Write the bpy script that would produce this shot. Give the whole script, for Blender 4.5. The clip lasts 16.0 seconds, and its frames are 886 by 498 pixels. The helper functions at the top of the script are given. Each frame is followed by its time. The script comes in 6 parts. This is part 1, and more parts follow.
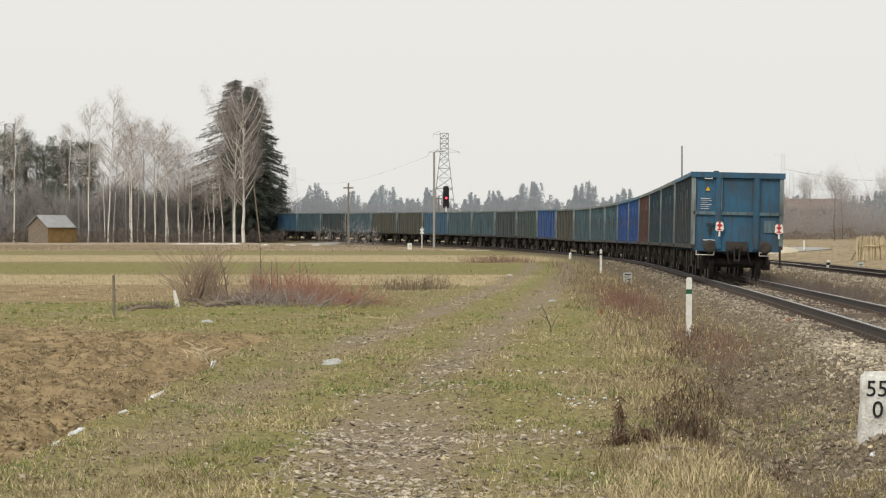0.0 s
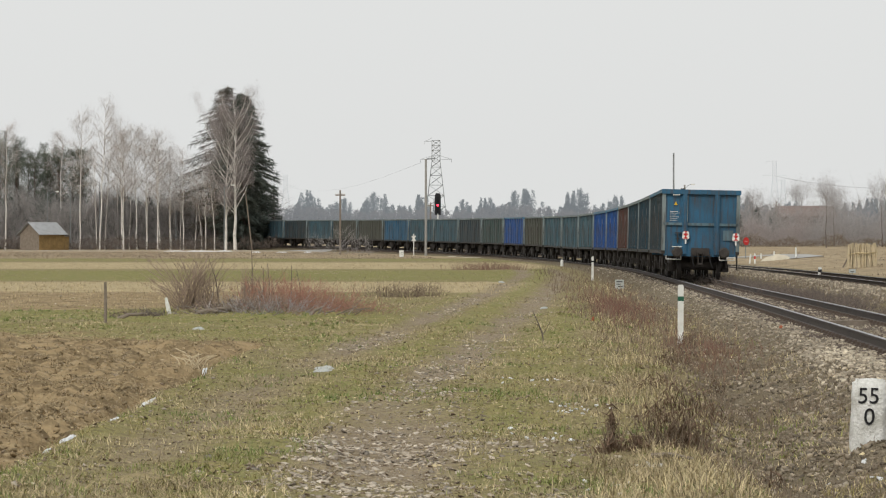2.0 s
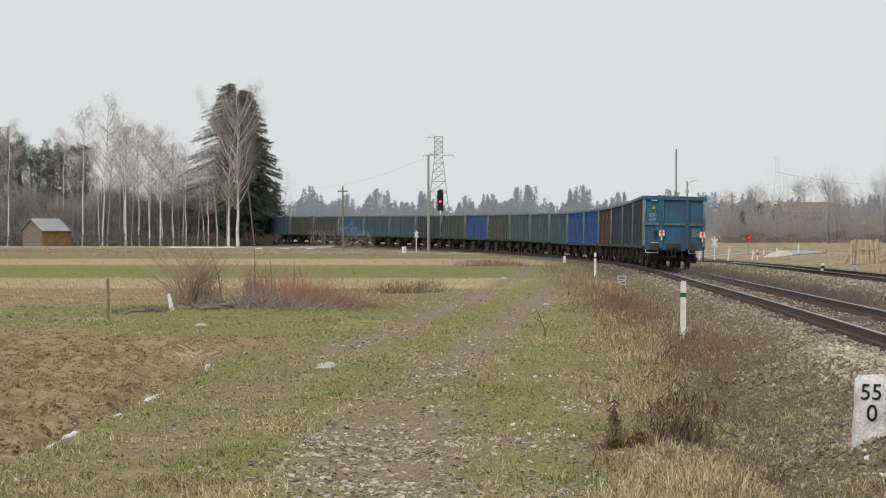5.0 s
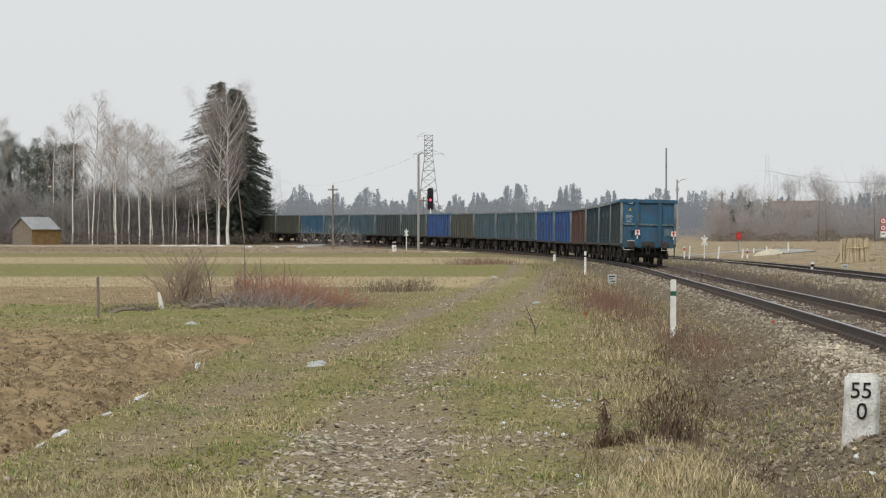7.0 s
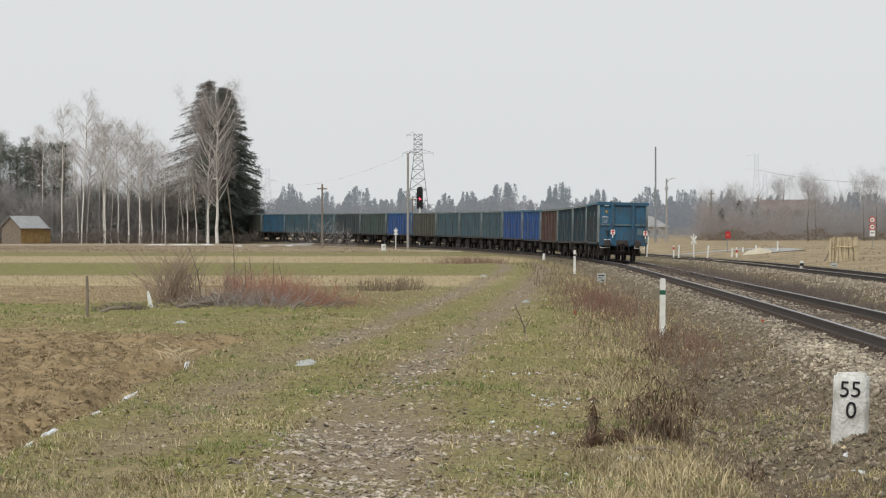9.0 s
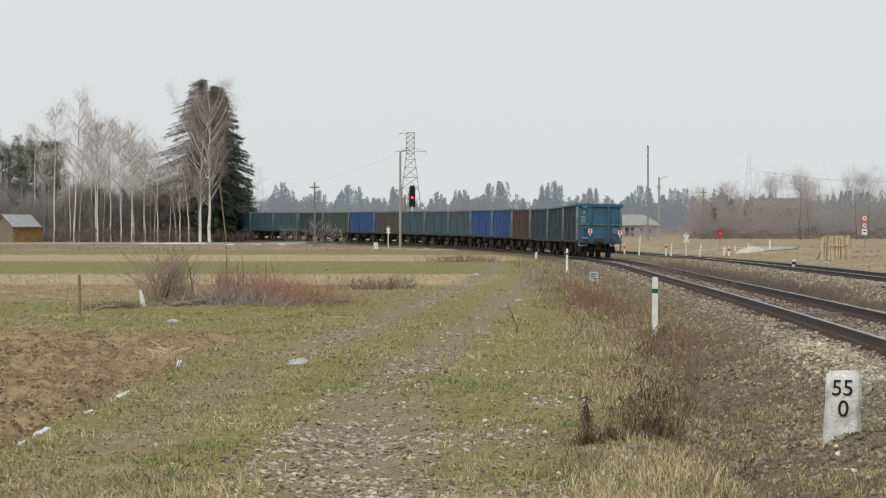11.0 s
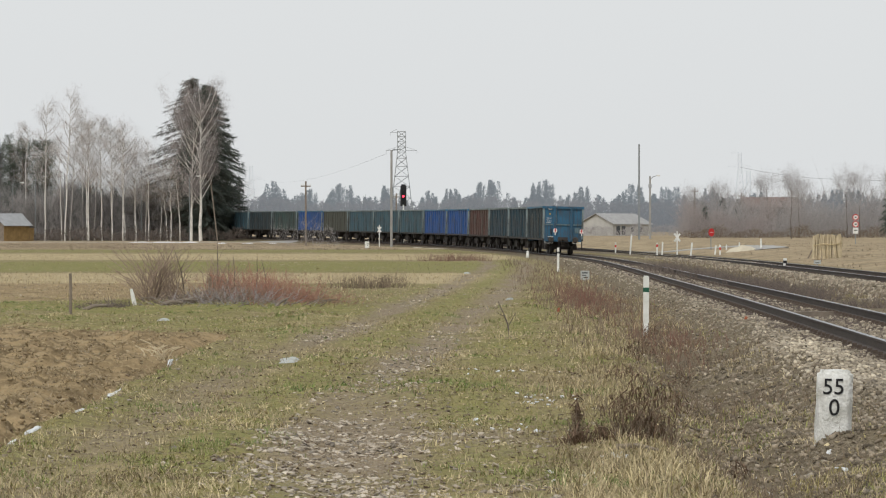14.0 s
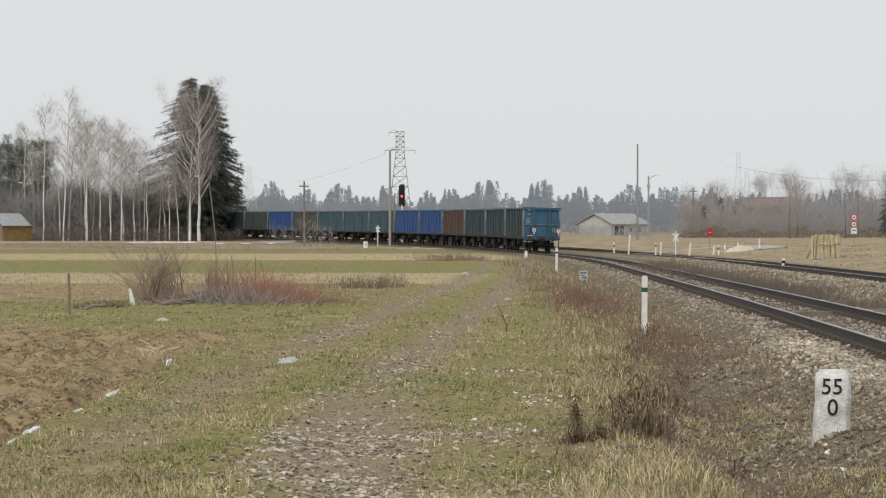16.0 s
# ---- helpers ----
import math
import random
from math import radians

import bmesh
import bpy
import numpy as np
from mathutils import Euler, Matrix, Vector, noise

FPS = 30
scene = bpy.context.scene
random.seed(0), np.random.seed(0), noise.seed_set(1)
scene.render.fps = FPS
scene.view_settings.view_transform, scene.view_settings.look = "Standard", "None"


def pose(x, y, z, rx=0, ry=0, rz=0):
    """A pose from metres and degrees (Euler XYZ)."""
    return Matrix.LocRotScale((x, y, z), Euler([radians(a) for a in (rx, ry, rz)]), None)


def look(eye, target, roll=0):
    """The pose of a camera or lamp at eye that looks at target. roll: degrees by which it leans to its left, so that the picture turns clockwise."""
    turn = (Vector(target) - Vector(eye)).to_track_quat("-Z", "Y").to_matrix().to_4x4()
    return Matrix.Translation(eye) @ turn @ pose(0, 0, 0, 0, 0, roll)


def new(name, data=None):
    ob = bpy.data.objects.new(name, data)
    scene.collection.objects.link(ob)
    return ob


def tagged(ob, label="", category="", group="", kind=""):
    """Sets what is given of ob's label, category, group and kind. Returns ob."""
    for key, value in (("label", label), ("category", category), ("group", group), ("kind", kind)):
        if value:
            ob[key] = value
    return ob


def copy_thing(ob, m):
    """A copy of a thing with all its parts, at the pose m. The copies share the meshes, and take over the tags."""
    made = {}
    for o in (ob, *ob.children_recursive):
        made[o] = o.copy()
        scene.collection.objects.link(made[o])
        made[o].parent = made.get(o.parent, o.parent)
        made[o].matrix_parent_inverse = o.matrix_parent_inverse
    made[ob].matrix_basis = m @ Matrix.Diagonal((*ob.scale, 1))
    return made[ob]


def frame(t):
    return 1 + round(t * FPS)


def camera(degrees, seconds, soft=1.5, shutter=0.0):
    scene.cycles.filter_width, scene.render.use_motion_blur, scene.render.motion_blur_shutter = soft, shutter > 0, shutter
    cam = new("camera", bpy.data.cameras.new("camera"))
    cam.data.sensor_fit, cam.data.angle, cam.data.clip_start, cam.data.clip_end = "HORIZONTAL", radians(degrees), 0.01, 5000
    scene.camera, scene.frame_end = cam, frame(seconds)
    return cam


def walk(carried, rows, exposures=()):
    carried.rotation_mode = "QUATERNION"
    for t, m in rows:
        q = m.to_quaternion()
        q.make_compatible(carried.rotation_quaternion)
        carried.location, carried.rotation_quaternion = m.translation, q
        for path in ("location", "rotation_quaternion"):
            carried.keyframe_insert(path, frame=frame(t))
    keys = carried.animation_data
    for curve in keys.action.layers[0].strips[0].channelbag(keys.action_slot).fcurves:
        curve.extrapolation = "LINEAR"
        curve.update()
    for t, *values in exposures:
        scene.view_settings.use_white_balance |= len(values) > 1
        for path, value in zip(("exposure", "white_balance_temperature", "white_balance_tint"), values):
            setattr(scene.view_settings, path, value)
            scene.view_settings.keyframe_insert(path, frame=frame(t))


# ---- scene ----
cam = camera(17.163, 16.0, soft=1.15)
EYE = 1.75
# (seconds, turn to the left, tilt up), the camera stands on one spot
PAN = [(0, 78.2, 3.0), (0.5, 76.0, 9.3), (1, 76.6, 13.8), (1.5, 61.1, 15.6), (2, 63.6, 15.7), (2.5, 73.5, 15.3), (3, 78.1, 13.8),
       (3.5, 78.1, 12.2), (4, 76.6, 10.7), (4.8, 70.0, 9.3), (5.7, 62.0, 8.3), (6.5, 55.1, 7.5), (7, 50.6, 6.4), (7.5, 45.9, 6.1), (8, 41.3, 6.1),
       (8.5, 36.7, 5.2), (9, 31.8, 4.6), (9.8, 26.0, 3.3), (10.7, 20.2, 2.2), (11.5, 15.3, 1.5), (12, 12.2, 0.6), (12.5, 9.2, 0.3), (13, 7.0, 0.1),
       (13.5, 4.6, 0.0), (14, 2.7, 0.0), (14.5, 1.5, 0.0), (15, 1.1, 0.1), (15.5, 1.5, 0.5), (16, 0.0, 0.0)]
F = 5200.0
walk(cam, [(t, pose(0, 0, EYE, 90 - math.degrees(34 / F) + math.degrees(v / F), 0, math.degrees(u / F))) for t, u, v in PAN],
     exposures=[(0, 0.14, 6750, 10), (0.5, 0.04, 6700, 10), (1.5, 0.03, 6550, 10), (3.5, 0.0, 6400, 10), (7, 0.0, 6350, 10), (16, 0.0, 6350, 10)])

# ---- world and sun: a bright, hazy, overcast sky ----
world = bpy.data.worlds.new("overcast_sky")
scene.world = world
world.use_nodes = True
wn, wl = world.node_tree.nodes, world.node_tree.links
wn.clear()
sky = wn.new("ShaderNodeTexSky")
sky.sky_type, sky.sun_disc = "NISHITA", False
sky.sun_elevation, sky.sun_rotation = radians(42), radians(200)
sky.air_density, sky.dust_density = 1.0, 5.0
dull = wn.new("ShaderNodeHueSaturation")
dull.inputs["Saturation"].default_value = 0.08
scaled = wn.new("ShaderNodeMix")
scaled.data_type, scaled.blend_type = "RGBA", "MULTIPLY"
scaled.inputs[0].default_value = 1.0
scaled.inputs[7].default_value = (0.1, 0.1, 0.1, 1)
cloud = wn.new("ShaderNodeMix")
cloud.data_type = "RGBA"
cloud.inputs[0].default_value = 0.9
cloud.inputs[7].default_value = (0.79, 0.80, 0.79, 1)
back = wn.new("ShaderNodeBackground")
back.inputs["Strength"].default_value = 1.0
wout = wn.new("ShaderNodeOutputWorld")
wl.new(sky.outputs[0], dull.inputs["Color"])
wl.new(dull.outputs[0], scaled.inputs[6])
wl.new(scaled.outputs[2], cloud.inputs[6])
wl.new(cloud.outputs[2], back.inputs["Color"])
wl.new(back.outputs[0], wout.inputs["Surface"])
sun_data = bpy.data.lights.new("sun", "SUN")
sun_data.energy, sun_data.angle, sun_data.color = 1.4, radians(25), (1.0, 0.95, 0.87)
sun = new("sun", sun_data)
sun.matrix_world = look((-15, -30, 40), (0, 10, 0))


# ---- materials ----
def material(name, base, rough=0.8, vary=0.25, scale=3.0, second=None, fine=40.0, bump=0.15, metal=0.0, spec=0.3, per_piece=0.0, amount=0.5):
    """Base colour with broad stains, fine grain and relief, in real-world size."""
    m = bpy.data.materials.new(name)
    m.use_nodes = True
    n, l = m.node_tree.nodes, m.node_tree.links
    p = n["Principled BSDF"]
    p.inputs["Roughness"].default_value, p.inputs["Metallic"].default_value = rough, metal
    p.inputs["Specular IOR Level"].default_value = spec
    co = n.new("ShaderNodeTexCoord")
    big, small = n.new("ShaderNodeTexNoise"), n.new("ShaderNodeTexNoise")
    big.inputs["Scale"].default_value, big.inputs["Detail"].default_value = scale, 6
    small.inputs["Scale"].default_value, small.inputs["Detail"].default_value = fine, 4
    l.new(co.outputs["Object"], big.inputs["Vector"]), l.new(co.outputs["Object"], small.inputs["Vector"])
    ramp = n.new("ShaderNodeMapRange")
    ramp.inputs[1].default_value, ramp.inputs[2].default_value = 0.5 - 0.25 * amount, 0.95 - 0.5 * amount
    l.new(big.outputs[0], ramp.inputs[0])
    mix = n.new("ShaderNodeMix")
    mix.data_type = "RGBA"
    mix.inputs[6].default_value = (*base, 1)
    mix.inputs[7].default_value = (*(second or [c * (1 - vary) for c in base]), 1)
    l.new(ramp.outputs[0], mix.inputs[0])
    val = n.new("ShaderNodeHueSaturation")
    vr = n.new("ShaderNodeMapRange")
    vr.inputs[3].default_value, vr.inputs[4].default_value = 1 - vary, 1 + vary
    if per_piece:
        info = n.new("ShaderNodeNewGeometry")
        half = n.new("ShaderNodeMix")
        half.data_type = "FLOAT"
        half.inputs[0].default_value = per_piece
        l.new(small.outputs[0], half.inputs[2]), l.new(info.outputs["Random Per Island"], half.inputs[3])
        l.new(half.outputs[0], vr.inputs[0])
    else:
        l.new(small.outputs[0], vr.inputs[0])
    l.new(vr.outputs[0], val.inputs["Value"]), l.new(mix.outputs[2], val.inputs["Color"])
    l.new(val.outputs[0], p.inputs["Base Color"])
    if bump:
        b = n.new("ShaderNodeBump")
        b.inputs["Strength"].default_value, b.inputs["Distance"].default_value = bump, 0.02
        l.new(small.outputs[0], b.inputs["Height"]), l.new(b.outputs[0], p.inputs["Normal"])
    return m


def glow(name, colour, strength):
    m = bpy.data.materials.new(name)
    m.use_nodes = True
    p = m.node_tree.nodes["Principled BSDF"]
    p.inputs["Base Color"].default_value = (*colour, 1)
    p.inputs["Emission Color"].default_value = (*colour, 1)
    p.inputs["Emission Strength"].default_value = strength
    return m


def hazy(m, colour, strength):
    """Paints the haze of the air as a pale emission, for the far backdrop alone."""
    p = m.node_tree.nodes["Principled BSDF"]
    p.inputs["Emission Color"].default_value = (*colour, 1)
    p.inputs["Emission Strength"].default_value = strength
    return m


def wagon_paint(name, base, worn):
    """Faded wagon paint with rust, streaks running down and coal dust."""
    m = material(name, base, rough=0.6, vary=0.18, scale=0.9, second=worn, fine=22, bump=0.1, amount=0.6)
    n, l = m.node_tree.nodes, m.node_tree.links
    co = n.new("ShaderNodeTexCoord")
    mp = n.new("ShaderNodeMapping")
    mp.inputs["Scale"].default_value = (6, 6, 0.7)
    st = n.new("ShaderNodeTexNoise")
    st.inputs["Scale"].default_value, st.inputs["Detail"].default_value = 1.6, 5
    l.new(co.outputs["Object"], mp.inputs[0]), l.new(mp.outputs[0], st.inputs["Vector"])
    r = n.new("ShaderNodeMapRange")
    r.inputs[1].default_value, r.inputs[2].default_value, r.inputs[4].default_value = 0.46, 0.72, 0.8
    l.new(st.outputs[0], r.inputs[0])
    rust = n.new("ShaderNodeMix")
    rust.data_type = "RGBA"
    rust.inputs[7].default_value = (0.07, 0.055, 0.045, 1)
    p = n["Principled BSDF"]
    old = p.inputs["Base Color"].links[0].from_socket
    l.new(old, rust.inputs[6]), l.new(r.outputs[0], rust.inputs[0]), l.new(rust.outputs[2], p.inputs["Base Color"])
    return m


M = {
    "blue": wagon_paint("faded_blue_paint", (0.032, 0.125, 0.222), (0.03, 0.085, 0.14)),
    "teal": wagon_paint("dusty_teal_paint", (0.036, 0.102, 0.14), (0.042, 0.078, 0.098)),
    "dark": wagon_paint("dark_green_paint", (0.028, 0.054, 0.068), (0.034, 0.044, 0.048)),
    "deep": wagon_paint("deep_teal_paint", (0.02, 0.057, 0.082), (0.024, 0.043, 0.056)),
    "brown": wagon_paint("oxide_brown_paint", (0.10, 0.04, 0.033), (0.07, 0.05, 0.042)),
    "royal": wagon_paint("fresh_blue_paint", (0.015, 0.085, 0.30), (0.02, 0.07, 0.2)),
    "olive": wagon_paint("olive_grey_paint", (0.075, 0.082, 0.066), (0.055, 0.06, 0.05)),
    "green": wagon_paint("grey_green_paint", (0.045, 0.085, 0.082), (0.045, 0.064, 0.062)),
    "rim": wagon_paint("chalky_rim_paint", (0.23, 0.28, 0.285), (0.12, 0.155, 0.16)),
    "rim_blue": wagon_paint("worn_blue_rim", (0.05, 0.19, 0.33), (0.06, 0.14, 0.2)),
    "tealrib": wagon_paint("pale_teal_rib", (0.07, 0.14, 0.17), (0.045, 0.08, 0.095)),
    "dusty": wagon_paint("dusty_blue_ledge", (0.13, 0.20, 0.235), (0.08, 0.14, 0.17)),
    "under": material("grimy_underframe", (0.055, 0.048, 0.043), 0.75, 0.4, 4, fine=30),
    "wheel": material("worn_wheel_steel", (0.05, 0.045, 0.042), 0.55, 0.3, 6, metal=0.4),
    "white": material("white_paint", (0.78, 0.78, 0.75), 0.6, 0.12, 5, second=(0.6, 0.6, 0.55), fine=60, bump=0.1),
    "red": material("red_paint", (0.55, 0.03, 0.03), 0.5, 0.15, 5),
    "yellow": material("yellow_paint", (0.7, 0.45, 0.03), 0.5, 0.1, 5),
    "black": material("black_paint", (0.02, 0.02, 0.022), 0.6, 0.2, 6),
    "greenband": material("dark_green_band", (0.02, 0.10, 0.06), 0.6, 0.15, 8),
    "rail": material("dark_rail_steel", (0.055, 0.04, 0.032), 0.65, 0.3, 2, fine=30, metal=0.1, spec=0.4),
    "head": material("polished_rail_head", (0.34, 0.34, 0.35), 0.4, 0.15, 2, metal=0.8, bump=0.03),
    "sleeper": material("weathered_sleeper", (0.13, 0.10, 0.08), 0.9, 0.35, 5, fine=30),
    "stone": material("pale_ballast_stone", (0.42, 0.365, 0.285), 0.9, 0.55, 0.7, second=(0.22, 0.185, 0.135), fine=25, per_piece=0.8),
    "pebble": material("grey_path_stone", (0.50, 0.44, 0.36), 0.9, 0.65, 1.2, second=(0.30, 0.25, 0.19), fine=25, per_piece=0.8),
    "grass": material("wintry_green_grass", (0.185, 0.245, 0.052), 0.8, 0.6, 0.5, second=(0.38, 0.33, 0.14), fine=3, per_piece=0.7, bump=0, amount=0.8),
    "straw": material("dry_straw_grass", (0.54, 0.45, 0.27), 0.85, 0.7, 0.6, second=(0.27, 0.215, 0.13), fine=3, per_piece=0.7, bump=0),
    "palestraw": material("pale_meadow_straw", (0.42, 0.345, 0.245), 0.85, 0.35, 0.2, second=(0.27, 0.215, 0.145), fine=3, per_piece=0.6, bump=0),
    "weed": material("dead_brown_weed", (0.15, 0.108, 0.075), 0.9, 0.5, 0.8, second=(0.22, 0.175, 0.12), fine=3, per_piece=0.7, bump=0),
    "vergeweed": material("brown_verge_weed", (0.34, 0.275, 0.2), 0.9, 0.4, 0.15, second=(0.25, 0.2, 0.145), fine=3, per_piece=0.7, bump=0),
    "darkbrush": material("dark_grey_brush", (0.13, 0.105, 0.09), 0.9, 0.4, 0.8, second=(0.19, 0.155, 0.13), fine=3, per_piece=0.6, bump=0),
    "redtwig": material("reddish_twigs", (0.33, 0.15, 0.11), 0.8, 0.4, 0.8, second=(0.33, 0.22, 0.15), fine=3, per_piece=0.6, bump=0),
    "twig": material("grey_brown_twigs", (0.33, 0.25, 0.19), 0.85, 0.35, 0.8, fine=3, per_piece=0.6, bump=0),
    "paletwig": material("pale_birch_twigs", (0.70, 0.66, 0.64), 0.85, 0.2, 0.8, fine=3, per_piece=0.6, bump=0),
    "greybrush": material("grey_bare_brush", (0.38, 0.355, 0.345), 0.9, 0.25, 0.3, second=(0.27, 0.25, 0.24), fine=3, per_piece=0.4, bump=0),
    "russet": material("russet_dead_weed", (0.24, 0.175, 0.12), 0.9, 0.5, 0.5, second=(0.20, 0.112, 0.082), fine=3, per_piece=0.6, bump=0),
    "mauvetwig": material("mauve_birch_twigs", (0.36, 0.315, 0.30), 0.85, 0.25, 0.8, fine=3, per_piece=0.6, bump=0),
    "bark": material("white_birch_bark", (0.74, 0.71, 0.66), 0.8, 0.25, 1.2, second=(0.3, 0.27, 0.25), fine=6, amount=0.2),
    "darkbark": material("grey_brown_bark", (0.16, 0.13, 0.11), 0.9, 0.3, 1.5, fine=12),
    "spruce": material("dark_spruce_needles", (0.105, 0.13, 0.112), 0.8, 0.4, 0.4, second=(0.13, 0.14, 0.12), fine=2, per_piece=0.6, bump=0),
    "pineneedle": material("grey_green_pine_needles", (0.115, 0.14, 0.11), 0.8, 0.4, 0.4, second=(0.17, 0.17, 0.14), fine=2, per_piece=0.6, bump=0),
    "larch": material("bare_larch_branch", (0.22, 0.21, 0.185), 0.85, 0.35, 0.5, fine=2, per_piece=0.6, bump=0),
    "wood": material("weathered_grey_wood", (0.24, 0.20, 0.16), 0.9, 0.3, 3, fine=18),
    "palewood": material("pale_peeled_wood", (0.55, 0.46, 0.31), 0.85, 0.3, 3, fine=18, per_piece=0.6),
    "planks": material("ochre_planks", (0.30, 0.20, 0.085), 0.85, 0.3, 2, fine=14),
    "tin": material("dull_roof_sheet", (0.42, 0.43, 0.44), 0.5, 0.2, 1.5, fine=10, metal=0.3),
    "eternit": material("grey_roof_sheet", (0.37, 0.365, 0.36), 0.8, 0.2, 1.5, fine=10),
    "plaster": material("grey_white_plaster", (0.50, 0.49, 0.46), 0.9, 0.12, 1.0, fine=20),
    "brickwall": material("grey_brown_walls", (0.25, 0.19, 0.17), 0.9, 0.25, 1.0, fine=20),
    "window": material("dark_window_glass", (0.03, 0.035, 0.04), 0.1, 0.1, 1, bump=0, spec=0.6),
    "concrete": material("grey_concrete", (0.34, 0.33, 0.31), 0.9, 0.2, 2, fine=25),
    "steel": material("galvanised_steel", (0.30, 0.32, 0.33), 0.55, 0.2, 3, metal=0.5),
    "snow": material("old_icy_snow", (0.74, 0.76, 0.77), 0.5, 0.08, 4, fine=25, bump=0.3),
    "sheet": material("dirty_white_plastic", (0.46, 0.48, 0.46), 0.5, 0.2, 6, fine=30),
    "orange": material("orange_plastic", (0.34, 0.10, 0.045), 0.6, 0.15, 6),
    "sand": material("pale_sand", (0.60, 0.54, 0.42), 0.9, 0.15, 2, fine=30),
    "asphalt": material("pale_worn_asphalt", (0.40, 0.39, 0.37), 0.9, 0.2, 1, fine=30),
    "signal": glow("red_signal_light", (1.0, 0.03, 0.06), 6.0),
}


# ---- helpers of this scene ----
class Solid:
    """Collects verts and faces of one mesh."""

    def __init__(self):
        self.v, self.f = [], []

    def add(self, verts, faces):
        k = len(self.v)
        self.v += [tuple(p) for p in verts]
        self.f += [tuple(i + k for i in q) for q in faces]
        return self

    def box(self, x0, x1, y0, y1, z0, z1, m=None):
        p = [Vector((x, y, z)) for z in (z0, z1) for x, y in ((x0, y0), (x1, y0), (x1, y1), (x0, y1))]
        if m is not None:
            p = [m @ q for q in p]
        return self.add(p, [(3, 2, 1, 0), (4, 5, 6, 7), (0, 1, 5, 4), (1, 2, 6, 5), (2, 3, 7, 6), (3, 0, 4, 7)])

    def tube(self, a, b, r0, r1=None, n=8, caps=True):
        a, b = Vector(a), Vector(b)
        r1 = r0 if r1 is None else r1
        d = (b - a).normalized()
        u = d.orthogonal().normalized()
        w = d.cross(u)
        ring = [(math.cos(2 * math.pi * i / n), math.sin(2 * math.pi * i / n)) for i in range(n)]
        p = [a + (u * c + w * s) * r0 for c, s in ring] + [b + (u * c + w * s) * r1 for c, s in ring]
        q = [(i, (i + 1) % n, n + (i + 1) % n, n + i) for i in range(n)]
        if caps:
            q += [tuple(range(n))[::-1], tuple(range(n, 2 * n))]
        return self.add(p, q)

    def limb(self, pts, radii, n=5):
        for i in range(len(pts) - 1):
            self.tube(pts[i], pts[i + 1], radii[i], radii[i + 1], n, caps=i == len(pts) - 2)
        return self

    def sliver(self, a, b, w):
        """A thin three-sided twig or blade, tapering to a point."""
        a, b = Vector(a), Vector(b)
        d = b - a
        u = d.orthogonal().normalized() * w
        t = d.normalized().cross(u)
        return self.add([a + u, a - 0.5 * u + 0.87 * t, a - 0.5 * u - 0.87 * t, b], [(0, 1, 3), (1, 2, 3), (2, 0, 3)])

    def mesh(self, name, mat, smooth=False):
        me = bpy.data.meshes.new(name)
        me.from_pydata(self.v, [], self.f)
        me.materials.append(mat)
        if smooth:
            me.polygons.foreach_set("use_smooth", [True] * len(me.polygons))
        me.update()
        return me


def part(name, solid, mat, parent=None, label="", smooth=False):
    """Links a solid as one mesh object, under its thing."""
    ob = new(name, solid.mesh(name, mat, smooth))
    ob.parent = parent
    if label:
        tagged(ob, label)
    return ob


def thing(name, label, category, m=None, group="", kind=""):
    ob = new(name)
    ob.empty_display_size = 0.2
    tagged(ob, label, category, group, kind)
    if m is not None:
        ob.matrix_world = m
    return ob


def single(name, solid, mat, label, category, m=None, group="", kind="", smooth=False):
    ob = part(name, solid, mat, None, "", smooth)
    tagged(ob, label, category, group, kind)
    if m is not None:
        ob.matrix_world = m
    return ob


# ---- plan: the railway's curve, the ground's height ----
KNOTS = ((-400, -0.12), (-100, -0.3), (-1, -0.2), (0, 0.127), (50, -0.348), (100, -1.345), (150, -1.446), (210, -1.839), (320, 0.2), (420, 0.0), (900, 0.0))
S = np.arange(-300, 801, 1.0)
_k = np.interp(S, [a for a, b in KNOTS], [b for a, b in KNOTS]) * 1e-3
HEAD = np.cumsum(_k)
HEAD = HEAD - HEAD[300] + 0.023
CX = np.cumsum(np.sin(HEAD))
CY = np.cumsum(np.cos(HEAD))
CX = CX - CX[300] + 6.425 + 1.47
CY = CY - CY[300] + 93.3
RAILZ = ((-300, 0.40), (35, 0.37), (60, 0.30), (93, 0.21), (180, 0.05), (215, 0.0), (245, 0.13), (290, 0.3), (330, 0.48), (400, 0.8), (700, 1.2))


def rail_z(y):
    return np.interp(y, [a for a, b in RAILZ], [b for a, b in RAILZ])


def on_track(s, side=0.0):
    """Place and heading at s metres along the first track, side metres to its right."""
    x, y, h = (float(np.interp(s, S, q)) for q in (CX, CY, HEAD))
    return x + side * math.cos(h), y - side * math.sin(h), float(rail_z(y)), h


def lateral(x, y):
    """Metres to the right of the first track's middle."""
    return (x - np.interp(y, CY, CX)) * np.cos(np.interp(y, CY, HEAD))


def smooth(a, b, x):
    t = np.clip((x - a) / (b - a), 0, 1)
    return t * t * (3 - 2 * t)


SECOND = 7.6


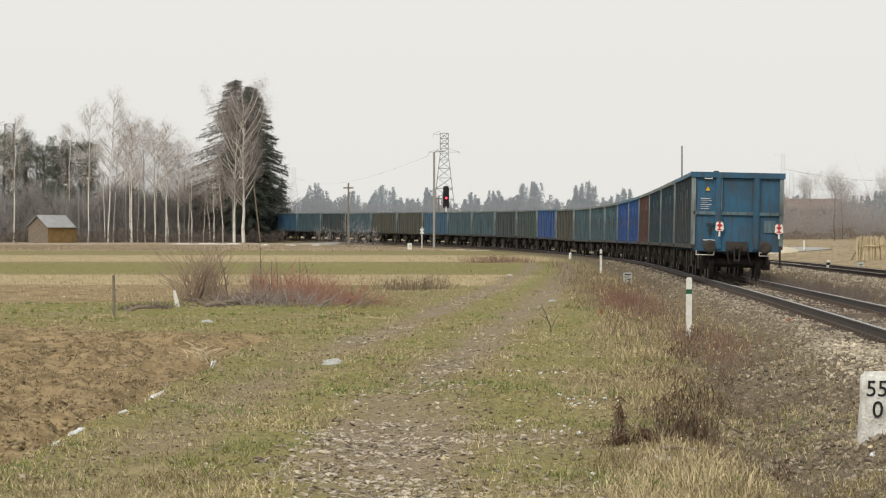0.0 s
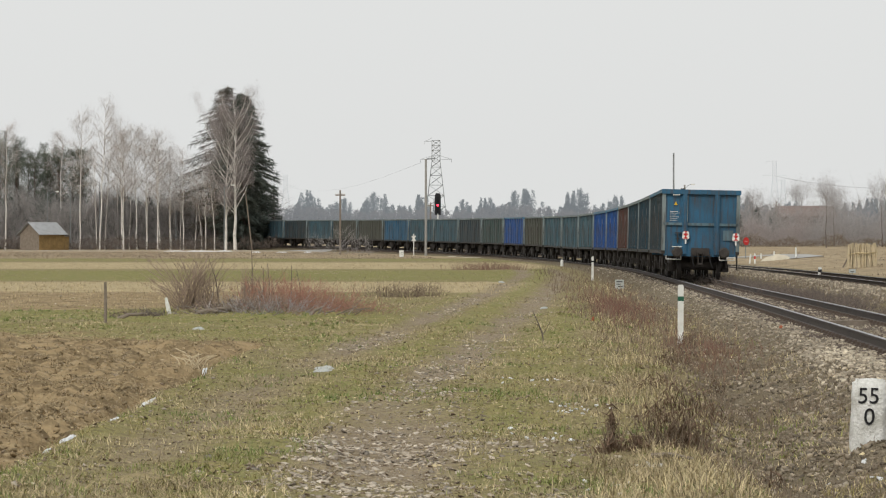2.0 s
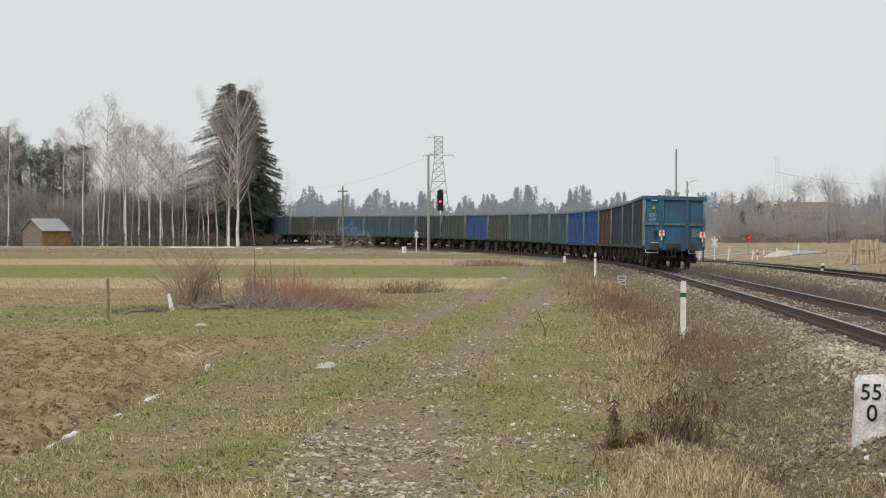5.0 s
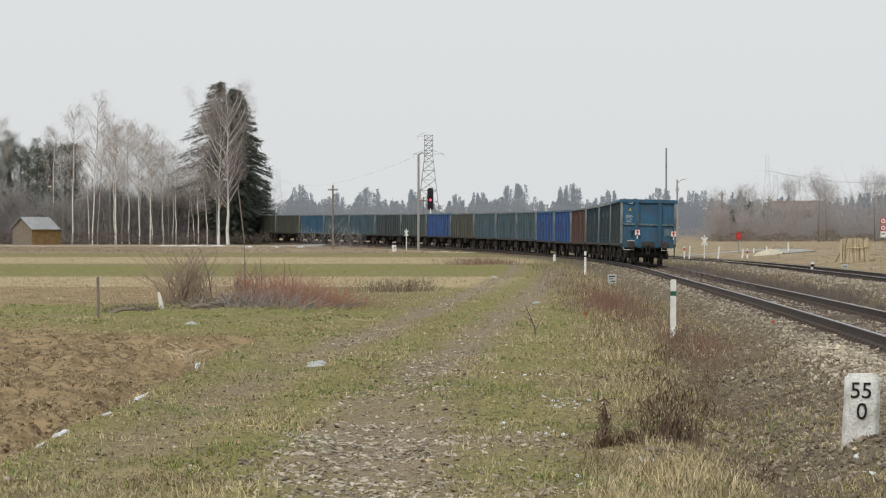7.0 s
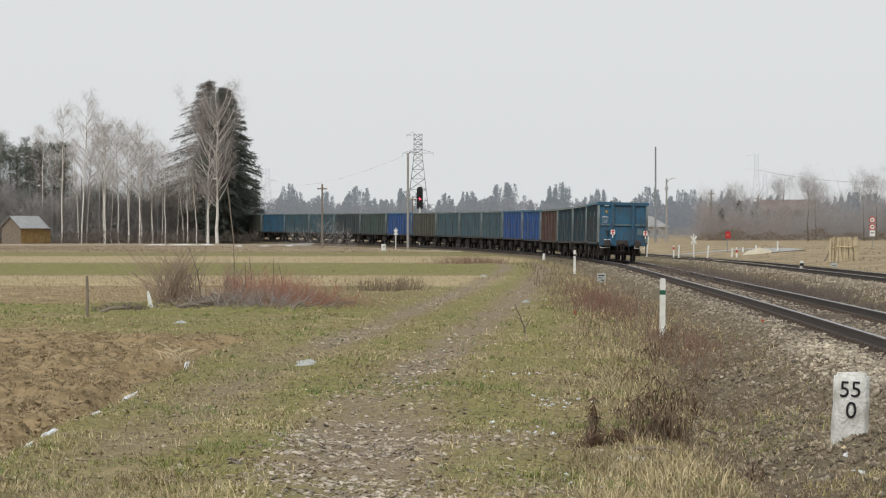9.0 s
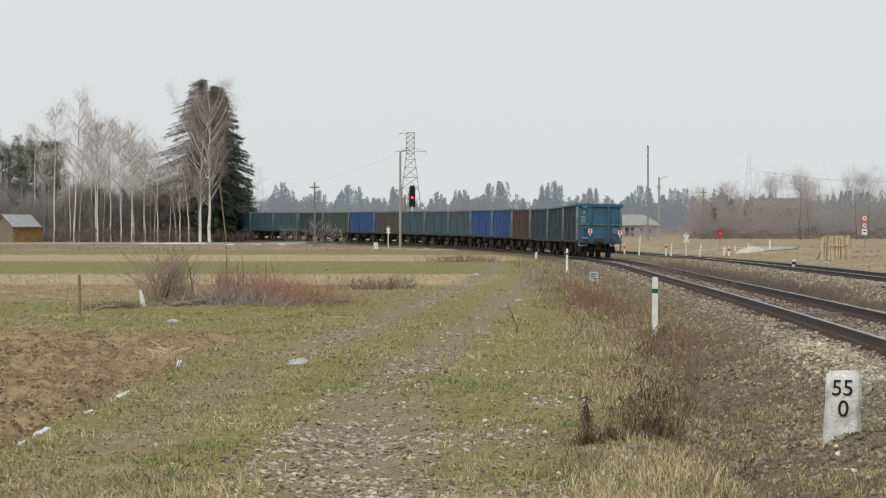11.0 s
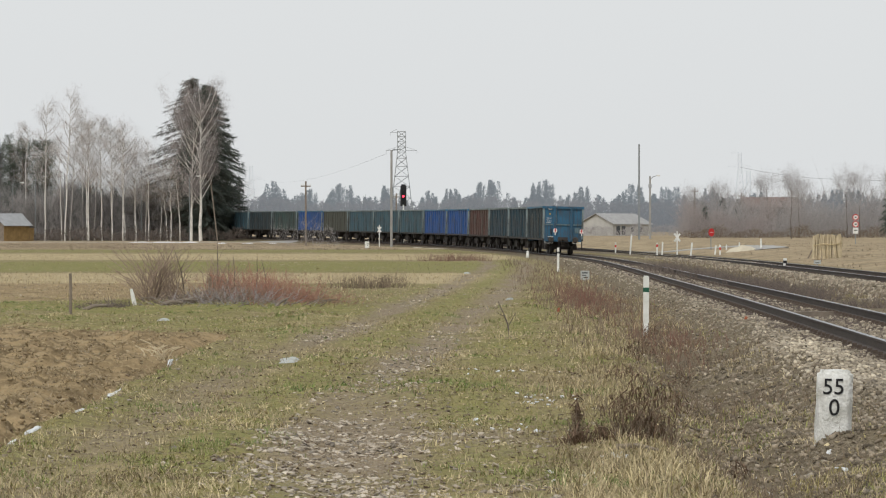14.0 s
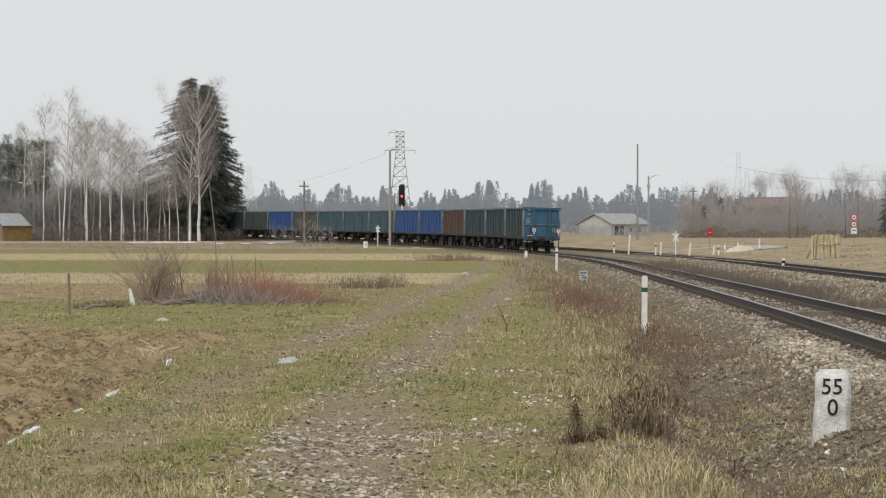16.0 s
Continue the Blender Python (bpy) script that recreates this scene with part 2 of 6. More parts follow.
def vnoise(x, y, scale, seed=0.0):
    """Smooth random relief between -1 and 1."""
    x, y = np.asarray(x, float) / scale, np.asarray(y, float) / scale
    i, j = np.floor(x), np.floor(y)
    u, v = x - i, y - j
    u, v = u * u * (3 - 2 * u), v * v * (3 - 2 * v)

    def cell(a, b):
        q = np.sin(a * 127.1 + b * 311.7 + seed * 74.7) * 43758.5453
        return (q - np.floor(q)) * 2 - 1

    return (cell(i, j) * (1 - u) + cell(i + 1, j) * u) * (1 - v) + (cell(i, j + 1) * (1 - u) + cell(i + 1, j + 1) * u) * v


def plough_here(x, y):
    return smooth(-3.5, -3.72, x + 0.1 * vnoise(x, y, 1.6, 3)) * (1 - smooth(45, 51, y + 0.8 * x + 2 * vnoise(x, y, 2.5, 4)))


def lane_x(y):
    return np.interp(y, (-50, 19, 33, 38, 44, 54, 66, 76, 98, 144, 190, 240, 300, 500), (-1.6, -1.8, -1.75, -1.5, -1.15, -0.7, -0.1, 0.45, 1.4, 3.2, 3.4, 0.8, -6, -40))


RUT = 0.95


def bank_x(y):
    """Where the verge breaks down into the ditch beside the railway."""
    return np.interp(y, (-50, 18, 24, 29, 39, 55, 80), (1.7, 1.9, 2.1, 2.3, 2.75, 3.4, 4.2))


def ground_z(x, y):
    x, y = np.asarray(x, float), np.asarray(y, float)
    z = 0.0014 * np.clip(y - 200, 0, 400) + 0 * x
    r = lateral(x, y)
    z = z + 0.45 * smooth(11, 18, r) * smooth(60, 200, y)
    top = rail_z(y) - 0.20
    b1 = top - np.clip(np.abs(r) - 1.7, 0, 99) * 0.42
    b2 = top - 0.05 - np.clip(np.abs(r - SECOND) - 1.7, 0, 99) * 0.42
    z = np.maximum(z - 0.12 * smooth(-5.5, -3.2, r) * (1 - smooth(11, 13, r)), np.maximum(b1, b2))
    field = plough_here(x, y)
    near = smooth(-400, 10, y) * (1 - smooth(85, 110, y))
    bed = np.maximum(1 - smooth(1.9, 2.6, np.abs(r)), 1 - smooth(1.9, 2.6, np.abs(r - SECOND)))
    z = z - 0.07 * field + near * (1 - bed) * (0.05 * vnoise(x, y, 2.2, 1) + 0.022 * vnoise(x, y, 0.42, 2) + field * (0.10 * (1 - 2 * np.abs(vnoise(x, y, 0.6, 5))) + 0.065 * vnoise(x, y, 0.24, 6) + 0.045 * vnoise(x, y, 0.11, 7)) + (1 - field) * 0.016 * vnoise(x, y, 0.17, 9))
    rim = near * (1 - smooth(44, 50, y))
    z = z + rim * (0.045 * np.exp(-((x + 3.38) / 0.16) ** 2) - 0.12 * np.exp(-((x + 3.82 + 0.06 * vnoise(x, y, 0.7, 61)) / 0.17) ** 2))
    bx = x - bank_x(y) - 0.12 * vnoise(x, y, 1.3, 62)
    ditch = smooth(-400, 5, y) * (1 - smooth(43, 54, y))
    z = z + ditch * (0.07 * np.exp(-((bx + 0.45) / 0.35) ** 2) - 0.2 * np.exp(-((bx - 0.5) / 0.36) ** 2) + 0.03 * np.exp(-((bx - 0.7) / 0.7) ** 2) * vnoise(x, y, 0.3, 63))
    z = z + 0.16 * np.exp(-((x - 3.4) / 0.4) ** 2 - ((y - 24.75) / 0.35) ** 2)
    lx = x - lane_x(y)
    for off in (-RUT, RUT):
        z = z - 0.045 * np.exp(-((lx - off) / 0.35) ** 2)
    z = z + 0.05 * smooth(250, 262, y) * (1 - smooth(315, 330, y)) * (1 - smooth(-12, -8, r)) * (1 + vnoise(x, y, 6.0, 64))
    z = z + 0.26 * np.exp(-((x + 5.2) / 1.9) ** 2 - ((y - 69.5) / 4) ** 2) + 0.08 * np.exp(-((x + 2.6) / 1.8) ** 2 - ((y - 70) / 4) ** 2)
    return z


def gz(x, y):
    return float(ground_z(x, y))


# ---- ground ----
def spread(a, b, step, grow):
    out, v = [a], a
    while v < b:
        v += step
        step *= grow
        out.append(v)
    return out


def build_ground():
    xs = sorted(set([round(-q, 3) for q in spread(9, 3200, 0.2, 1.055)] + [round(q, 3) for q in np.arange(-9, -5.6, 0.14)] + [round(q, 3) for q in np.arange(-5.6, 5.2, 0.055)] + [round(q, 3) for q in np.arange(5.2, 12, 0.14)] + [round(q, 3) for q in spread(12, 3200, 0.2, 1.055)]))
    ys = sorted(set([round(-q, 3) for q in spread(-14, 2500, 1.0, 1.12)] + [round(q, 3) for q in np.arange(14, 24, 0.09)] + [round(q, 3) for q in np.arange(24, 60, 0.16)] + [round(q, 3) for q in spread(60, 4200, 0.35, 1.02)]))
    gx, gy = np.meshgrid(np.array(xs), np.array(ys))
    z = ground_z(gx, gy)
    r = lateral(gx, gy)
    nx, ny = len(xs), len(ys)
    plough = plough_here(gx, gy)
    bare_strip = smooth(72, 74, gy) * (1 - smooth(95, 99, gy)) * (1 - smooth(-6.5, -3.5, gx))
    me = bpy.data.meshes.new("ground")
    co = np.stack([gx, gy, z], -1).reshape(-1, 3)
    idx = np.arange(nx * ny).reshape(ny, nx)
    quads = np.stack([idx[:-1, :-1], idx[:-1, 1:], idx[1:, 1:], idx[1:, :-1]], -1).reshape(-1, 4)
    me.vertices.add(len(co)), me.vertices.foreach_set("co", co.ravel())
    me.loops.add(quads.size), me.loops.foreach_set("vertex_index", quads.ravel())
    me.polygons.add(len(quads)), me.polygons.foreach_set("loop_start", np.arange(0, quads.size, 4))
    me.polygons.foreach_set("use_smooth", np.ones(len(quads), bool))
    me.update(calc_edges=True)
    # what lies where: turned soil, stubble, bare lane, stones, green sward
    lx = gx - lane_x(gy)
    strip = lambda a, b, w: smooth(a, a + w, gy) * (1 - smooth(b - w, b, gy))
    left = 1 - smooth(-2.0, 2.0, lx + 1.5 - 0.02 * np.clip(gy - 60, 0, 200))
    stubble = np.maximum(strip(92, 122, 7), strip(163, 220, 14)) * left
    lrut, rrut = np.exp(-((lx + RUT) / 0.42) ** 2), np.exp(-((lx - RUT) / 0.42) ** 2)
    green = np.maximum.reduce([strip(60, 73, 3) * left * 0.9, 0.85 * strip(118, 166, 9) * left, 0.7 * strip(220, 250, 10) * left,
                               0.75 * np.exp(-(lx / 0.5) ** 2), 0.7 * np.exp(-((lx - 2.1) / 0.5) ** 2) * (1 - smooth(60, 110, gy)),
                               0.6 * np.exp(-((lx + 1.6) / 0.3) ** 2), 0.6 * strip(45, 62, 3) * left])
    stony = np.exp(-((lx - RUT) / 0.68) ** 4) * (1 - smooth(27, 37, gy + 4 * vnoise(gx, gy, 1.8, 31))) * (0.72 + 0.45 * vnoise(gx, gy, 1.5, 8))
    apron = 0.7 * np.exp(-((lx - 2.0) / 0.7) ** 2 - ((gy - 25.2) / 1.5) ** 2) + 0.45 * np.exp(-((lx - 2.3) / 0.5) ** 2 - ((gy - 20.5) / 2.2) ** 2)
    lane = np.maximum.reduce([0.55 * lrut * (1 - smooth(38, 44, gy)) * (0.9 + 0.5 * vnoise(gx, gy, 1.2, 34)), stony, apron,
                              (0.92 + 0.5 * vnoise(gx, gy, 2.0, 33)) * smooth(30, 40, gy) * (1 - smooth(150, 200, gy)) * np.maximum(lrut * smooth(39, 43, gy), rrut)])
    stones = np.maximum(smooth(-4.1, -2.5, r) * (1 - smooth(2.6, 4.2, r)), smooth(-3.6, -2.4, r - SECOND) * (1 - smooth(2.3, 3.4, r - SECOND)))
    stones = np.maximum(stones, smooth(-0.05, 0.3, gx - bank_x(gy)) * (1 - smooth(2.6, 4.2, r)) * smooth(10, 14, gy) * (1 - smooth(44, 54, gy)))
    stubble = np.maximum(stubble, (0.2 + 0.5 * vnoise(gx, gy, 9.0, 51)) * smooth(9.5, 11.5, r))
    for name, a in (("plough", np.maximum(plough, 0.8 * bare_strip)), ("stubble", stubble), ("green", green), ("lane", lane), ("stones", stones), ("tan", np.maximum(smooth(9.8, 11.2, r), smooth(248, 258, gy) * (1 - smooth(-7, -4, r))))):
        me.attributes.new(name, "FLOAT", "POINT").data.foreach_set("value", np.ascontiguousarray(a.ravel(), dtype=np.float32))
    m = bpy.data.materials.new("wintry_ground")
    m.use_nodes = True
    n, l = m.node_tree.nodes, m.node_tree.links
    p = n["Principled BSDF"]
    p.inputs["Roughness"].default_value, p.inputs["Specular IOR Level"].default_value = 0.95, 0.15
    pos = n.new("ShaderNodeNewGeometry")

    def tex(scale, detail=5, stretch=None):
        t = n.new("ShaderNodeTexNoise")
        t.inputs["Scale"].default_value, t.inputs["Detail"].default_value = scale, detail
        if stretch:
            mp = n.new("ShaderNodeMapping")
            mp.inputs["Scale"].default_value = stretch
            l.new(pos.outputs["Position"], mp.inputs[0]), l.new(mp.outputs[0], t.inputs["Vector"])
        else:
            l.new(pos.outputs["Position"], t.inputs["Vector"])
        return t.outputs[0]

    def rng(src, a, b, c=0.0, d=1.0):
        q = n.new("ShaderNodeMapRange")
        for i, val in enumerate((a, b, c, d)):
            q.inputs[i + 1].default_value = val
        l.new(src, q.inputs[0])
        return q.outputs[0]

    def mix(fac, a, b):
        q = n.new("ShaderNodeMix")
        q.data_type = "RGBA"
        l.new(fac, q.inputs[0])
        for k, c in ((6, a), (7, b)):
            if isinstance(c, tuple):
                q.inputs[k].default_value = (*c, 1)
            else:
                l.new(c, q.inputs[k])
        return q.outputs[2]

    def mask(name, ragged, width=0.35):
        """A zone with a ragged border."""
        at = n.new("ShaderNodeAttribute")
        at.attribute_name = name
        s = n.new("ShaderNodeMath")
        s.operation = "ADD"
        l.new(at.outputs["Fac"], s.inputs[0]), l.new(rng(ragged, 0.2, 0.8, -0.42, 0.42), s.inputs[1])
        return rng(s.outputs[0], 0.5 - width, 0.5 + width)

    broad, mid, fine, grit = tex(0.35), tex(2.2), tex(14), tex(60, 3)
    furrow = tex(1.0, 6, (1.2, 5.0, 1.0))
    dry = mix(rng(mid, 0.35, 0.65), (0.34, 0.28, 0.155), (0.22, 0.18, 0.09))
    dry = mix(rng(broad, 0.45, 0.7), dry, (0.22, 0.21, 0.075))
    dry = mix(rng(fine, 0.49, 0.72), dry, (0.105, 0.08, 0.04))
    sward = mix(rng(mid, 0.35, 0.65), (0.175, 0.195, 0.05), (0.30, 0.255, 0.11))
    sward = mix(rng(fine, 0.49, 0.76), sward, (0.08, 0.085, 0.028))
    col = mix(mask("green", mid), dry, sward)
    stub = mix(rng(tex(1.3, 6, (0.6, 1.6, 1)), 0.4, 0.65), (0.47, 0.385, 0.235), (0.33, 0.265, 0.145))
    col = mix(mask("stubble", fine, 0.25), col, stub)
    tan = mix(rng(tex(0.6, 6, (1.0, 0.45, 1.0)), 0.4, 0.62), (0.38, 0.30, 0.19), (0.25, 0.195, 0.125))
    tan = mix(rng(mid, 0.5, 0.72), tan, (0.44, 0.36, 0.235))
    col = mix(mask("tan", mid, 0.3), col, tan)
    soil = mix(rng(furrow, 0.4, 0.62), (0.365, 0.272, 0.152), (0.18, 0.132, 0.073))
    soil = mix(rng(fine, 0.55, 0.72), soil, (0.44, 0.345, 0.2))
    col = mix(mask("plough", mid, 0.2), col, soil)
    mud = mix(rng(fine, 0.4, 0.65), (0.29, 0.232, 0.155), (0.19, 0.147, 0.095))
    mud = mix(rng(grit, 0.55, 0.7), mud, (0.38, 0.34, 0.29))
    col = mix(mask("lane", fine, 0.4), col, mud)
    rock = mix(rng(grit, 0.4, 0.62), (0.105, 0.083, 0.055), (0.27, 0.228, 0.165))
    rock = mix(rng(mid, 0.42, 0.62), rock, (0.165, 0.132, 0.08))
    col = mix(mask("stones", mid, 0.3), col, rock)
    l.new(col, p.inputs["Base Color"])
    bp = n.new("ShaderNodeBump")
    bp.inputs["Strength"].default_value, bp.inputs["Distance"].default_value = 0.8, 0.05
    l.new(fine, bp.inputs["Height"])
    bp2 = n.new("ShaderNodeBump")
    bp2.inputs["Strength"].default_value, bp2.inputs["Distance"].default_value = 0.6, 0.02
    l.new(grit, bp2.inputs["Height"]), l.new(bp.outputs[0], bp2.inputs["Normal"]), l.new(bp2.outputs[0], p.inputs["Normal"])
    me.materials.append(m)
    ob = new("ground", me)
    return tagged(ob, "wintry fields with dry grass, stubble and a muddy lane", "ground", kind="structure")


ground = build_ground()


# ---- railway ----
def sweep(profile, s0, s1, side, lift, step=2.0, closed=True):
    b = Solid()
    n = len(profile)
    stations = np.arange(s0, s1 + 0.01, step)
    rows = []
    for s in stations:
        x, y, z, h = on_track(s, side)
        rows += [(x + a * math.cos(h), y - a * math.sin(h), z + lift + c) for a, c in profile]
    q = [(i * n + j, i * n + (j + 1) % n, (i + 1) * n + (j + 1) % n, (i + 1) * n + j) for i in range(len(stations) - 1) for j in range(n if closed else n - 1)]
    return b.add(rows, q)


def build_track(name, side, lift, label, s0=-120, s1=420):
    track = thing(name, label, "railway track", kind="structure")
    web = [(-0.075, -0.172), (-0.075, -0.155), (-0.012, -0.13), (-0.012, -0.045), (-0.036, -0.032), (-0.036, -0.004), (0.036, -0.004), (0.036, -0.032), (0.012, -0.045), (0.012, -0.13), (0.075, -0.155), (0.075, -0.172)]
    head = [(-0.034, -0.012), (-0.03, 0.0), (0.03, 0.0), (0.034, -0.012)]
    for off in (-0.752, 0.752):
        rail = part("rail", sweep(web, s0, s1, side + off, lift), M["rail"], track, "rust-brown steel rail")
        part("rail_head", sweep(head, s0, s1, side + off, lift + 0.001), M["head"], rail, "polished running surface")
    proto = Solid()
    proto.box(-1.25, 1.25, -0.13, 0.13, -0.36, -0.19)
    for off in (-0.752, 0.752):
        proto.box(off - 0.17, off + 0.17, -0.08, 0.08, -0.19, -0.168)
        for c in (-0.11, 0.11):
            proto.box(off + c - 0.03, off + c + 0.03, -0.055, 0.055, -0.168, -0.125)
    me = proto.mesh("sleeper", M["sleeper"])
    first = -80
    for i in range(230):
        x, y, z, h = on_track(first + 0.62 * i, side)
        ob = new("sleeper", me)
        ob.parent = track
        ob.matrix_world = pose(x, y, z + lift, 0, 0, -math.degrees(h))
    rest = Solid()
    for i in range(230, 560):
        x, y, z, h = on_track(first + 0.62 * i, side)
        m = pose(x, y, z + lift, 0, 0, -math.degrees(h))
        rest.add([m @ Vector(v) for v in proto.v], proto.f)
    tagged(part("far_sleepers", rest, M["sleeper"], track), kind="stuff")
    return track


first_track = build_track("railway_track", 0.0, 0.0, "curving single railway line on stone ballast")
build_track("railway_track", SECOND, -0.05, "second railway line beyond a weedy ditch")


# ---- the goods train ----
HALF, BODY, TOP = 1.47, 6.4, 3.40
wheel_sets = []


def disc_board(parent, x, z):
    """Red and white tail board on a bracket."""
    b = Solid()
    y, k = -BODY - 0.12, 0.72
    pts = [(-0.16, 0.14), (-0.09, 0.2), (0.09, 0.2), (0.16, 0.14), (0.19, -0.16), (0.12, -0.22), (-0.12, -0.22), (-0.19, -0.16)]
    n = len(pts)
    b.add([(x + a * k, y, z + c * k) for a, c in pts] + [(x + a * k, y + 0.02, z + c * k) for a, c in pts],
          [tuple(range(n)), tuple(range(n, 2 * n))[::-1]] + [(i, n + i, n + (i + 1) % n, (i + 1) % n) for i in range(n)])
    board = part("tail_board", b, M["white"], parent, "white tail board with red triangles")
    r = Solid()
    for tri in (((-0.08, 0.195), (0.08, 0.195), (0.0, 0.08)), ((-0.15, 0.03), (0.15, 0.03), (0.0, 0.12)), ((-0.11, 0.028), (0.0, -0.1), (0.11, 0.028)), ((-0.14, -0.19), (0.14, -0.19), (0.0, -0.08))):
        r.add([(x + a * k, y - 0.004, z + c * k) for a, c in tri] + [(x + a * k, y - 0.001, z + c * k) for a, c in tri], [(0, 1, 2), (5, 4, 3), (0, 3, 4, 1), (1, 4, 5, 2), (2, 5, 3, 0)])
    part("red_triangles", r, M["red"], board)
    part("bracket", Solid().box(x - 0.02, x + 0.02, y + 0.02, -BODY - 0.0, z - 0.3, z + 0.05).box(x - 0.03, x + 0.03, y - 0.005, y + 0.02, z - 0.33, z - 0.19), M["white"], board)


def gondola(paint, rim, colour, last=False):
    """An open high-sided wagon on two bogies; its own space starts at rail level, y runs forward."""
    w = thing("open_goods_wagon", f"{colour} high-sided open goods wagon on bogies", "wagon", group="wagons of the train")
    wall_mat, rim_mat = M[paint], M[rim]
    # the last wagon's sides take a darker colour than its blue end wall
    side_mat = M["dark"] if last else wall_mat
    rib_mat = M["tealrib"] if paint == "teal" else side_mat
    for sx in (-1, 1):
        x0, x1 = sorted((sx * (HALF - 0.10), sx * (HALF - 0.06)))
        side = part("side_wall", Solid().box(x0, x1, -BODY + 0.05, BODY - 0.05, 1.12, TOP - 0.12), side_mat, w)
        for i in range(11):
            y = -BODY + 0.35 + i * (2 * BODY - 0.7) / 10
            a, c = sorted((sx * (HALF - 0.06), sx * HALF))
            wd = 0.10 if i in (0, 5, 10) else 0.055
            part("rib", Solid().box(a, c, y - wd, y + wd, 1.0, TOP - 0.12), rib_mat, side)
        for d0, d1 in ((-3.2, -1.4), (1.4, 3.2)):
            a, c = sorted((sx * (HALF - 0.06), sx * (HALF - 0.025)))
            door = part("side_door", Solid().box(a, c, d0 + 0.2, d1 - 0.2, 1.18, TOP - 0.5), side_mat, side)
            part("latch", Solid().tube((sx * (HALF - 0.02), d0 + 0.35, 1.25), (sx * (HALF - 0.02), d0 + 0.35, 2.6), 0.018, n=6), M["under"], door)
        a, c = sorted((sx * (HALF - 0.13), sx * (HALF + 0.02)))
        part("top_rim", Solid().box(a, c, -BODY, BODY, TOP - 0.12, TOP), rim_mat, w, "worn rim along the top edge")
        a, c = sorted((sx * (HALF - 0.14), sx * (HALF - 0.01)))
        part("sill", Solid().box(a, c, -BODY, BODY, 0.98, 1.12), M["under"], w)
        for y in (-BODY + 0.03, BODY - 0.03):
            part("corner_post", Solid().box(a, c + 0.0, y - 0.06, y + 0.06, 1.1, TOP - 0.12), rim_mat if rim != "rim_blue" else M["rim"], w, "pale worn corner post")
        part("step", Solid().tube((sx * 1.40, -BODY + 0.15, 1.0), (sx * 1.40, -BODY + 0.15, 0.42), 0.018, n=6).tube((sx * 1.40, -BODY + 0.55, 1.0), (sx * 1.40, -BODY + 0.55, 0.42), 0.018, n=6).box(sx * 1.40 - 0.06, sx * 1.40 + 0.06, -BODY + 0.12, -BODY + 0.58, 0.41, 0.44), M["under"], w)
    for sy in (-1, 1):
        y0, y1 = sorted((sy * (BODY - 0.09), sy * (BODY - 0.05)))
        end = part("end_wall", Solid().box(-HALF + 0.1, HALF - 0.1, y0, y1, 1.0, TOP - 0.12), wall_mat, w)
        y0, y1 = sorted((sy * (BODY - 0.05), sy * (BODY + 0.05)))
        for x in (-0.60, 0.60):
            part("end_rib", Solid().box(x - 0.1, x + 0.1, y0, y1, 0.98, TOP - 0.14).box(x - 0.05, x + 0.05, y1 if sy > 0 else y0 - 0.03, y1 + 0.03 if sy > 0 else y0, 0.98, TOP - 0.14), wall_mat, end)
        y0, y1 = sorted((sy * (BODY - 0.05), sy * (BODY + 0.03)))
        for a, c in ((-HALF + 0.06, -0.7), (-0.5, 0.5), (0.7, HALF - 0.06)):
            part("cross_rib", Solid().box(a, c, y0, y1, 2.06, 2.16), M["dusty"] if last else wall_mat, end)
        y0, y1 = sorted((sy * (BODY - 0.12), sy * (BODY + 0.07)))
        part("end_rim", Solid().box(-HALF - 0.02, HALF + 0.02, y0, y1, TOP - 0.16, TOP + 0.012), wall_mat if last else rim_mat, w)
        part("headstock", Solid().box(-1.36, 1.36, *sorted((sy * (BODY - 0.12), sy * (BODY - 0.02))), 0.90, 1.02), wall_mat if last else M["under"], w)
        part("coupling_plate", Solid().box(-0.34, 0.34, *sorted((sy * (BODY - 0.05), sy * (BODY + 0.055))), 0.92, 1.22), M["under"], w, "grimy dark coupling plate")
        for x in (-0.875, 0.875):
            b = Solid().tube((x, sy * (BODY + 0.05), 1.05), (x, sy * (BODY + 0.36), 1.05), 0.11, n=14).tube((x, sy * (BODY + 0.05), 1.05), (x, sy * (BODY + 0.10), 1.05), 0.18, n=14)
            buf = part("buffer", b, M["under"], w, smooth=False)
            part("buffer_head", Solid().tube((x, sy * (BODY + 0.36), 1.05), (x, sy * (BODY + 0.40), 1.05), 0.18, 0.205, n=20).tube((x, sy * (BODY + 0.40), 1.05), (x, sy * (BODY + 0.44), 1.05), 0.205, 0.15, n=20), M["under"], buf)
        hook = Solid().box(-0.05, 0.05, *sorted((sy * BODY, sy * (BODY + 0.3))), 1.0, 1.1).box(-0.14, 0.14, *sorted((sy * BODY, sy * (BODY + 0.12))), 0.94, 1.16)
        hook.tube((-0.09, sy * (BODY + 0.24), 1.03), (-0.07, sy * (BODY + 0.16), 0.62), 0.025, n=6).tube((0.09, sy * (BODY + 0.24), 1.03), (0.07, sy * (BODY + 0.16), 0.62), 0.025, n=6).tube((-0.1, sy * (BODY + 0.16), 0.62), (0.1, sy * (BODY + 0.16), 0.62), 0.03, n=6)
        part("coupling", hook, M["under"], w)
        for x in (-0.3, 0.36):
            part("brake_hose", Solid().limb([(x, sy * (BODY + 0.05), 0.98), (x, sy * (BODY + 0.16), 0.86), (x + 0.04, sy * (BODY + 0.15), 0.62), (x + 0.1, sy * (BODY + 0.1), 0.5)], [0.025] * 4, 6), M["black"], w)
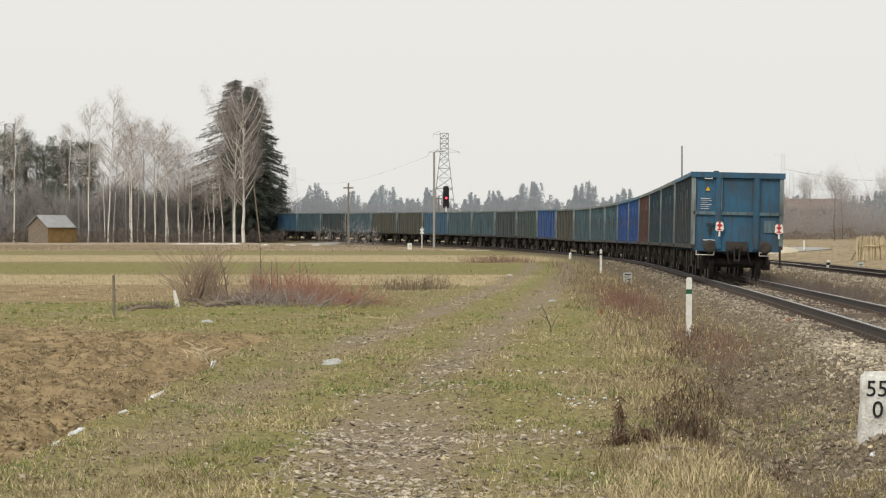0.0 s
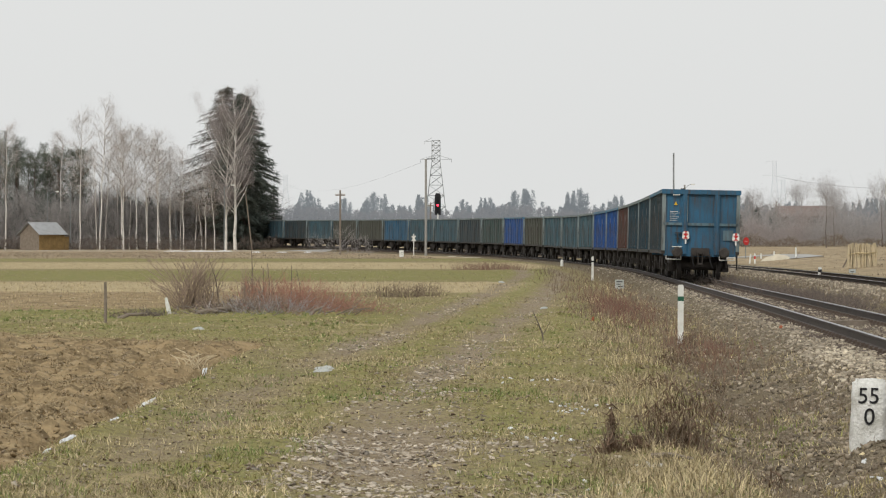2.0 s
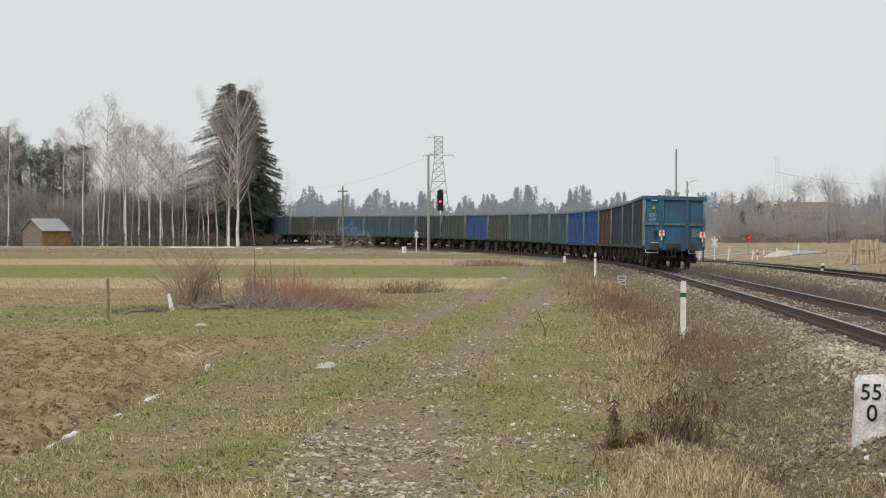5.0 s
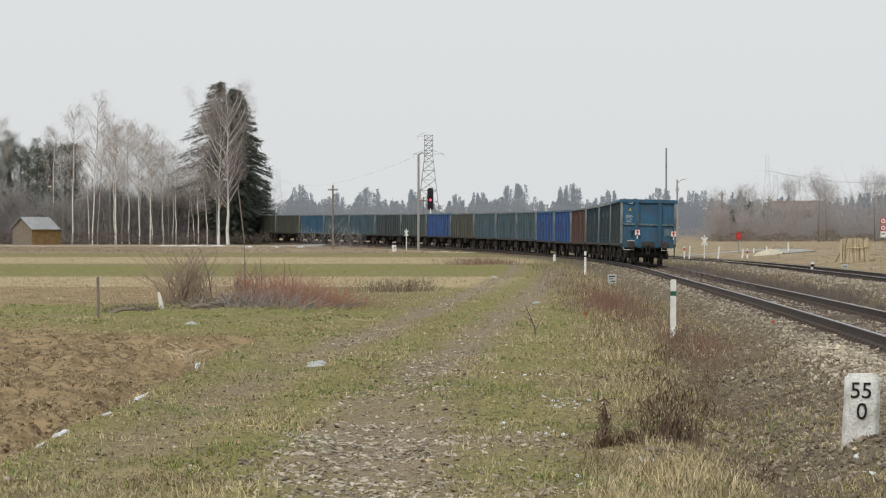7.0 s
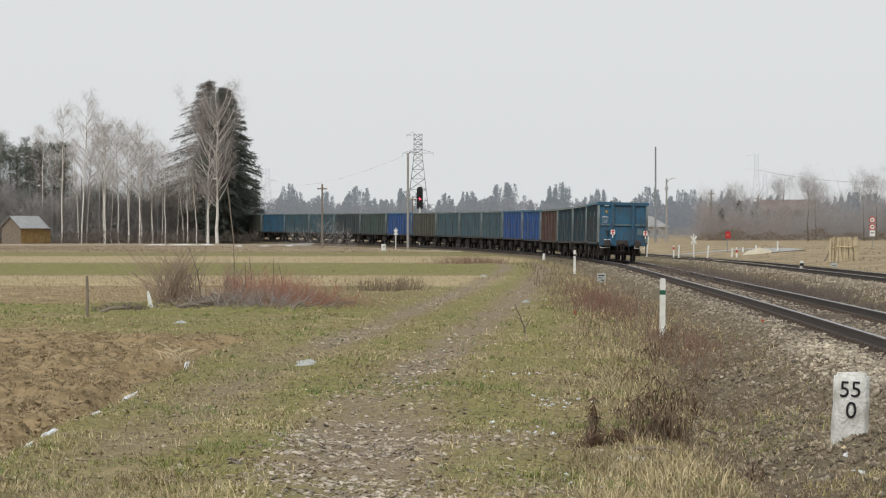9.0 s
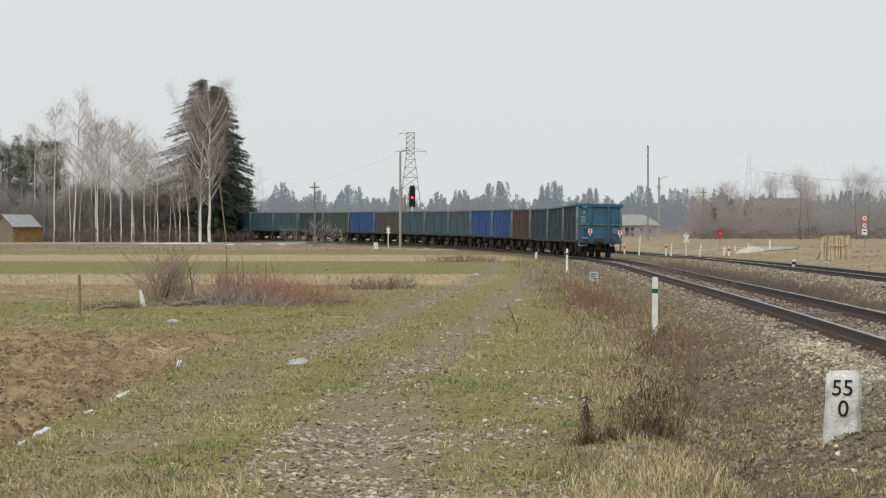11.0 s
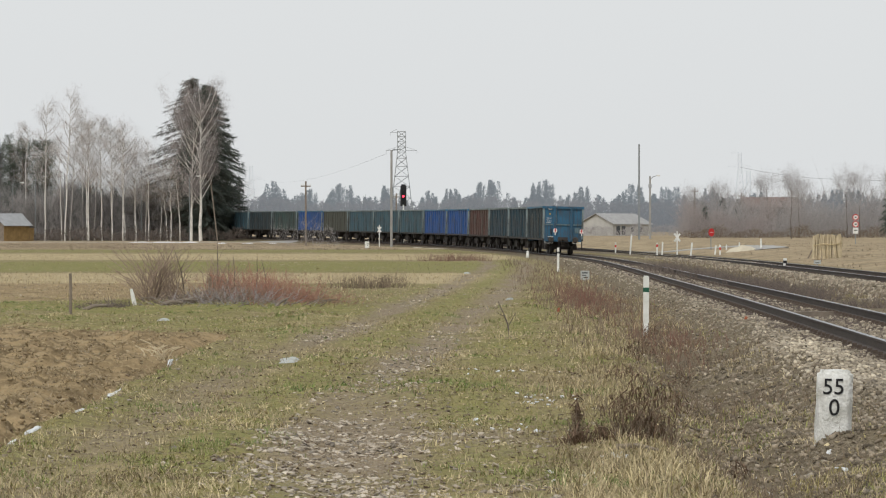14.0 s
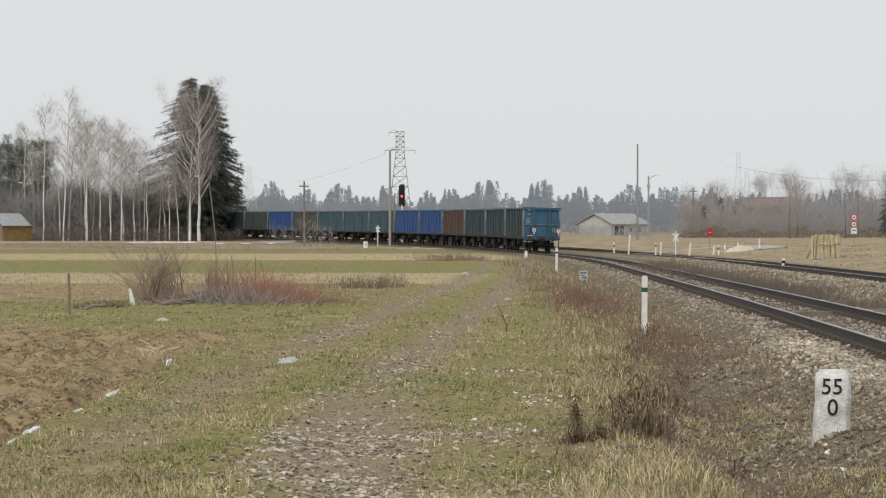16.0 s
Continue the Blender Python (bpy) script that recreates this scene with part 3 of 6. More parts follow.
    part("floor", Solid().box(-HALF + 0.1, HALF - 0.1, -BODY + 0.09, BODY - 0.09, 1.12, 1.22), M["under"], w)
    part("underframe", Solid().box(-0.35, 0.35, -BODY + 0.1, BODY - 0.1, 0.82, 1.12).box(-1.1, 1.1, -1.0, -0.6, 0.6, 1.12).box(0.5, 1.0, 0.1, 1.1, 0.5, 1.0).box(-1.0, -0.6, 0.5, 1.6, 0.55, 0.95), M["under"], w)
    for by in (-4.3, 4.3):
        bog = Solid()
        for sx in (-1, 1):
            bog.box(*sorted((sx * 0.95, sx * 1.08)), by - 1.15, by + 1.15, 0.5, 0.72).box(*sorted((sx * 0.93, sx * 1.1)), by - 0.4, by + 0.4, 0.34, 0.86)
            for ay in (-0.9, 0.9):
                bog.box(*sorted((sx * 0.9, sx * 1.14)), by + ay - 0.17, by + ay + 0.17, 0.32, 0.62)
                bog.tube((sx * 1.02, by + ay - 0.28, 0.5), (sx * 1.02, by + ay - 0.28, 0.8), 0.07, n=8).tube((sx * 1.02, by + ay + 0.28, 0.5), (sx * 1.02, by + ay + 0.28, 0.8), 0.07, n=8)
        bog.box(-1.0, 1.0, by - 0.25, by + 0.25, 0.55, 0.85).box(-0.95, 0.95, by - 1.2, by - 1.1, 0.5, 0.66).box(-0.95, 0.95, by + 1.1, by + 1.2, 0.5, 0.66)
        bogie = part("bogie", bog, M["under"], w)
        for ay in (-0.9, 0.9):
            ws = Solid().tube((-0.9, 0, 0), (0.9, 0, 0), 0.08, n=10)
            for sx in (-1, 1):
                ws.tube((sx * 0.70, 0, 0), (sx * 0.83, 0, 0), 0.46, n=28).tube((sx * 0.67, 0, 0), (sx * 0.70, 0, 0), 0.49, n=28)
            wh = part("wheelset", ws, M["wheel"], bogie, smooth=False)
            wh.location = (0, by + ay, 0.46)
    if last:
        y = -BODY - 0.02
        disc_board(w, -0.56, 1.70)
        disc_board(w, 1.32, 1.66)
        t = Solid()
        z = 2.58
        for wdt, hgt in ((0.30, 0.018), (0.36, 0.009), (0.22, 0.009), (0.34, 0.013), (0.28, 0.009), (0.28, 0.013)):
            t.box(-1.17, -1.17 + wdt, y - 0.0 + 0.06, y + 0.072, z - hgt, z)
            z -= 0.066 + 0.02 * (hgt > 0.034)
        lettering = part("lettering", Solid().add([(a, b - 0.005 - 0.072 + 0.035, c) for a, b, c in t.v], t.f), M["white"], w, "rows of small white writing")
        warn = Solid().add([(-1.02, y + 0.024, 2.82), (-0.88, y + 0.024, 2.82), (-0.95, y + 0.024, 2.95), (-1.02, y + 0.05, 2.82), (-0.88, y + 0.05, 2.82), (-0.95, y + 0.05, 2.95)], [(0, 1, 2), (5, 4, 3), (0, 3, 4, 1), (1, 4, 5, 2), (2, 5, 3, 0)])
        part("warning_triangle", warn, M["yellow"], w, "yellow warning triangle")
        part("patch", Solid().box(0.85, 1.22, y + 0.02, y + 0.04, 1.52, 1.9), M["dusty"], w, "bare grey patch")
        for x in (-1.0, 1.0):
            part("stirrup", Solid().tube((x - 0.28, y, 0.92), (x - 0.28, y, 0.78), 0.014, n=6).tube((x + 0.28, y, 0.92), (x + 0.28, y, 0.78), 0.014, n=6).tube((x - 0.28, y, 0.78), (x + 0.28, y, 0.78), 0.016, n=6), M["white"], w)
        part("worn_edge", Solid().box(-0.515, -0.495, y - 0.065, y - 0.032, 2.2, 3.18), M["rim"], w, "pale worn rib edge")
        part("grab_handle", Solid().tube((-1.05, y - 0.06, 1.25), (-0.7, y - 0.06, 1.25), 0.016, n=6).tube((-1.05, y - 0.06, 1.25), (-1.05, y + 0.06, 1.25), 0.016, n=6).tube((-0.7, y - 0.06, 1.25), (-0.7, y + 0.06, 1.25), 0.016, n=6), M["white"], w)
        part("lifting_eye", Solid().tube((-1.05, y - 0.06, 3.2), (-0.82, y - 0.06, 3.2), 0.016, n=6).tube((-1.05, y - 0.06, 3.2), (-1.05, y + 0.03, 3.26), 0.016, n=6).tube((-0.82, y - 0.06, 3.2), (-0.82, y + 0.03, 3.26), 0.016, n=6), M["white"], w)
        part("lifting_eye", Solid().box(-0.78, -0.62, y - 0.02, y + 0.1, TOP + 0.012, TOP + 0.05), M["under"], w)
        part("hand_brake", Solid().box(-0.98, -0.72, y - 0.05, y + 0.02, 1.76, 1.79).box(-0.92, -0.80, y - 0.05, y + 0.02, 1.55, 1.59).box(-0.88, -0.84, y - 0.04, y + 0.02, 1.4, 1.76), M["under"], w)
    return w


COLOURS = {"blue": "faded blue", "teal": "dusty teal", "dark": "dark green", "deep": "dark teal", "brown": "rust-brown", "royal": "bright blue", "olive": "olive grey", "green": "grey-green"}
ORDER = ["blue", "deep", "deep", "brown", "royal", "royal", "teal", "teal", "teal", "olive", "royal", "green", "dark", "teal", "teal", "blue", "olive", "olive", "teal", "dark", "teal", "blue", "teal", "dark"]
LENGTH = 14.04
models, train = {}, []
for i, c in enumerate(ORDER):
    if i == 0:
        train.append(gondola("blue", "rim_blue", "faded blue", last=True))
        tagged(train[0], "faded blue open goods wagon with red-white tail boards", "wagon", "wagons of the train")
    elif c in models:
        train.append(copy_thing(models[c], pose(0, 0, 0)))
    else:
        models[c] = gondola(c, "rim_blue" if c == "royal" else "rim", COLOURS[c])
        train.append(models[c])


def run(t):
    """Metres along the track of the train's rear end at t seconds."""
    return 8.726 * t - 0.0319 * t * t


def wagon_pose(i, t):
    s = run(t) + (i + 0.5) * LENGTH - 0.6
    x0, y0, z0, _ = on_track(s - 4.3)
    x1, y1, z1, _ = on_track(s + 4.3)
    h = math.atan2(x1 - x0, y1 - y0)
    return Matrix.Translation(((x0 + x1) / 2, (y0 + y1) / 2, (z0 + z1) / 2)) @ Euler((math.atan2(z1 - z0, 8.6), 0, -h), "XYZ").to_matrix().to_4x4() @ Matrix.Rotation(radians(1.3), 4, "Y")


def motions():
    for i, w in enumerate(train):
        walk(w, [(t, wagon_pose(i, t)) for t in np.arange(0, 16.01, 0.5)])
    # the wheels that show roll with the last wagons
    for i in (0, 1, 2):
        for ws in [o for o in train[i].children_recursive if o.name.split(".")[0] == "wheelset"]:
            base = ws.location.copy()
            walk(ws, [(t, Matrix.Translation(base) @ Matrix.Rotation(-(run(t) - run(0)) / 0.46, 4, "X")) for t in np.arange(0, 16.01, 1 / 15)])


# ---- masses of small pieces ----
rnd = np.random.default_rng(7)


def mesh_of(name, verts, faces, mat):
    """A mesh from arrays of points and equal-sided faces."""
    me = bpy.data.meshes.new(name)
    k = faces.shape[1]
    me.vertices.add(len(verts)), me.vertices.foreach_set("co", np.ascontiguousarray(verts, dtype=np.float32).ravel())
    me.loops.add(faces.size), me.loops.foreach_set("vertex_index", np.ascontiguousarray(faces, dtype=np.int32).ravel())
    me.polygons.add(len(faces)), me.polygons.foreach_set("loop_start", np.arange(0, faces.size, k, dtype=np.int32))
    me.update(calc_edges=True)
    me.materials.append(mat)
    return me


def unit(a):
    return a / np.maximum(np.linalg.norm(a, axis=1, keepdims=True), 1e-9)


def slivers(name, a, b, w, mat):
    """Many thin three-sided twigs from a to b, w thick at the root."""
    d = unit(b - a)
    ref = np.where(np.abs(d[:, 2:3]) < 0.9, np.array([[0, 0, 1.0]]), np.array([[1.0, 0, 0]]))
    u = unit(np.cross(d, ref))
    v = np.cross(d, u)
    w = np.asarray(w).reshape(-1, 1)
    pts = np.stack([a + u * w, a - 0.5 * u * w + 0.87 * v * w, a - 0.5 * u * w - 0.87 * v * w, b], 1).reshape(-1, 3)
    k = np.arange(len(a))[:, None] * 4
    f = np.concatenate([k + np.array([[0, 1, 3]]), k + np.array([[1, 2, 3]]), k + np.array([[2, 0, 3]])])
    return mesh_of(name, pts, f, mat)


def blades(name, x, y, length, width, lean, mat):
    """Bent grass blades standing on the ground."""
    n = len(x)
    z = ground_z(x, y) - 0.02
    a = rnd.uniform(0, 2 * np.pi, n)
    dx, dy = np.cos(a), np.sin(a)
    sx, sy = -dy * width / 2, dx * width / 2
    out = length * lean
    up = length * np.sqrt(np.clip(1 - lean * lean, 0.05, 1))
    p = np.zeros((n, 5, 3))
    for i, (h, o, s) in enumerate(((0, 0, 1), (0, 0, -1), (0.6, 0.35, 0.7), (0.6, 0.35, -0.7), (1, 1, 0))):
        p[:, i, 0] = x + dx * out * o + sx * s
        p[:, i, 1] = y + dy * out * o + sy * s
        p[:, i, 2] = z + up * h
    k = np.arange(n)[:, None] * 5
    f = np.concatenate([k + np.array([[0, 1, 3]]), k + np.array([[0, 3, 2]]), k + np.array([[2, 3, 4]])])
    return mesh_of(name, p.reshape(-1, 3), f, mat)


def stones(name, x, y, size, flat, mat, sink=0.35):
    """Angular stones lying on the ground."""
    n = len(x)
    z = ground_z(x, y)
    corner = np.array([(i, j, k) for k in (-1, 1) for i, j in ((-1, -1), (1, -1), (1, 1), (-1, 1))], float)
    p = corner[None] * rnd.uniform(0.55, 1.0, (n, 8, 3)) * 0.5
    p = p * size[:, None, None] * np.stack([rnd.uniform(0.7, 1.2, n), rnd.uniform(0.6, 1.0, n), flat * rnd.uniform(0.7, 1.2, n)], 1)[:, None, :]
    tilt = rnd.uniform(-0.5, 0.5, (n, 2))
    p[:, :, 2] += p[:, :, 0] * tilt[:, None, 0] + p[:, :, 1] * tilt[:, None, 1]
    a = rnd.uniform(0, 2 * np.pi, n)
    c, s = np.cos(a)[:, None], np.sin(a)[:, None]
    q = np.stack([p[:, :, 0] * c - p[:, :, 1] * s + x[:, None], p[:, :, 0] * s + p[:, :, 1] * c + y[:, None], p[:, :, 2] + z[:, None] + (size * flat * (0.5 - sink))[:, None]], -1)
    k = np.arange(n)[:, None] * 8
    quads = np.concatenate([k + np.array([f]) for f in ((3, 2, 1, 0), (4, 5, 6, 7), (0, 1, 5, 4), (1, 2, 6, 5), (2, 3, 7, 6), (3, 0, 4, 7))])
    return mesh_of(name, q.reshape(-1, 3), quads, mat)


def stuff(name, me, label, category):
    return tagged(new(name, me), label, category, kind="stuff")


# ---- trees ----
def crown_twigs(root, tips, count, length, droop, seed, spread_r=0.5):
    """Fine twigs hanging about the limbs; returns start and end points."""
    g = np.random.default_rng(seed)
    i = g.integers(0, len(tips), count)
    f = g.uniform(0.15, 1.0, (count, 1)) ** 0.7
    a = root[i] * (1 - f) + tips[i] * f + g.normal(0, spread_r * 0.35, (count, 3))
    d = unit(tips[i] - root[i]) * 0.5 + g.normal(0, 0.6, (count, 3)) + np.array([[0, 0, -droop]])
    return a, a + unit(d) * length * g.uniform(0.5, 1.3, (count, 1))


def birch(x, y, height, seed, lean=0.0, rise=1.0, crown_from=0.42, wide=1.5, trunk_r=0.14, twigs=1300, colour="paletwig", label="slender white-barked birch with a bare hazy crown", limbs=26, thick=0.02, droop=0.55):
    g = random.Random(seed)
    z = gz(x, y) - 0.1
    tree = thing("birch_tree", label, "tree", pose(x, y, z), group="birches at the field edge")
    pts, p = [], Vector((0, 0, 0))
    n = 9
    for i in range(n + 1):
        pts.append(Vector((lean * height * (i / n) ** 1.3 + g.uniform(-0.08, 0.08), g.uniform(-0.1, 0.1), height * i / n)))
    radii = [trunk_r * ((1 - 0.93 * i / n) if trunk_r < 0.2 else 0.06 + 0.94 * (1 - i / n) ** 1.5) for i in range(n + 1)]
    part("trunk", Solid().limb(pts, radii, 7), M["bark"], tree, "white bark with dark marks", smooth=True)
    b = Solid()
    roots, tips = [], []
    for i in range(limbs):
        f = crown_from + (0.97 - crown_from) * i / limbs
        k = min(int(f * n), n - 1)
        q = pts[k].lerp(pts[k + 1], f * n - k)
        a = g.uniform(0, 2 * math.pi)
        ln = wide * (1.15 - 0.75 * abs(f - 0.62) / 0.4) * g.uniform(0.7, 1.2)
        tip = q + Vector((math.cos(a) * ln * 0.75, math.sin(a) * ln * 0.75, rise * ln * g.uniform(0.5, 1.1)))
        mid = q.lerp(tip, 0.5) + Vector((math.cos(a) * ln * 0.08, math.sin(a) * ln * 0.08, -0.05 * ln))
        b.limb([q, mid, tip], [trunk_r * 0.25, trunk_r * 0.16, 0.008], 4)
        roots.append(q), tips.append(tip)
        roots.append(mid), tips.append(tip + Vector((g.uniform(-0.5, 0.5), g.uniform(-0.5, 0.5), g.uniform(-0.7, 0.2))))
    part("branchwork", b, M["bark" if trunk_r >= 0.2 else "twig"], tree)
    ta, tb = crown_twigs(np.array(roots), np.array(tips), twigs, 0.75, droop, seed, 1.0)
    new_ob = new("crown", slivers("crown", ta, tb, np.full(len(ta), thick), M[colour]))
    new_ob.parent = tree
    tagged(new_ob, kind="stuff")
    return tree


def conifer(name, x, y, height, radius, seed, mat, label, levels=26, per=11, fill=26, low=0.05, one_side=None, sparse=1.0, power=0.8, hang=0.55, thick=0.055, full=0.38):
    """Spruce or larch: whorls of drooping boughs hung with short sprays."""
    g = np.random.default_rng(seed)
    z = gz(x, y) - 0.1
    tree = thing(name, label, "tree", pose(x, y, z))
    part("trunk", Solid().limb([(0, 0, 0), (0.1, 0, height * 0.5), (0, 0, height * 0.985)], [radius * 0.055, radius * 0.035, 0.03], 7), M["darkbark"], tree, smooth=True)
    boughs = Solid()
    aa, bb = [], []
    for i in range(levels):
        f = low + (0.985 - low) * i / levels
        reach = radius * (1 - f) ** power * (0.4 + 0.6 * min(1, f / full))
        for j in range(per):
            a = g.uniform(0, 2 * np.pi)
            r = reach * g.uniform(0.65, 1.12)
            if one_side is not None:
                r *= 0.55 + 0.65 * max(0, math.cos(a - one_side))
            h = f * height + g.uniform(-0.3, 0.3)
            root = np.array((0, 0, h))
            tip = np.array((math.cos(a) * r, math.sin(a) * r, h - 0.16 * r + 0.1 * g.normal()))
            mid = (root + tip) / 2 + np.array((0, 0, 0.10 * r))
            boughs.limb([root, mid, tip], [0.04, 0.025, 0.01], 3)
            n = int(fill * sparse * (0.3 + r / radius))
            t = g.uniform(0.12, 1.0, (n, 1))
            q = np.where(t < 0.5, root + (mid - root) * t * 2, mid + (tip - mid) * (t * 2 - 1))
            out = unit(np.array([[math.cos(a), math.sin(a), -hang]]) + g.normal(0, 0.55, (n, 3)))
            aa.append(q), bb.append(q + out * (0.30 + 0.05 * radius) * g.uniform(0.6, 1.4, (n, 1)))
    part("branchwork", boughs, M["darkbark"], tree)
    a, b = np.concatenate(aa), np.concatenate(bb)
    ob = new("foliage", slivers("foliage", a, b, np.full(len(a), thick), M[mat]))
    ob.parent = tree
    tagged(ob, kind="stuff")
    return tree


def pine(x, y, height, seed):
    """Tall pine with clumped, gappy crown."""
    g = np.random.default_rng(seed)
    z = gz(x, y) - 0.1
    tree = thing("pine_tree", "tall pine with clumped dark crown, behind birches", "tree", pose(x, y, z), group="pines behind the birches")
    part("trunk", Solid().limb([(0, 0, 0), (g.uniform(-0.2, 0.2), 0, height * 0.5), (0, 0, height * 0.95)], [0.16, 0.11, 0.03], 6), M["darkbark"], tree, smooth=True)
    b = Solid()
    aa, bb = [], []
    for i in range(44):
        f = g.uniform(0.2, 1.0)
        a = g.uniform(0, 2 * np.pi)
        r = g.uniform(0.3, 2.3) * (1.15 - 0.6 * f)
        c = np.array((math.cos(a) * r, math.sin(a) * r, f * height))
        b.limb([(0, 0, f * height - 0.4), tuple(c)], [0.03, 0.01], 3)
        n = 52
        q = c + g.normal(0, 0.30, (n, 3))
        aa.append(q), bb.append(q + unit(g.normal(0, 1, (n, 3)) + np.array([[0, 0, 0.4]])) * 0.36)
    part("branchwork", b, M["darkbark"], tree)
    ob = new("foliage", slivers("foliage", np.concatenate(aa), np.concatenate(bb), np.full(44 * 52, 0.028), M["pineneedle"]))
    ob.parent = tree
    tagged(ob, kind="stuff")
    return tree


def shrub(name, x, y, height, wide, count, seed, mat, label, up=1.0, thick=0.006, twigs=2):
    """Many bare stems from one stool, each forked."""
    g = np.random.default_rng(seed)
    ob = thing(name, label, "shrub", pose(x, y, gz(x, y)))
    r = g.normal(0, wide * 0.28, (count, 2))
    base = np.stack([r[:, 0], r[:, 1], np.zeros(count) - 0.05 + ground_z(x + r[:, 0], y + r[:, 1]) - gz(x, y)], 1)
    d = np.stack([r[:, 0] * 0.5 / wide + g.normal(0, 0.28, count), r[:, 1] * 0.5 / wide + g.normal(0, 0.28, count), np.full(count, up)], 1)
    tip = base + unit(d) * height * g.uniform(0.45, 1.1, (count, 1))
    me = new("stem_mass", slivers("stem_mass", base, tip, np.full(count, thick), M[mat]))
    me.parent = ob
    tagged(me, kind="stuff")
    k = np.repeat(np.arange(count), twigs)
    f = g.uniform(0.35, 0.9, (len(k), 1))
    q = base[k] * (1 - f) + tip[k] * f
    e = q + unit(unit(d)[k] + g.normal(0, 0.45, (len(k), 3))) * height * 0.3 * g.uniform(0.5, 1.2, (len(k), 1))
    me = new("twig_mass", slivers("twig_mass", q, e, np.full(len(k), thick * 0.6), M[mat]))
    me.parent = ob
    tagged(me, kind="stuff")
    return ob


# the wood at the field's far edge
BIRCHES = [(-64.0, 396, 17, 0.01), (-53.4, 392, 18.8, 0.004), (-50.4, 390, 20, 0.03), (-49.3, 400, 16, 0.01), (-48.0, 394, 17.5, 0.0), (-47.1, 388, 16, -0.01), (-46.2, 396, 17, 0.0),
           (-44.4, 392, 15.5, -0.03), (-43.6, 400, 14, 0.02), (-42.7, 390, 16, 0.0), (-42.0, 398, 14, 0.01), (-41.2, 392, 12, 0.0), (-39.3, 390, 13.5, 0.0), (-37.2, 394, 10, -0.09), (-36.3, 390, 11, -0.03), (-57.5, 402, 16, 0.02),
           (-51.8, 397, 14.5, -0.05), (-50.9, 399, 16, 0.05), (-47.6, 399, 15, 0.03), (-45.2, 398, 14.5, 0.03), (-43.0, 395, 15, -0.04), (-40.3, 396, 12.5, 0.02), (-38.4, 397, 12, 0.04), (-34.9, 388, 11, -0.05)]
for i, (x, y, h, ln) in enumerate(BIRCHES):
    birch(x, y, h, 100 + i, ln + rnd.uniform(-0.025, 0.025), crown_from=0.40, wide=2.5 if h > 15 else 1.7, trunk_r=0.115 if h > 15 else 0.09, twigs=(1900 if h > 14 else 1100) if i < 16 else 600, thick=0.0105, droop=0.75, limbs=34)
for i, (x, y, h, ln) in enumerate(((-31.9, 384, 18.2, 0.0), (-33.2, 385, 16.6, 0.02))):
    birch(x, y, h, 300 + i, ln, rise=1.6, crown_from=0.26, wide=4.6, trunk_r=0.25 if i == 0 else 0.2, twigs=9500, colour="mauvetwig", label="large old birch with white trunk and russet twigs", limbs=38, thick=0.009, droop=0.0)
conifer("spruce_tree", -31.9, 396, 21.6, 8.0, 11, "spruce", "tall dense dark green spruce", levels=40, per=15, fill=85, thick=0.05, power=0.75, low=0.02, full=0.5)
conifer("larch_tree", -34.2, 399, 22.8, 9.0, 12, "larch", "tall larch with grey drooping boughs", levels=36, per=13, fill=70, low=0.12, one_side=math.pi, thick=0.024, hang=0.8, power=0.7)
for i in range(30):
    pine(-72 + i * 0.58 + rnd.uniform(-0.5, 0.5), 408 + rnd.uniform(-4, 10), 16.2 - 0.1 * i + rnd.uniform(-1.2, 0.6), 500 + i)
for i, x in enumerate((-63, -58, -50, -45.5, -41.5, -37.5, -34, -29.5, -28.2, -31)):
    conifer("young_spruce", x, 405 + (i % 3) * 3 - (9 if i > 6 else 0), 8.4 + rnd.uniform(-1, 1.0), 2.3, 700 + i, "spruce", "young dark spruce in the undergrowth", levels=15, per=8, fill=20, thick=0.06)


def thicket(name, x0, x1, y0, y1, height, count, mat, label, thick=0.03, seed=1, uneven=0.35):
    """Undergrowth too dense to count."""
    g = np.random.default_rng(seed)
    x, y = g.uniform(x0, x1, count), g.uniform(y0, y1, count)
    wave = 1 + uneven * np.sin(x * 0.9 + seed) * np.sin(x * 0.31 + 2 * seed)
    wave = wave + 0.5 * uneven * np.sin(x * 2.3 + seed) * np.sin(x * 0.57)
    h = height * wave
    z = ground_z(x, y)
    t = g.uniform(0, 0.75, count)
    a = np.stack([x, y, z + h * t - 0.05], 1)
    b = a + np.stack([g.normal(0, 0.7, count), g.normal(0, 0.7, count), g.normal(0.8, 0.4, count)], 1) * (0.34 * h * g.uniform(0.4, 1.2, count))[:, None]
    return stuff(name, slivers(name, a, b, np.full(count, thick), M[mat]), label, "undergrowth")


thicket("undergrowth", -80, -29.5, 398, 412, 7.4, 52000, "greybrush", "dense leafless grey-brown undergrowth below the trees", 0.024, 1, 0.2)
thicket("undergrowth", -80, -31.5, 400, 412, 7.0, 13000, "spruce", "dark evergreen undergrowth in the wood", 0.045, 2, 0.2)
thicket("undergrowth", -80, -26, 386, 396, 1.8, 6000, "darkbrush", "low brown brush along the wood's edge", 0.03, 3)
thicket("undergrowth", -17, -10.5, 284, 292, 2.4, 420, "greybrush", "bare thorny brush round a pole", 0.012, 4)

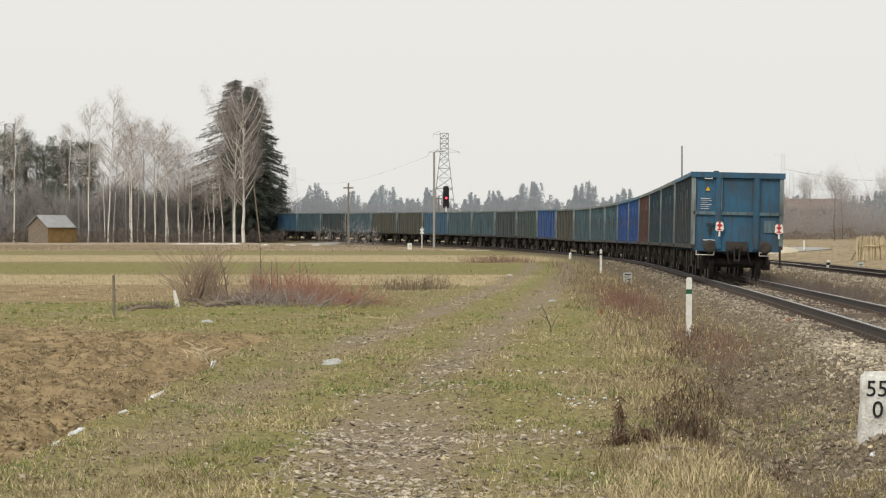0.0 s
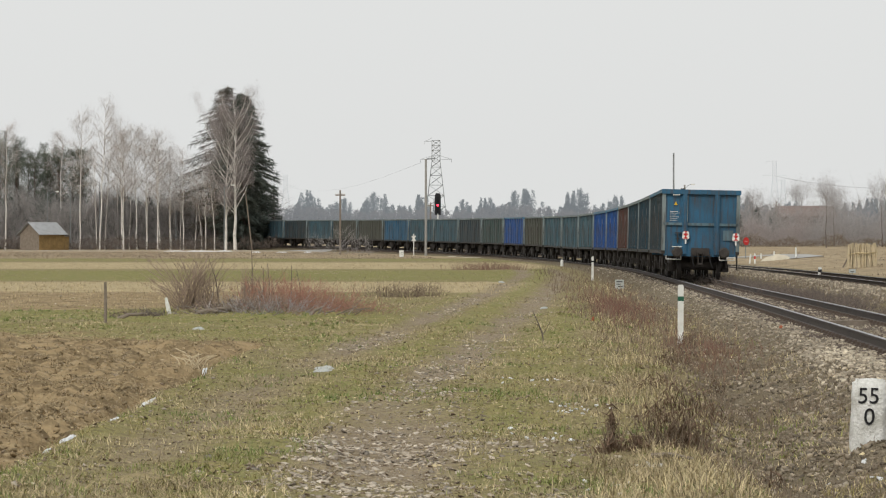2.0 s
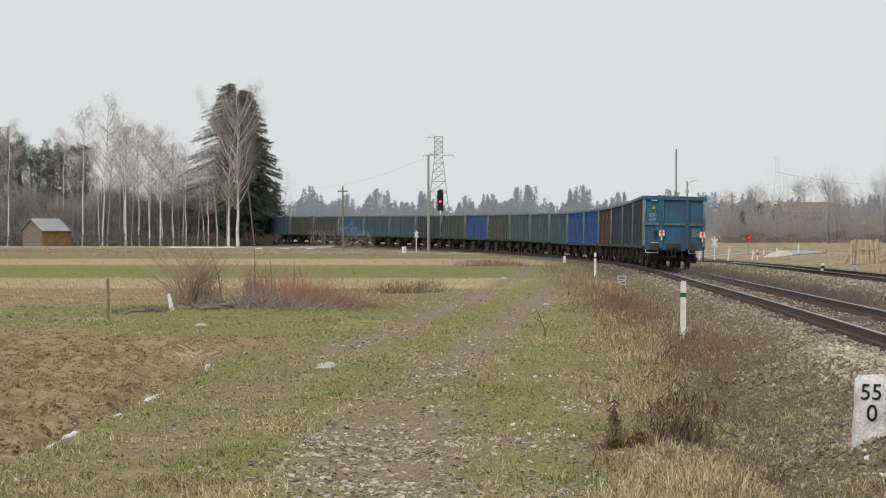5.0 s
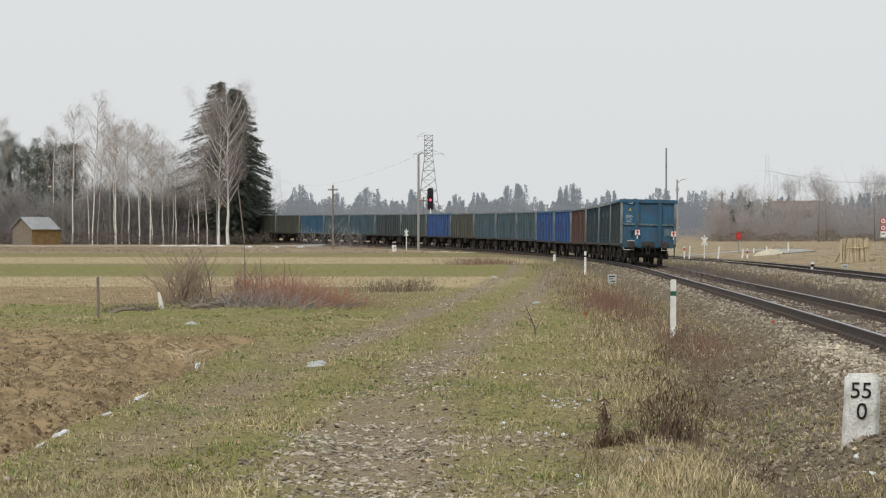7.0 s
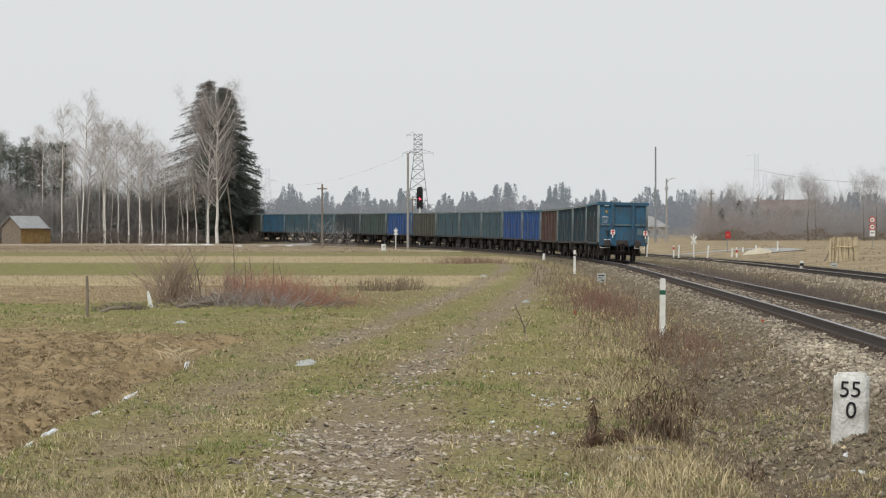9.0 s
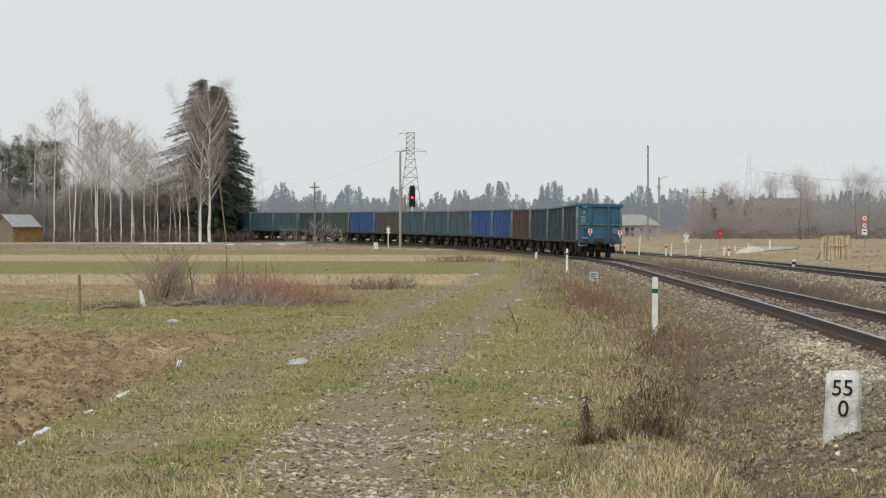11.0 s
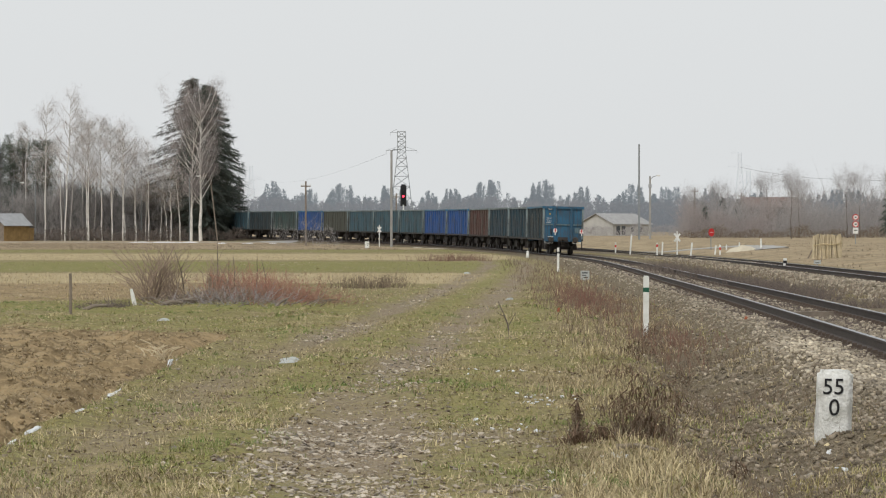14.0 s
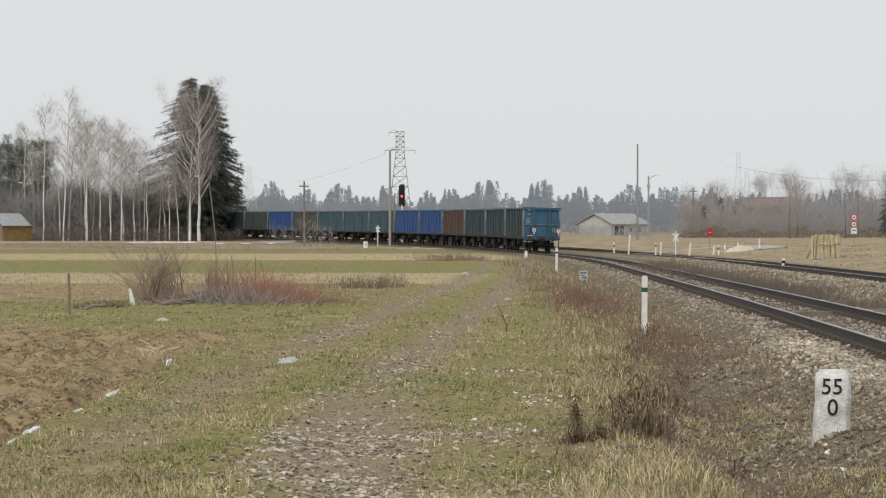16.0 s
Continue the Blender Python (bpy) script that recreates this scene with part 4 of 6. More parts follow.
# the wooded land beyond the crossing
thicket("undergrowth", 34, 90, 395, 440, 4.6, 30000, "greybrush", "leafless scrub beyond the level crossing", 0.022, 5, 0.65)
thicket("undergrowth", 31, 43, 380, 394, 3.6, 5000, "mauvetwig", "brown leafless scrub by the crossing", 0.016, 7, 0.5)
thicket("undergrowth", 30, 80, 372, 380, 1.3, 5000, "weed", "dark low brush behind the road", 0.025, 8, 0.5)
thicket("undergrowth", 16, 62, 440, 455, 1.8, 5200, "greybrush", "grey-brown scrub before the houses", 0.024, 6, 0.4)
for i, (x, y, h, w) in enumerate(((41.5, 352, 6.3, 2.0), (46.5, 385, 7.4, 2.2), (51.0, 372, 6.6, 2.3), (55.5, 392, 7.6, 2.6), (58.5, 380, 7.0, 2.4), (44.0, 400, 7.5, 2.2), (37.0, 400, 6.2, 2.0), (61.5, 398, 7.0, 2.4), (34.5, 405, 5.6, 1.8), (66, 402, 7.5, 2.6))):
    t = birch(x, y, h, 900 + i, rnd.uniform(-0.05, 0.05), crown_from=0.18, wide=w * 1.1, rise=1.5, trunk_r=0.085, twigs=1900, colour="greybrush", label="bare broad-crowned tree beyond the crossing", limbs=40, thick=0.008, droop=-0.2)
    t.name = "bare_tree"
    tagged(t, group="bare trees beyond the crossing")
    for c in t.children:
        if c.name.startswith("trunk"):
            c.data.materials[0] = M["darkbark"]
            tagged(c, "grey-brown bark")
        elif c.name.startswith("branchwork"):
            c.data.materials[0] = M["greybrush"]
conifer("spruce_tree", 52.0, 336, 8.4, 2.9, 31, "spruce", "dark green spruce beyond the crossing", levels=22, per=10, fill=26)
for i, (x, y, h) in enumerate(((40.2, 425, 6.0), (42.0, 420, 5.6), (37.5, 428, 5.4), (35.5, 400, 4.4), (63.0, 410, 6.0), (64.5, 412, 5.4))):
    conifer("young_spruce", x, y, h, 1.3, 40 + i, "spruce", "slim dark spruce by the scrub", levels=16, per=8, fill=16, thick=0.05)


# ---- far woods: the plain backdrop of the distance ----
def far_woods():
    # both wood materials carry the distance haze as a pale blue glow
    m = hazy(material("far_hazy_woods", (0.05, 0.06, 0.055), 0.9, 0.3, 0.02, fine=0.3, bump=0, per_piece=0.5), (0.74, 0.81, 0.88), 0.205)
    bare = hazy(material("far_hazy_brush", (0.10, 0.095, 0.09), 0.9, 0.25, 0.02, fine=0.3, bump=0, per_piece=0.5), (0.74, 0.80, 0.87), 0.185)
    g = np.random.default_rng(5)
    aa, bb, ww = [], [], []
    groups = ((-64, -53, 13), (-50, -43, 11.5), (-41, -28, 12.5), (-24, -12, 12), (-9, -2, 11), (-1, 6, 11.5), (8, 24, 13.5), (27, 41, 13.5), (43, 55, 12), (59, 70, 12.5), (72, 83, 12), (86, 96, 11), (100, 112, 10), (120, 150, 11), (-110, -70, 12), (152, 190, 11))
    for x0, x1, h in groups + tuple((q, q + 30, 9.5) for q in range(-130, 190, 30)):
        for i in range(int((x1 - x0) * (1.4 if h > 9.8 else 1.0))):
            x, y = g.uniform(x0, x1), g.uniform(985, 1015)
            edge = min(x - x0, x1 - x) / (x1 - x0)
            top = h * (0.72 + 0.5 * min(edge, 0.28) / 0.28 * g.uniform(0.75, 1.0)) + 0.6 * math.sin(x * 1.7)
            wide = g.uniform(2.0, 3.3)
            top *= 1.1
            n = 340
            t = 0.97 * g.uniform(0, 1, n)
            ang = g.uniform(0, 2 * np.pi, n)
            r = (1 - t) ** 0.75 * wide * np.sqrt(g.uniform(0.05, 1.0, n)) * (0.8 + 0.3 * np.sin(ang * 3 + 9 * t))
            a = np.stack([x + r * np.cos(ang), y + r * np.sin(ang), 1 + t * top], 1)
            d = np.stack([0.6 * np.cos(ang), 0.6 * np.sin(ang), g.normal(0.25, 0.5, n)], 1) * g.uniform(0.4, 1.0, (n, 1))
            aa.append(a), bb.append(a + d), ww.append(0.12 + 0.16 * (1 - t))
    n = 42000
    x, y = g.uniform(-130, 200, n), g.uniform(960, 980, n)
    h = 12.0 + 1.3 * np.sin(x * 0.13) * np.sin(x * 0.047 + 1) + 0.7 * np.sin(x * 0.9) + 0.5 * np.sin(x * 2.3)
    t = g.uniform(0, 0.86, n)
    a = np.stack([x, y, 0.6 + h * t], 1)
    b = a + np.stack([g.normal(0, 0.7, n), g.normal(0, 0.7, n), 0.9 * g.uniform(0.1, 1.4, n)], 1)
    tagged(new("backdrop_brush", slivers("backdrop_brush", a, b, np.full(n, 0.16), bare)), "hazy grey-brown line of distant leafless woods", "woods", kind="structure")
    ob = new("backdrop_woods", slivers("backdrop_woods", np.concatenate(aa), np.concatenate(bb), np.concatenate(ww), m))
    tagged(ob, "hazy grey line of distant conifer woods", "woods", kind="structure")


far_woods()


# ---- buildings ----
def shed():
    h = thing("wooden_shed", "small ochre plank shed with dull sheet roof", "shed", pose(-57.5, 386, gz(-57.5, 386), 0, 0, 52))
    wall = Solid()
    for y0, y1, x0, x1 in ((-1.8, -1.7, -2.3, 2.3), (1.7, 1.8, -2.3, 2.3), (-1.7, 1.7, -2.3, -2.2), (-1.7, 1.7, 2.2, 2.3)):
        wall.box(x0, x1, y0, y1, -0.2, 2.2)
    wall.add([(-2.25, -1.8, 2.2), (-2.25, 1.8, 2.2), (-2.25, 0, 3.5), (-2.2, -1.8, 2.2), (-2.2, 1.8, 2.2), (-2.2, 0, 3.5)], [(0, 1, 2), (5, 4, 3), (0, 3, 4, 1), (1, 4, 5, 2), (2, 5, 3, 0)])
    wall.add([(2.25, -1.8, 2.2), (2.25, 1.8, 2.2), (2.25, 0, 3.5), (2.2, -1.8, 2.2), (2.2, 1.8, 2.2), (2.2, 0, 3.5)], [(0, 2, 1), (5, 3, 4), (0, 1, 4, 3), (1, 2, 5, 4), (2, 0, 3, 5)])
    w = part("wall", wall, M["wood"], h, "weathered plank walls")
    for i in range(22):
        x = -2.2 + i * 0.21
        part("plank", Solid().box(x - 0.095, x + 0.095, -1.83, -1.80, -0.1, 2.15), M["planks"], w)
    for s in (-1, 1):
        part("roof_sheet", Solid().add([(-2.6, s * 2.15, 1.98), (2.6, s * 2.15, 1.98), (2.6, 0, 3.58), (-2.6, 0, 3.58), (-2.6, s * 2.15, 2.05), (2.6, s * 2.15, 2.05), (2.6, 0, 3.65), (-2.6, 0, 3.65)], [(3, 2, 1, 0), (4, 5, 6, 7), (0, 1, 5, 4), (1, 2, 6, 5), (2, 3, 7, 6), (3, 0, 4, 7)]), M["tin"], h, "dull grey sheet roof")
    a = part("lean_to", Solid().box(2.3, 3.2, -1.7, 1.5, -0.2, 1.75), M["planks"], h, "ochre plank lean-to")
    part("lean_to_roof", Solid().add([(2.3, -1.9, 2.15), (3.35, -1.9, 1.78), (3.35, 1.7, 1.78), (2.3, 1.7, 2.15), (2.3, -1.9, 2.2), (3.35, -1.9, 1.84), (3.35, 1.7, 1.84), (2.3, 1.7, 2.2)], [(3, 2, 1, 0), (4, 5, 6, 7), (0, 1, 5, 4), (1, 2, 6, 5), (2, 3, 7, 6), (3, 0, 4, 7)]), M["eternit"], a)


def house(x, y, turn, wide, deep, eave, ridge, wall_mat, roof_mat, label, windows):
    h = thing("house", label, "house", pose(x, y, gz(x, y) - 0.1, 0, 0, turn))
    a, b = wide / 2, deep / 2
    part("wall", Solid().box(-a, a, -b, b, 0, eave).add([(-a, -b, eave), (-a, b, eave), (-a, 0, ridge), (a, -b, eave), (a, b, eave), (a, 0, ridge)], [(0, 2, 1), (3, 4, 5), (0, 3, 5, 2), (1, 2, 5, 4)]), M[wall_mat], h)
    for s in (-1, 1):
        e, k = b + 0.45, (ridge - eave) / b
        z0 = eave - 0.45 * k + 0.05
        part("roof", Solid().add([(-a - 0.4, s * e, z0), (a + 0.4, s * e, z0), (a + 0.4, 0, ridge + 0.05), (-a - 0.4, 0, ridge + 0.05), (-a - 0.4, s * e, z0 + 0.1), (a + 0.4, s * e, z0 + 0.1), (a + 0.4, 0, ridge + 0.15), (-a - 0.4, 0, ridge + 0.15)], [(3, 2, 1, 0), (4, 5, 6, 7), (0, 1, 5, 4), (1, 2, 6, 5), (2, 3, 7, 6), (3, 0, 4, 7)]), M[roof_mat], h)
    for wx, wz, ww, wh in windows:
        f = part("window", Solid().box(wx - ww / 2, wx + ww / 2, -b - 0.05, -b + 0.02, wz, wz + wh), M["white"], h, "white window frame")
        part("pane", Solid().box(wx - ww / 2 + 0.08, wx + ww / 2 - 0.08, -b - 0.07, -b - 0.052, wz + 0.08, wz + wh - 0.08), M["window"], f)
    return h


shed()
# the cottage's first two windows stand in for its dark porch opening
house(27.3, 470, 50, 9.8, 6.5, 2.0, 3.5, "plaster", "eternit", "low grey-white cottage with flat-pitched grey roof", ((-3.6, 0.1, 1.2, 1.6), (-2.2, 0.1, 1.2, 1.6), (0.2, 0.6, 0.9, 1.0), (2.4, 0.6, 0.9, 1.0)))
tagged(house(62.0, 560, 6, 10.0, 9.0, 5.2, 7.0, "brickwall", "brickwall", "two-storey red-brown house behind bare trees", [(i * 2.2 - 3.3, j * 2.6 + 0.9, 1.1, 1.3) for i in range(4) for j in range(2)]))


# ---- poles, pylons, signals and signs ----
def pylon(x, y, height, foot, label, bar=0.085, mat="steel"):
    """Lattice tower with cross-arms."""
    p = thing("power_pylon", label, "pylon", pose(x, y, gz(x, y) - 0.3), group="power pylons")
    waist, head = height * 0.80, 0.6 + foot * 0.05

    def half(z):
        return foot / 2 + (head - foot / 2) * min(1, z / waist)

    legs, lattice = Solid(), Solid()
    zs = [waist * (1 - (1 - i / 8) ** 1.25) for i in range(9)] + [waist + (height - waist) * i / 4 for i in range(1, 5)]
    for i in range(len(zs) - 1):
        a, b = half(zs[i]), half(zs[i + 1])
        ca = [(-a, -a), (a, -a), (a, a), (-a, a)]
        cb = [(-b, -b), (b, -b), (b, b), (-b, b)]
        for k in range(4):
            n = (k + 1) % 4
            legs.tube((*ca[k], zs[i]), (*cb[k], zs[i + 1]), bar, n=4)
            lattice.tube((*ca[k], zs[i]), (*cb[n], zs[i + 1]), bar * 0.55, n=4).tube((*ca[n], zs[i]), (*cb[k], zs[i + 1]), bar * 0.55, n=4).tube((*cb[k], zs[i + 1]), (*cb[n], zs[i + 1]), bar * 0.55, n=4)
    part("tower_legs", legs, M[mat], p)
    part("lattice", lattice, M[mat], p)
    for z, r in ((waist * 1.02, height * 0.15), (height * 0.99, height * 0.11)):
        for s in (-1, 1):
            if z > waist * 1.1 and s > 0:
                continue
            part("cross_arm", Solid().tube((s * head, 0, z), (s * r, 0, z), bar * 0.7, n=4).tube((s * head, 0, z + height * 0.035), (s * r, 0, z), bar * 0.5, n=4).tube((s * r, 0, z), (s * r, 0, z - height * 0.03), bar * 0.5, n=4), M[mat], p)
    return p


# steel with painted haze: it glows pale for the air before it
M["hazesteel"] = hazy(material("hazy_far_steel", (0.3, 0.31, 0.32), 0.6, 0.1, 1, bump=0), (0.8, 0.84, 0.86), 0.42)
pylon(-9.5, 650, 22.8, 6.0, "grey lattice power pylon beyond the railway")
pylon(-112, 1700, 38, 9.0, "distant grey lattice power pylon", 0.14, "hazesteel")
pylon(171, 1700, 46, 9.0, "distant grey lattice power pylon", 0.14, "hazesteel")
pylon(150, 1450, 30, 7.0, "distant grey lattice power pylon", 0.14, "hazesteel")
pylon(-81.5, 500, 20.0, 3.0, "grey lattice pylon rising from the wood")


def cable(points, sag, label, r=0.03):
    b = Solid()
    pts = []
    for (p, q) in zip(points[:-1], points[1:]):
        p, q = Vector(p), Vector(q)
        for i in range(9):
            f = i / 8
            pts.append(p.lerp(q, f) - Vector((0, 0, sag * 4 * f * (1 - f))))
    b.limb(pts, [r] * len(pts), 4)
    single("overhead_cable", b, M["black"], label, "cable")


cable([(-112, 1700, 33), (-12.8, 650, 18.6)], 5, "thin dark power cable between pylons", 0.016)
cable([(171, 1700, 38), (215, 1150, 24)], 5, "thin dark power cable between pylons", 0.07)


def wooden_pole(x, y, height, label, arm=True, lean=0.0, r=0.11, mat="wood"):
    p = thing("utility_pole", label, "pole", pose(x, y, gz(x, y) - 0.2, 0, lean, 0))
    part("shaft", Solid().tube((0, 0, 0), (0, 0, height), r, r * 0.75, 10), M[mat], p, smooth=False)
    if arm:
        a = part("cross_arm", Solid().box(-0.5, 0.5, -0.06, 0.06, height - 0.55, height - 0.43), M["wood"], p)
        for k in (-0.44, -0.2, 0.2, 0.44):
            part("insulator", Solid().tube((k, 0, height - 0.43), (k, 0, height - 0.25), 0.045, 0.03, 8), M["white"], a)
    return p


wooden_pole(-13.8, 292, 6.6, "weathered wooden line pole with cross-arm beside the railway")
pole = wooden_pole(-5.15, 285, 9.6, "tall grey concrete pole before the railway", False, 0.0, 0.135, "concrete")
part("bracket", Solid().limb([(0, 0, 9.5), (0.25, 0, 9.7), (0.9, 0, 9.65)], [0.05, 0.05, 0.04], 6), M["steel"], pole)
wooden_pole(-6.9, 420, 6.4, "distant wooden line pole with cross-arm")
wooden_pole(22.0, 332, 11.0, "tall plain dark mast beyond the railway", False, 0, 0.12, "steel")
wooden_pole(35.8, 420, 7.2, "wooden line pole with short arm in scrub", True)
wooden_pole(43.5, 430, 6.6, "wooden line pole with short arm in scrub", True)


brace = wooden_pole(-29.2, 378, 7.9, "leaning wooden brace pole beside the old birch", False, -6.5, 0.09)
beam = thing("timber_beam", "pale timber beam laid across the track", "beam", pose(6.78, 55.0, 0.22, 0, 0, 4))
part("beam", Solid().box(-0.6, 0.5, -0.09, 0.09, -0.10, 0.0), M["wood"], beam)


def street_lamp(x, y, height, reach, label, mat="concrete", thick=0.15):
    p = thing("street_lamp", label, "street lamp", pose(x, y, gz(x, y) - 0.2))
    part("post", Solid().tube((0, 0, 0), (0, 0, height), thick, thick * 0.66, 10), M[mat], p)
    s = 1 if reach > 0 else -1
    part("arm", Solid().limb([(0, 0, height - 0.5), (0.5 * reach, 0, height - 0.1), (reach, 0, height + 0.05)], [0.035] * 3, 6), M["steel"], p)
    part("lamp_head", Solid().box(min(reach, reach + 0.45 * s), max(reach, reach + 0.45 * s), -0.12, 0.12, height - 0.02, height + 0.12), M["white"], p, "pale lamp head")
    return p


lamp = street_lamp(24.5, 350, 7.7, 0.75, "pale concrete street lamp with an angled arm")
part("clamp", Solid().box(-0.2, 0.2, -0.2, 0.2, 6.3, 6.7), M["tin"], lamp)
for x, y, h, r in ((-58.6, 398, 8.0, 1.1), (-55.2, 396, 8.8, 1.1), (-51.5, 398, 9.2, 1.1), (-40.7, 394, 9.6, 1.1), (-33.0, 380, 8.6, 0.9)):
    tagged(street_lamp(x, y, h, r, "slim street lamp among the birches", "steel", 0.06), group="street lamps in the wood")


def colour_signal():
    p = thing("railway_signal", "tall railway signal showing one red light", "signal", pose(-4.62, 330, gz(-4.62, 330) - 0.1))
    mast = Solid()
    part("mast", mast.tube((0, 0, 0), (0, 0, 4.6), 0.09, n=10), M["white"], p, "white mast")
    head = part("signal_head", Solid().box(-0.34, 0.34, -0.06, 0.06, 4.45, 6.75).box(-0.24, 0.24, -0.06, 0.06, 6.75, 6.9), M["black"], p, "black back board")
    for i, z in enumerate((6.35, 5.95, 5.55, 5.15, 4.75)):
        part("hood", Solid().tube((0, -0.06, z), (0, -0.22, z), 0.14, n=14, caps=False), M["black"], head)
        part("lens", Solid().tube((0, -0.06, z), (0, -0.10, z), 0.12, 0.10, 14), M["signal"] if i == 2 else M["window"], head, "glowing red lens" if i == 2 else "dark lens")
    part("ladder", Solid().tube((0.22, 0.12, 0), (0.22, 0.12, 4.6), 0.02, n=5).tube((0.5, 0.12, 0), (0.5, 0.12, 4.6), 0.02, n=5), M["steel"], p)


colour_signal()


def crossing_cross(x, y, height, arm, label):
    p = thing("crossing_sign", label, "road sign", pose(x, y, gz(x, y) - 0.1), group="level crossing signs")
    part("post", Solid().tube((0, 0, 0), (0, 0, height), 0.05, n=8), M["white"], p)
    for s in (-1, 1):
        part("cross_board", Solid().box(-arm, arm, -0.02, 0.0, -0.07, 0.07, Matrix.Translation((0, -0.05 - 0.024 * (s > 0), height - 0.45)) @ Matrix.Rotation(s * 0.95, 4, "Y")), M["white"], p)


crossing_cross(-6.35, 286, 2.2, 0.3, "white St Andrew's cross sign at the railway")
crossing_cross(16.8, 212, 1.85, 0.35, "white St Andrew's cross sign beyond the railway")


def white_post(x, y, height, label, band=None, lean=0.0, r=0.05, z=None, group="white marker posts"):
    p = thing("marker_post", label, "post", pose(x, y, (gz(x, y) if z is None else z) - 0.1, 0, lean, 0), group=group)
    h = height + 0.1
    part("shaft", Solid().box(-r, r, -r * 0.7, r * 0.7, 0, h - 0.02).box(-r * 0.8, r * 0.8, -r * 0.5, r * 0.5, h - 0.02, h), M["white"], p)
    if band:
        mat, z0, z1 = band
        part("band", Solid().box(-r - 0.003, r + 0.003, -r * 0.7 - 0.003, r * 0.7 + 0.003, h - z0, h - z1), M[mat], p, f"{'green' if mat == 'greenband' else 'red' if mat == 'red' else 'dark'} band")
    return p


white_post(3.58, 52.2, 1.07, "white painted post with dark green band beside the track", ("greenband", 0.29, 0.21), 0.3)
white_post(5.03, 130, 1.07, "white post with dark band beside the track", ("black", 0.26, 0.19), 0.2)
for x, y, h, ln, band in ((13.4, 230, 0.85, 0, ("red", 0.4, 0.2)), (13.9, 220, 1.5, 4, None), (15.5, 214, 0.9, 0, ("red", 0.3, 0.12)), (15.85, 214, 0.95, 3, None),
                          (17.6, 210, 0.95, 6, None), (19.7, 214, 0.7, 6, None), (19.9, 212, 0.75, 0, ("red", 0.4, 0.2)), (21.6, 225, 0.4, 0, None), (22.9, 228, 0.4, 0, None), (23.5, 218, 0.75, 0, None)):
    white_post(x, y, h, "small white post at the level crossing", band, ln, 0.055, group="posts at the level crossing")
white_post(17.4, 150, 0.42, "short white and black post beside the second track", ("black", 0.26, 0.12), 0, 0.09)


def stone_marker():
    """The white hectometre stone."""
    bm = bmesh.new()
    bmesh.ops.create_cube(bm, size=1.0)
    bmesh.ops.scale(bm, vec=(0.30, 0.16, 0.78), verts=bm.verts)
    bmesh.ops.bevel(bm, geom=bm.edges[:], offset=0.028, segments=3, affect="EDGES")
    bmesh.ops.subdivide_edges(bm, edges=[e for e in bm.edges if e.calc_length() > 0.08], cuts=5, use_grid_fill=True)
    for v in bm.verts:
        d = noise.noise(v.co * 9) * 0.014 + noise.noise(v.co * 30) * 0.003
        v.co += v.normal * d
        v.co.x *= 1.0 - 0.03 * v.co.z
    me = bpy.data.meshes.new("hectometre_stone")
    bm.to_mesh(me)
    bm.free()
    me.materials.append(material("limewashed_stone", (0.80, 0.80, 0.77), 0.85, 0.25, 7, second=(0.46, 0.45, 0.40), fine=45, bump=0.8, amount=0.45))
    me.polygons.foreach_set("use_smooth", [True] * len(me.polygons))
    ob = new("hectometre_stone", me)
    tagged(ob, "whitewashed hectometre stone with black numerals 55 0", "marker stone")
    ob.matrix_world = pose(3.33, 25.1, 0.163, 3, 1.2, 5)
    for text, x, z, size in (("55", -0.03, 0.19, 0.195), ("0", -0.018, 0.01, 0.2)):
        cu = bpy.data.curves.new("numeral", "FONT")
        cu.body, cu.size, cu.align_x, cu.extrude, cu.offset = text, size, "CENTER", 0.002, 0.0005
        tmp = bpy.data.objects.new("numeral", cu)
        scene.collection.objects.link(tmp)
        dg = bpy.context.evaluated_depsgraph_get()
        me = bpy.data.meshes.new_from_object(tmp.evaluated_get(dg))
        bpy.data.objects.remove(tmp)
        me.materials.clear()
        me.materials.append(M["black"])
        n = new("numeral", me)
        n.parent = ob
        n.matrix_local = pose(x, -0.087, z, 90, 0, 0)
        tagged(n, "painted black numeral")


stone_marker()


def board(name, x, y, w, h, lift, label, category, marks=()):
    p = thing(name, label, category, pose(x, y, gz(x, y)))
    b = part("plate", Solid().box(-w / 2, w / 2, -0.02, 0.02, lift, lift + h), M["sheet"] if name == "track_board" else M["white"], p)
    part("post", Solid().box(-0.03, 0.03, 0.02, 0.06, -0.2, lift + h * 0.8), M["concrete"], p)
    for x0, x1, z0, z1 in marks:
        part("marking", Solid().box(x0, x1, -0.024, -0.021, lift + z0, lift + z1), M["black"], b)
    return p


board("track_board", 5.12, 107, 0.32, 0.33, 0.05, "small white board with worn dark marks by the track", "sign", ((-0.11, 0.11, 0.23, 0.27), (-0.11, 0.04, 0.15, 0.18), (-0.05, 0.11, 0.06, 0.1)))
board("field_board", -6.65, 252, 0.38, 0.55, 0.12, "small white marker board at the field edge", "sign", ((-0.02, 0.1, 0.2, 0.24), (-0.02, 0.1, 0.32, 0.36)))
board("track_board", 19.3, 152, 0.36, 0.2, 0.1, "low white plate beside the second track", "sign", ((-0.1, 0.1, 0.05, 0.08),))
for x in (5.6,):
    single("white_stone", Solid().limb([(0, 0, -0.1), (0, 0, 0.35), (0.02, 0, 0.46)], [0.11, 0.1, 0.05], 8), M["white"], "whitewashed stone beside the track ballast", "marker stone", pose(x, 198, gz(x, 198)), "white stones")


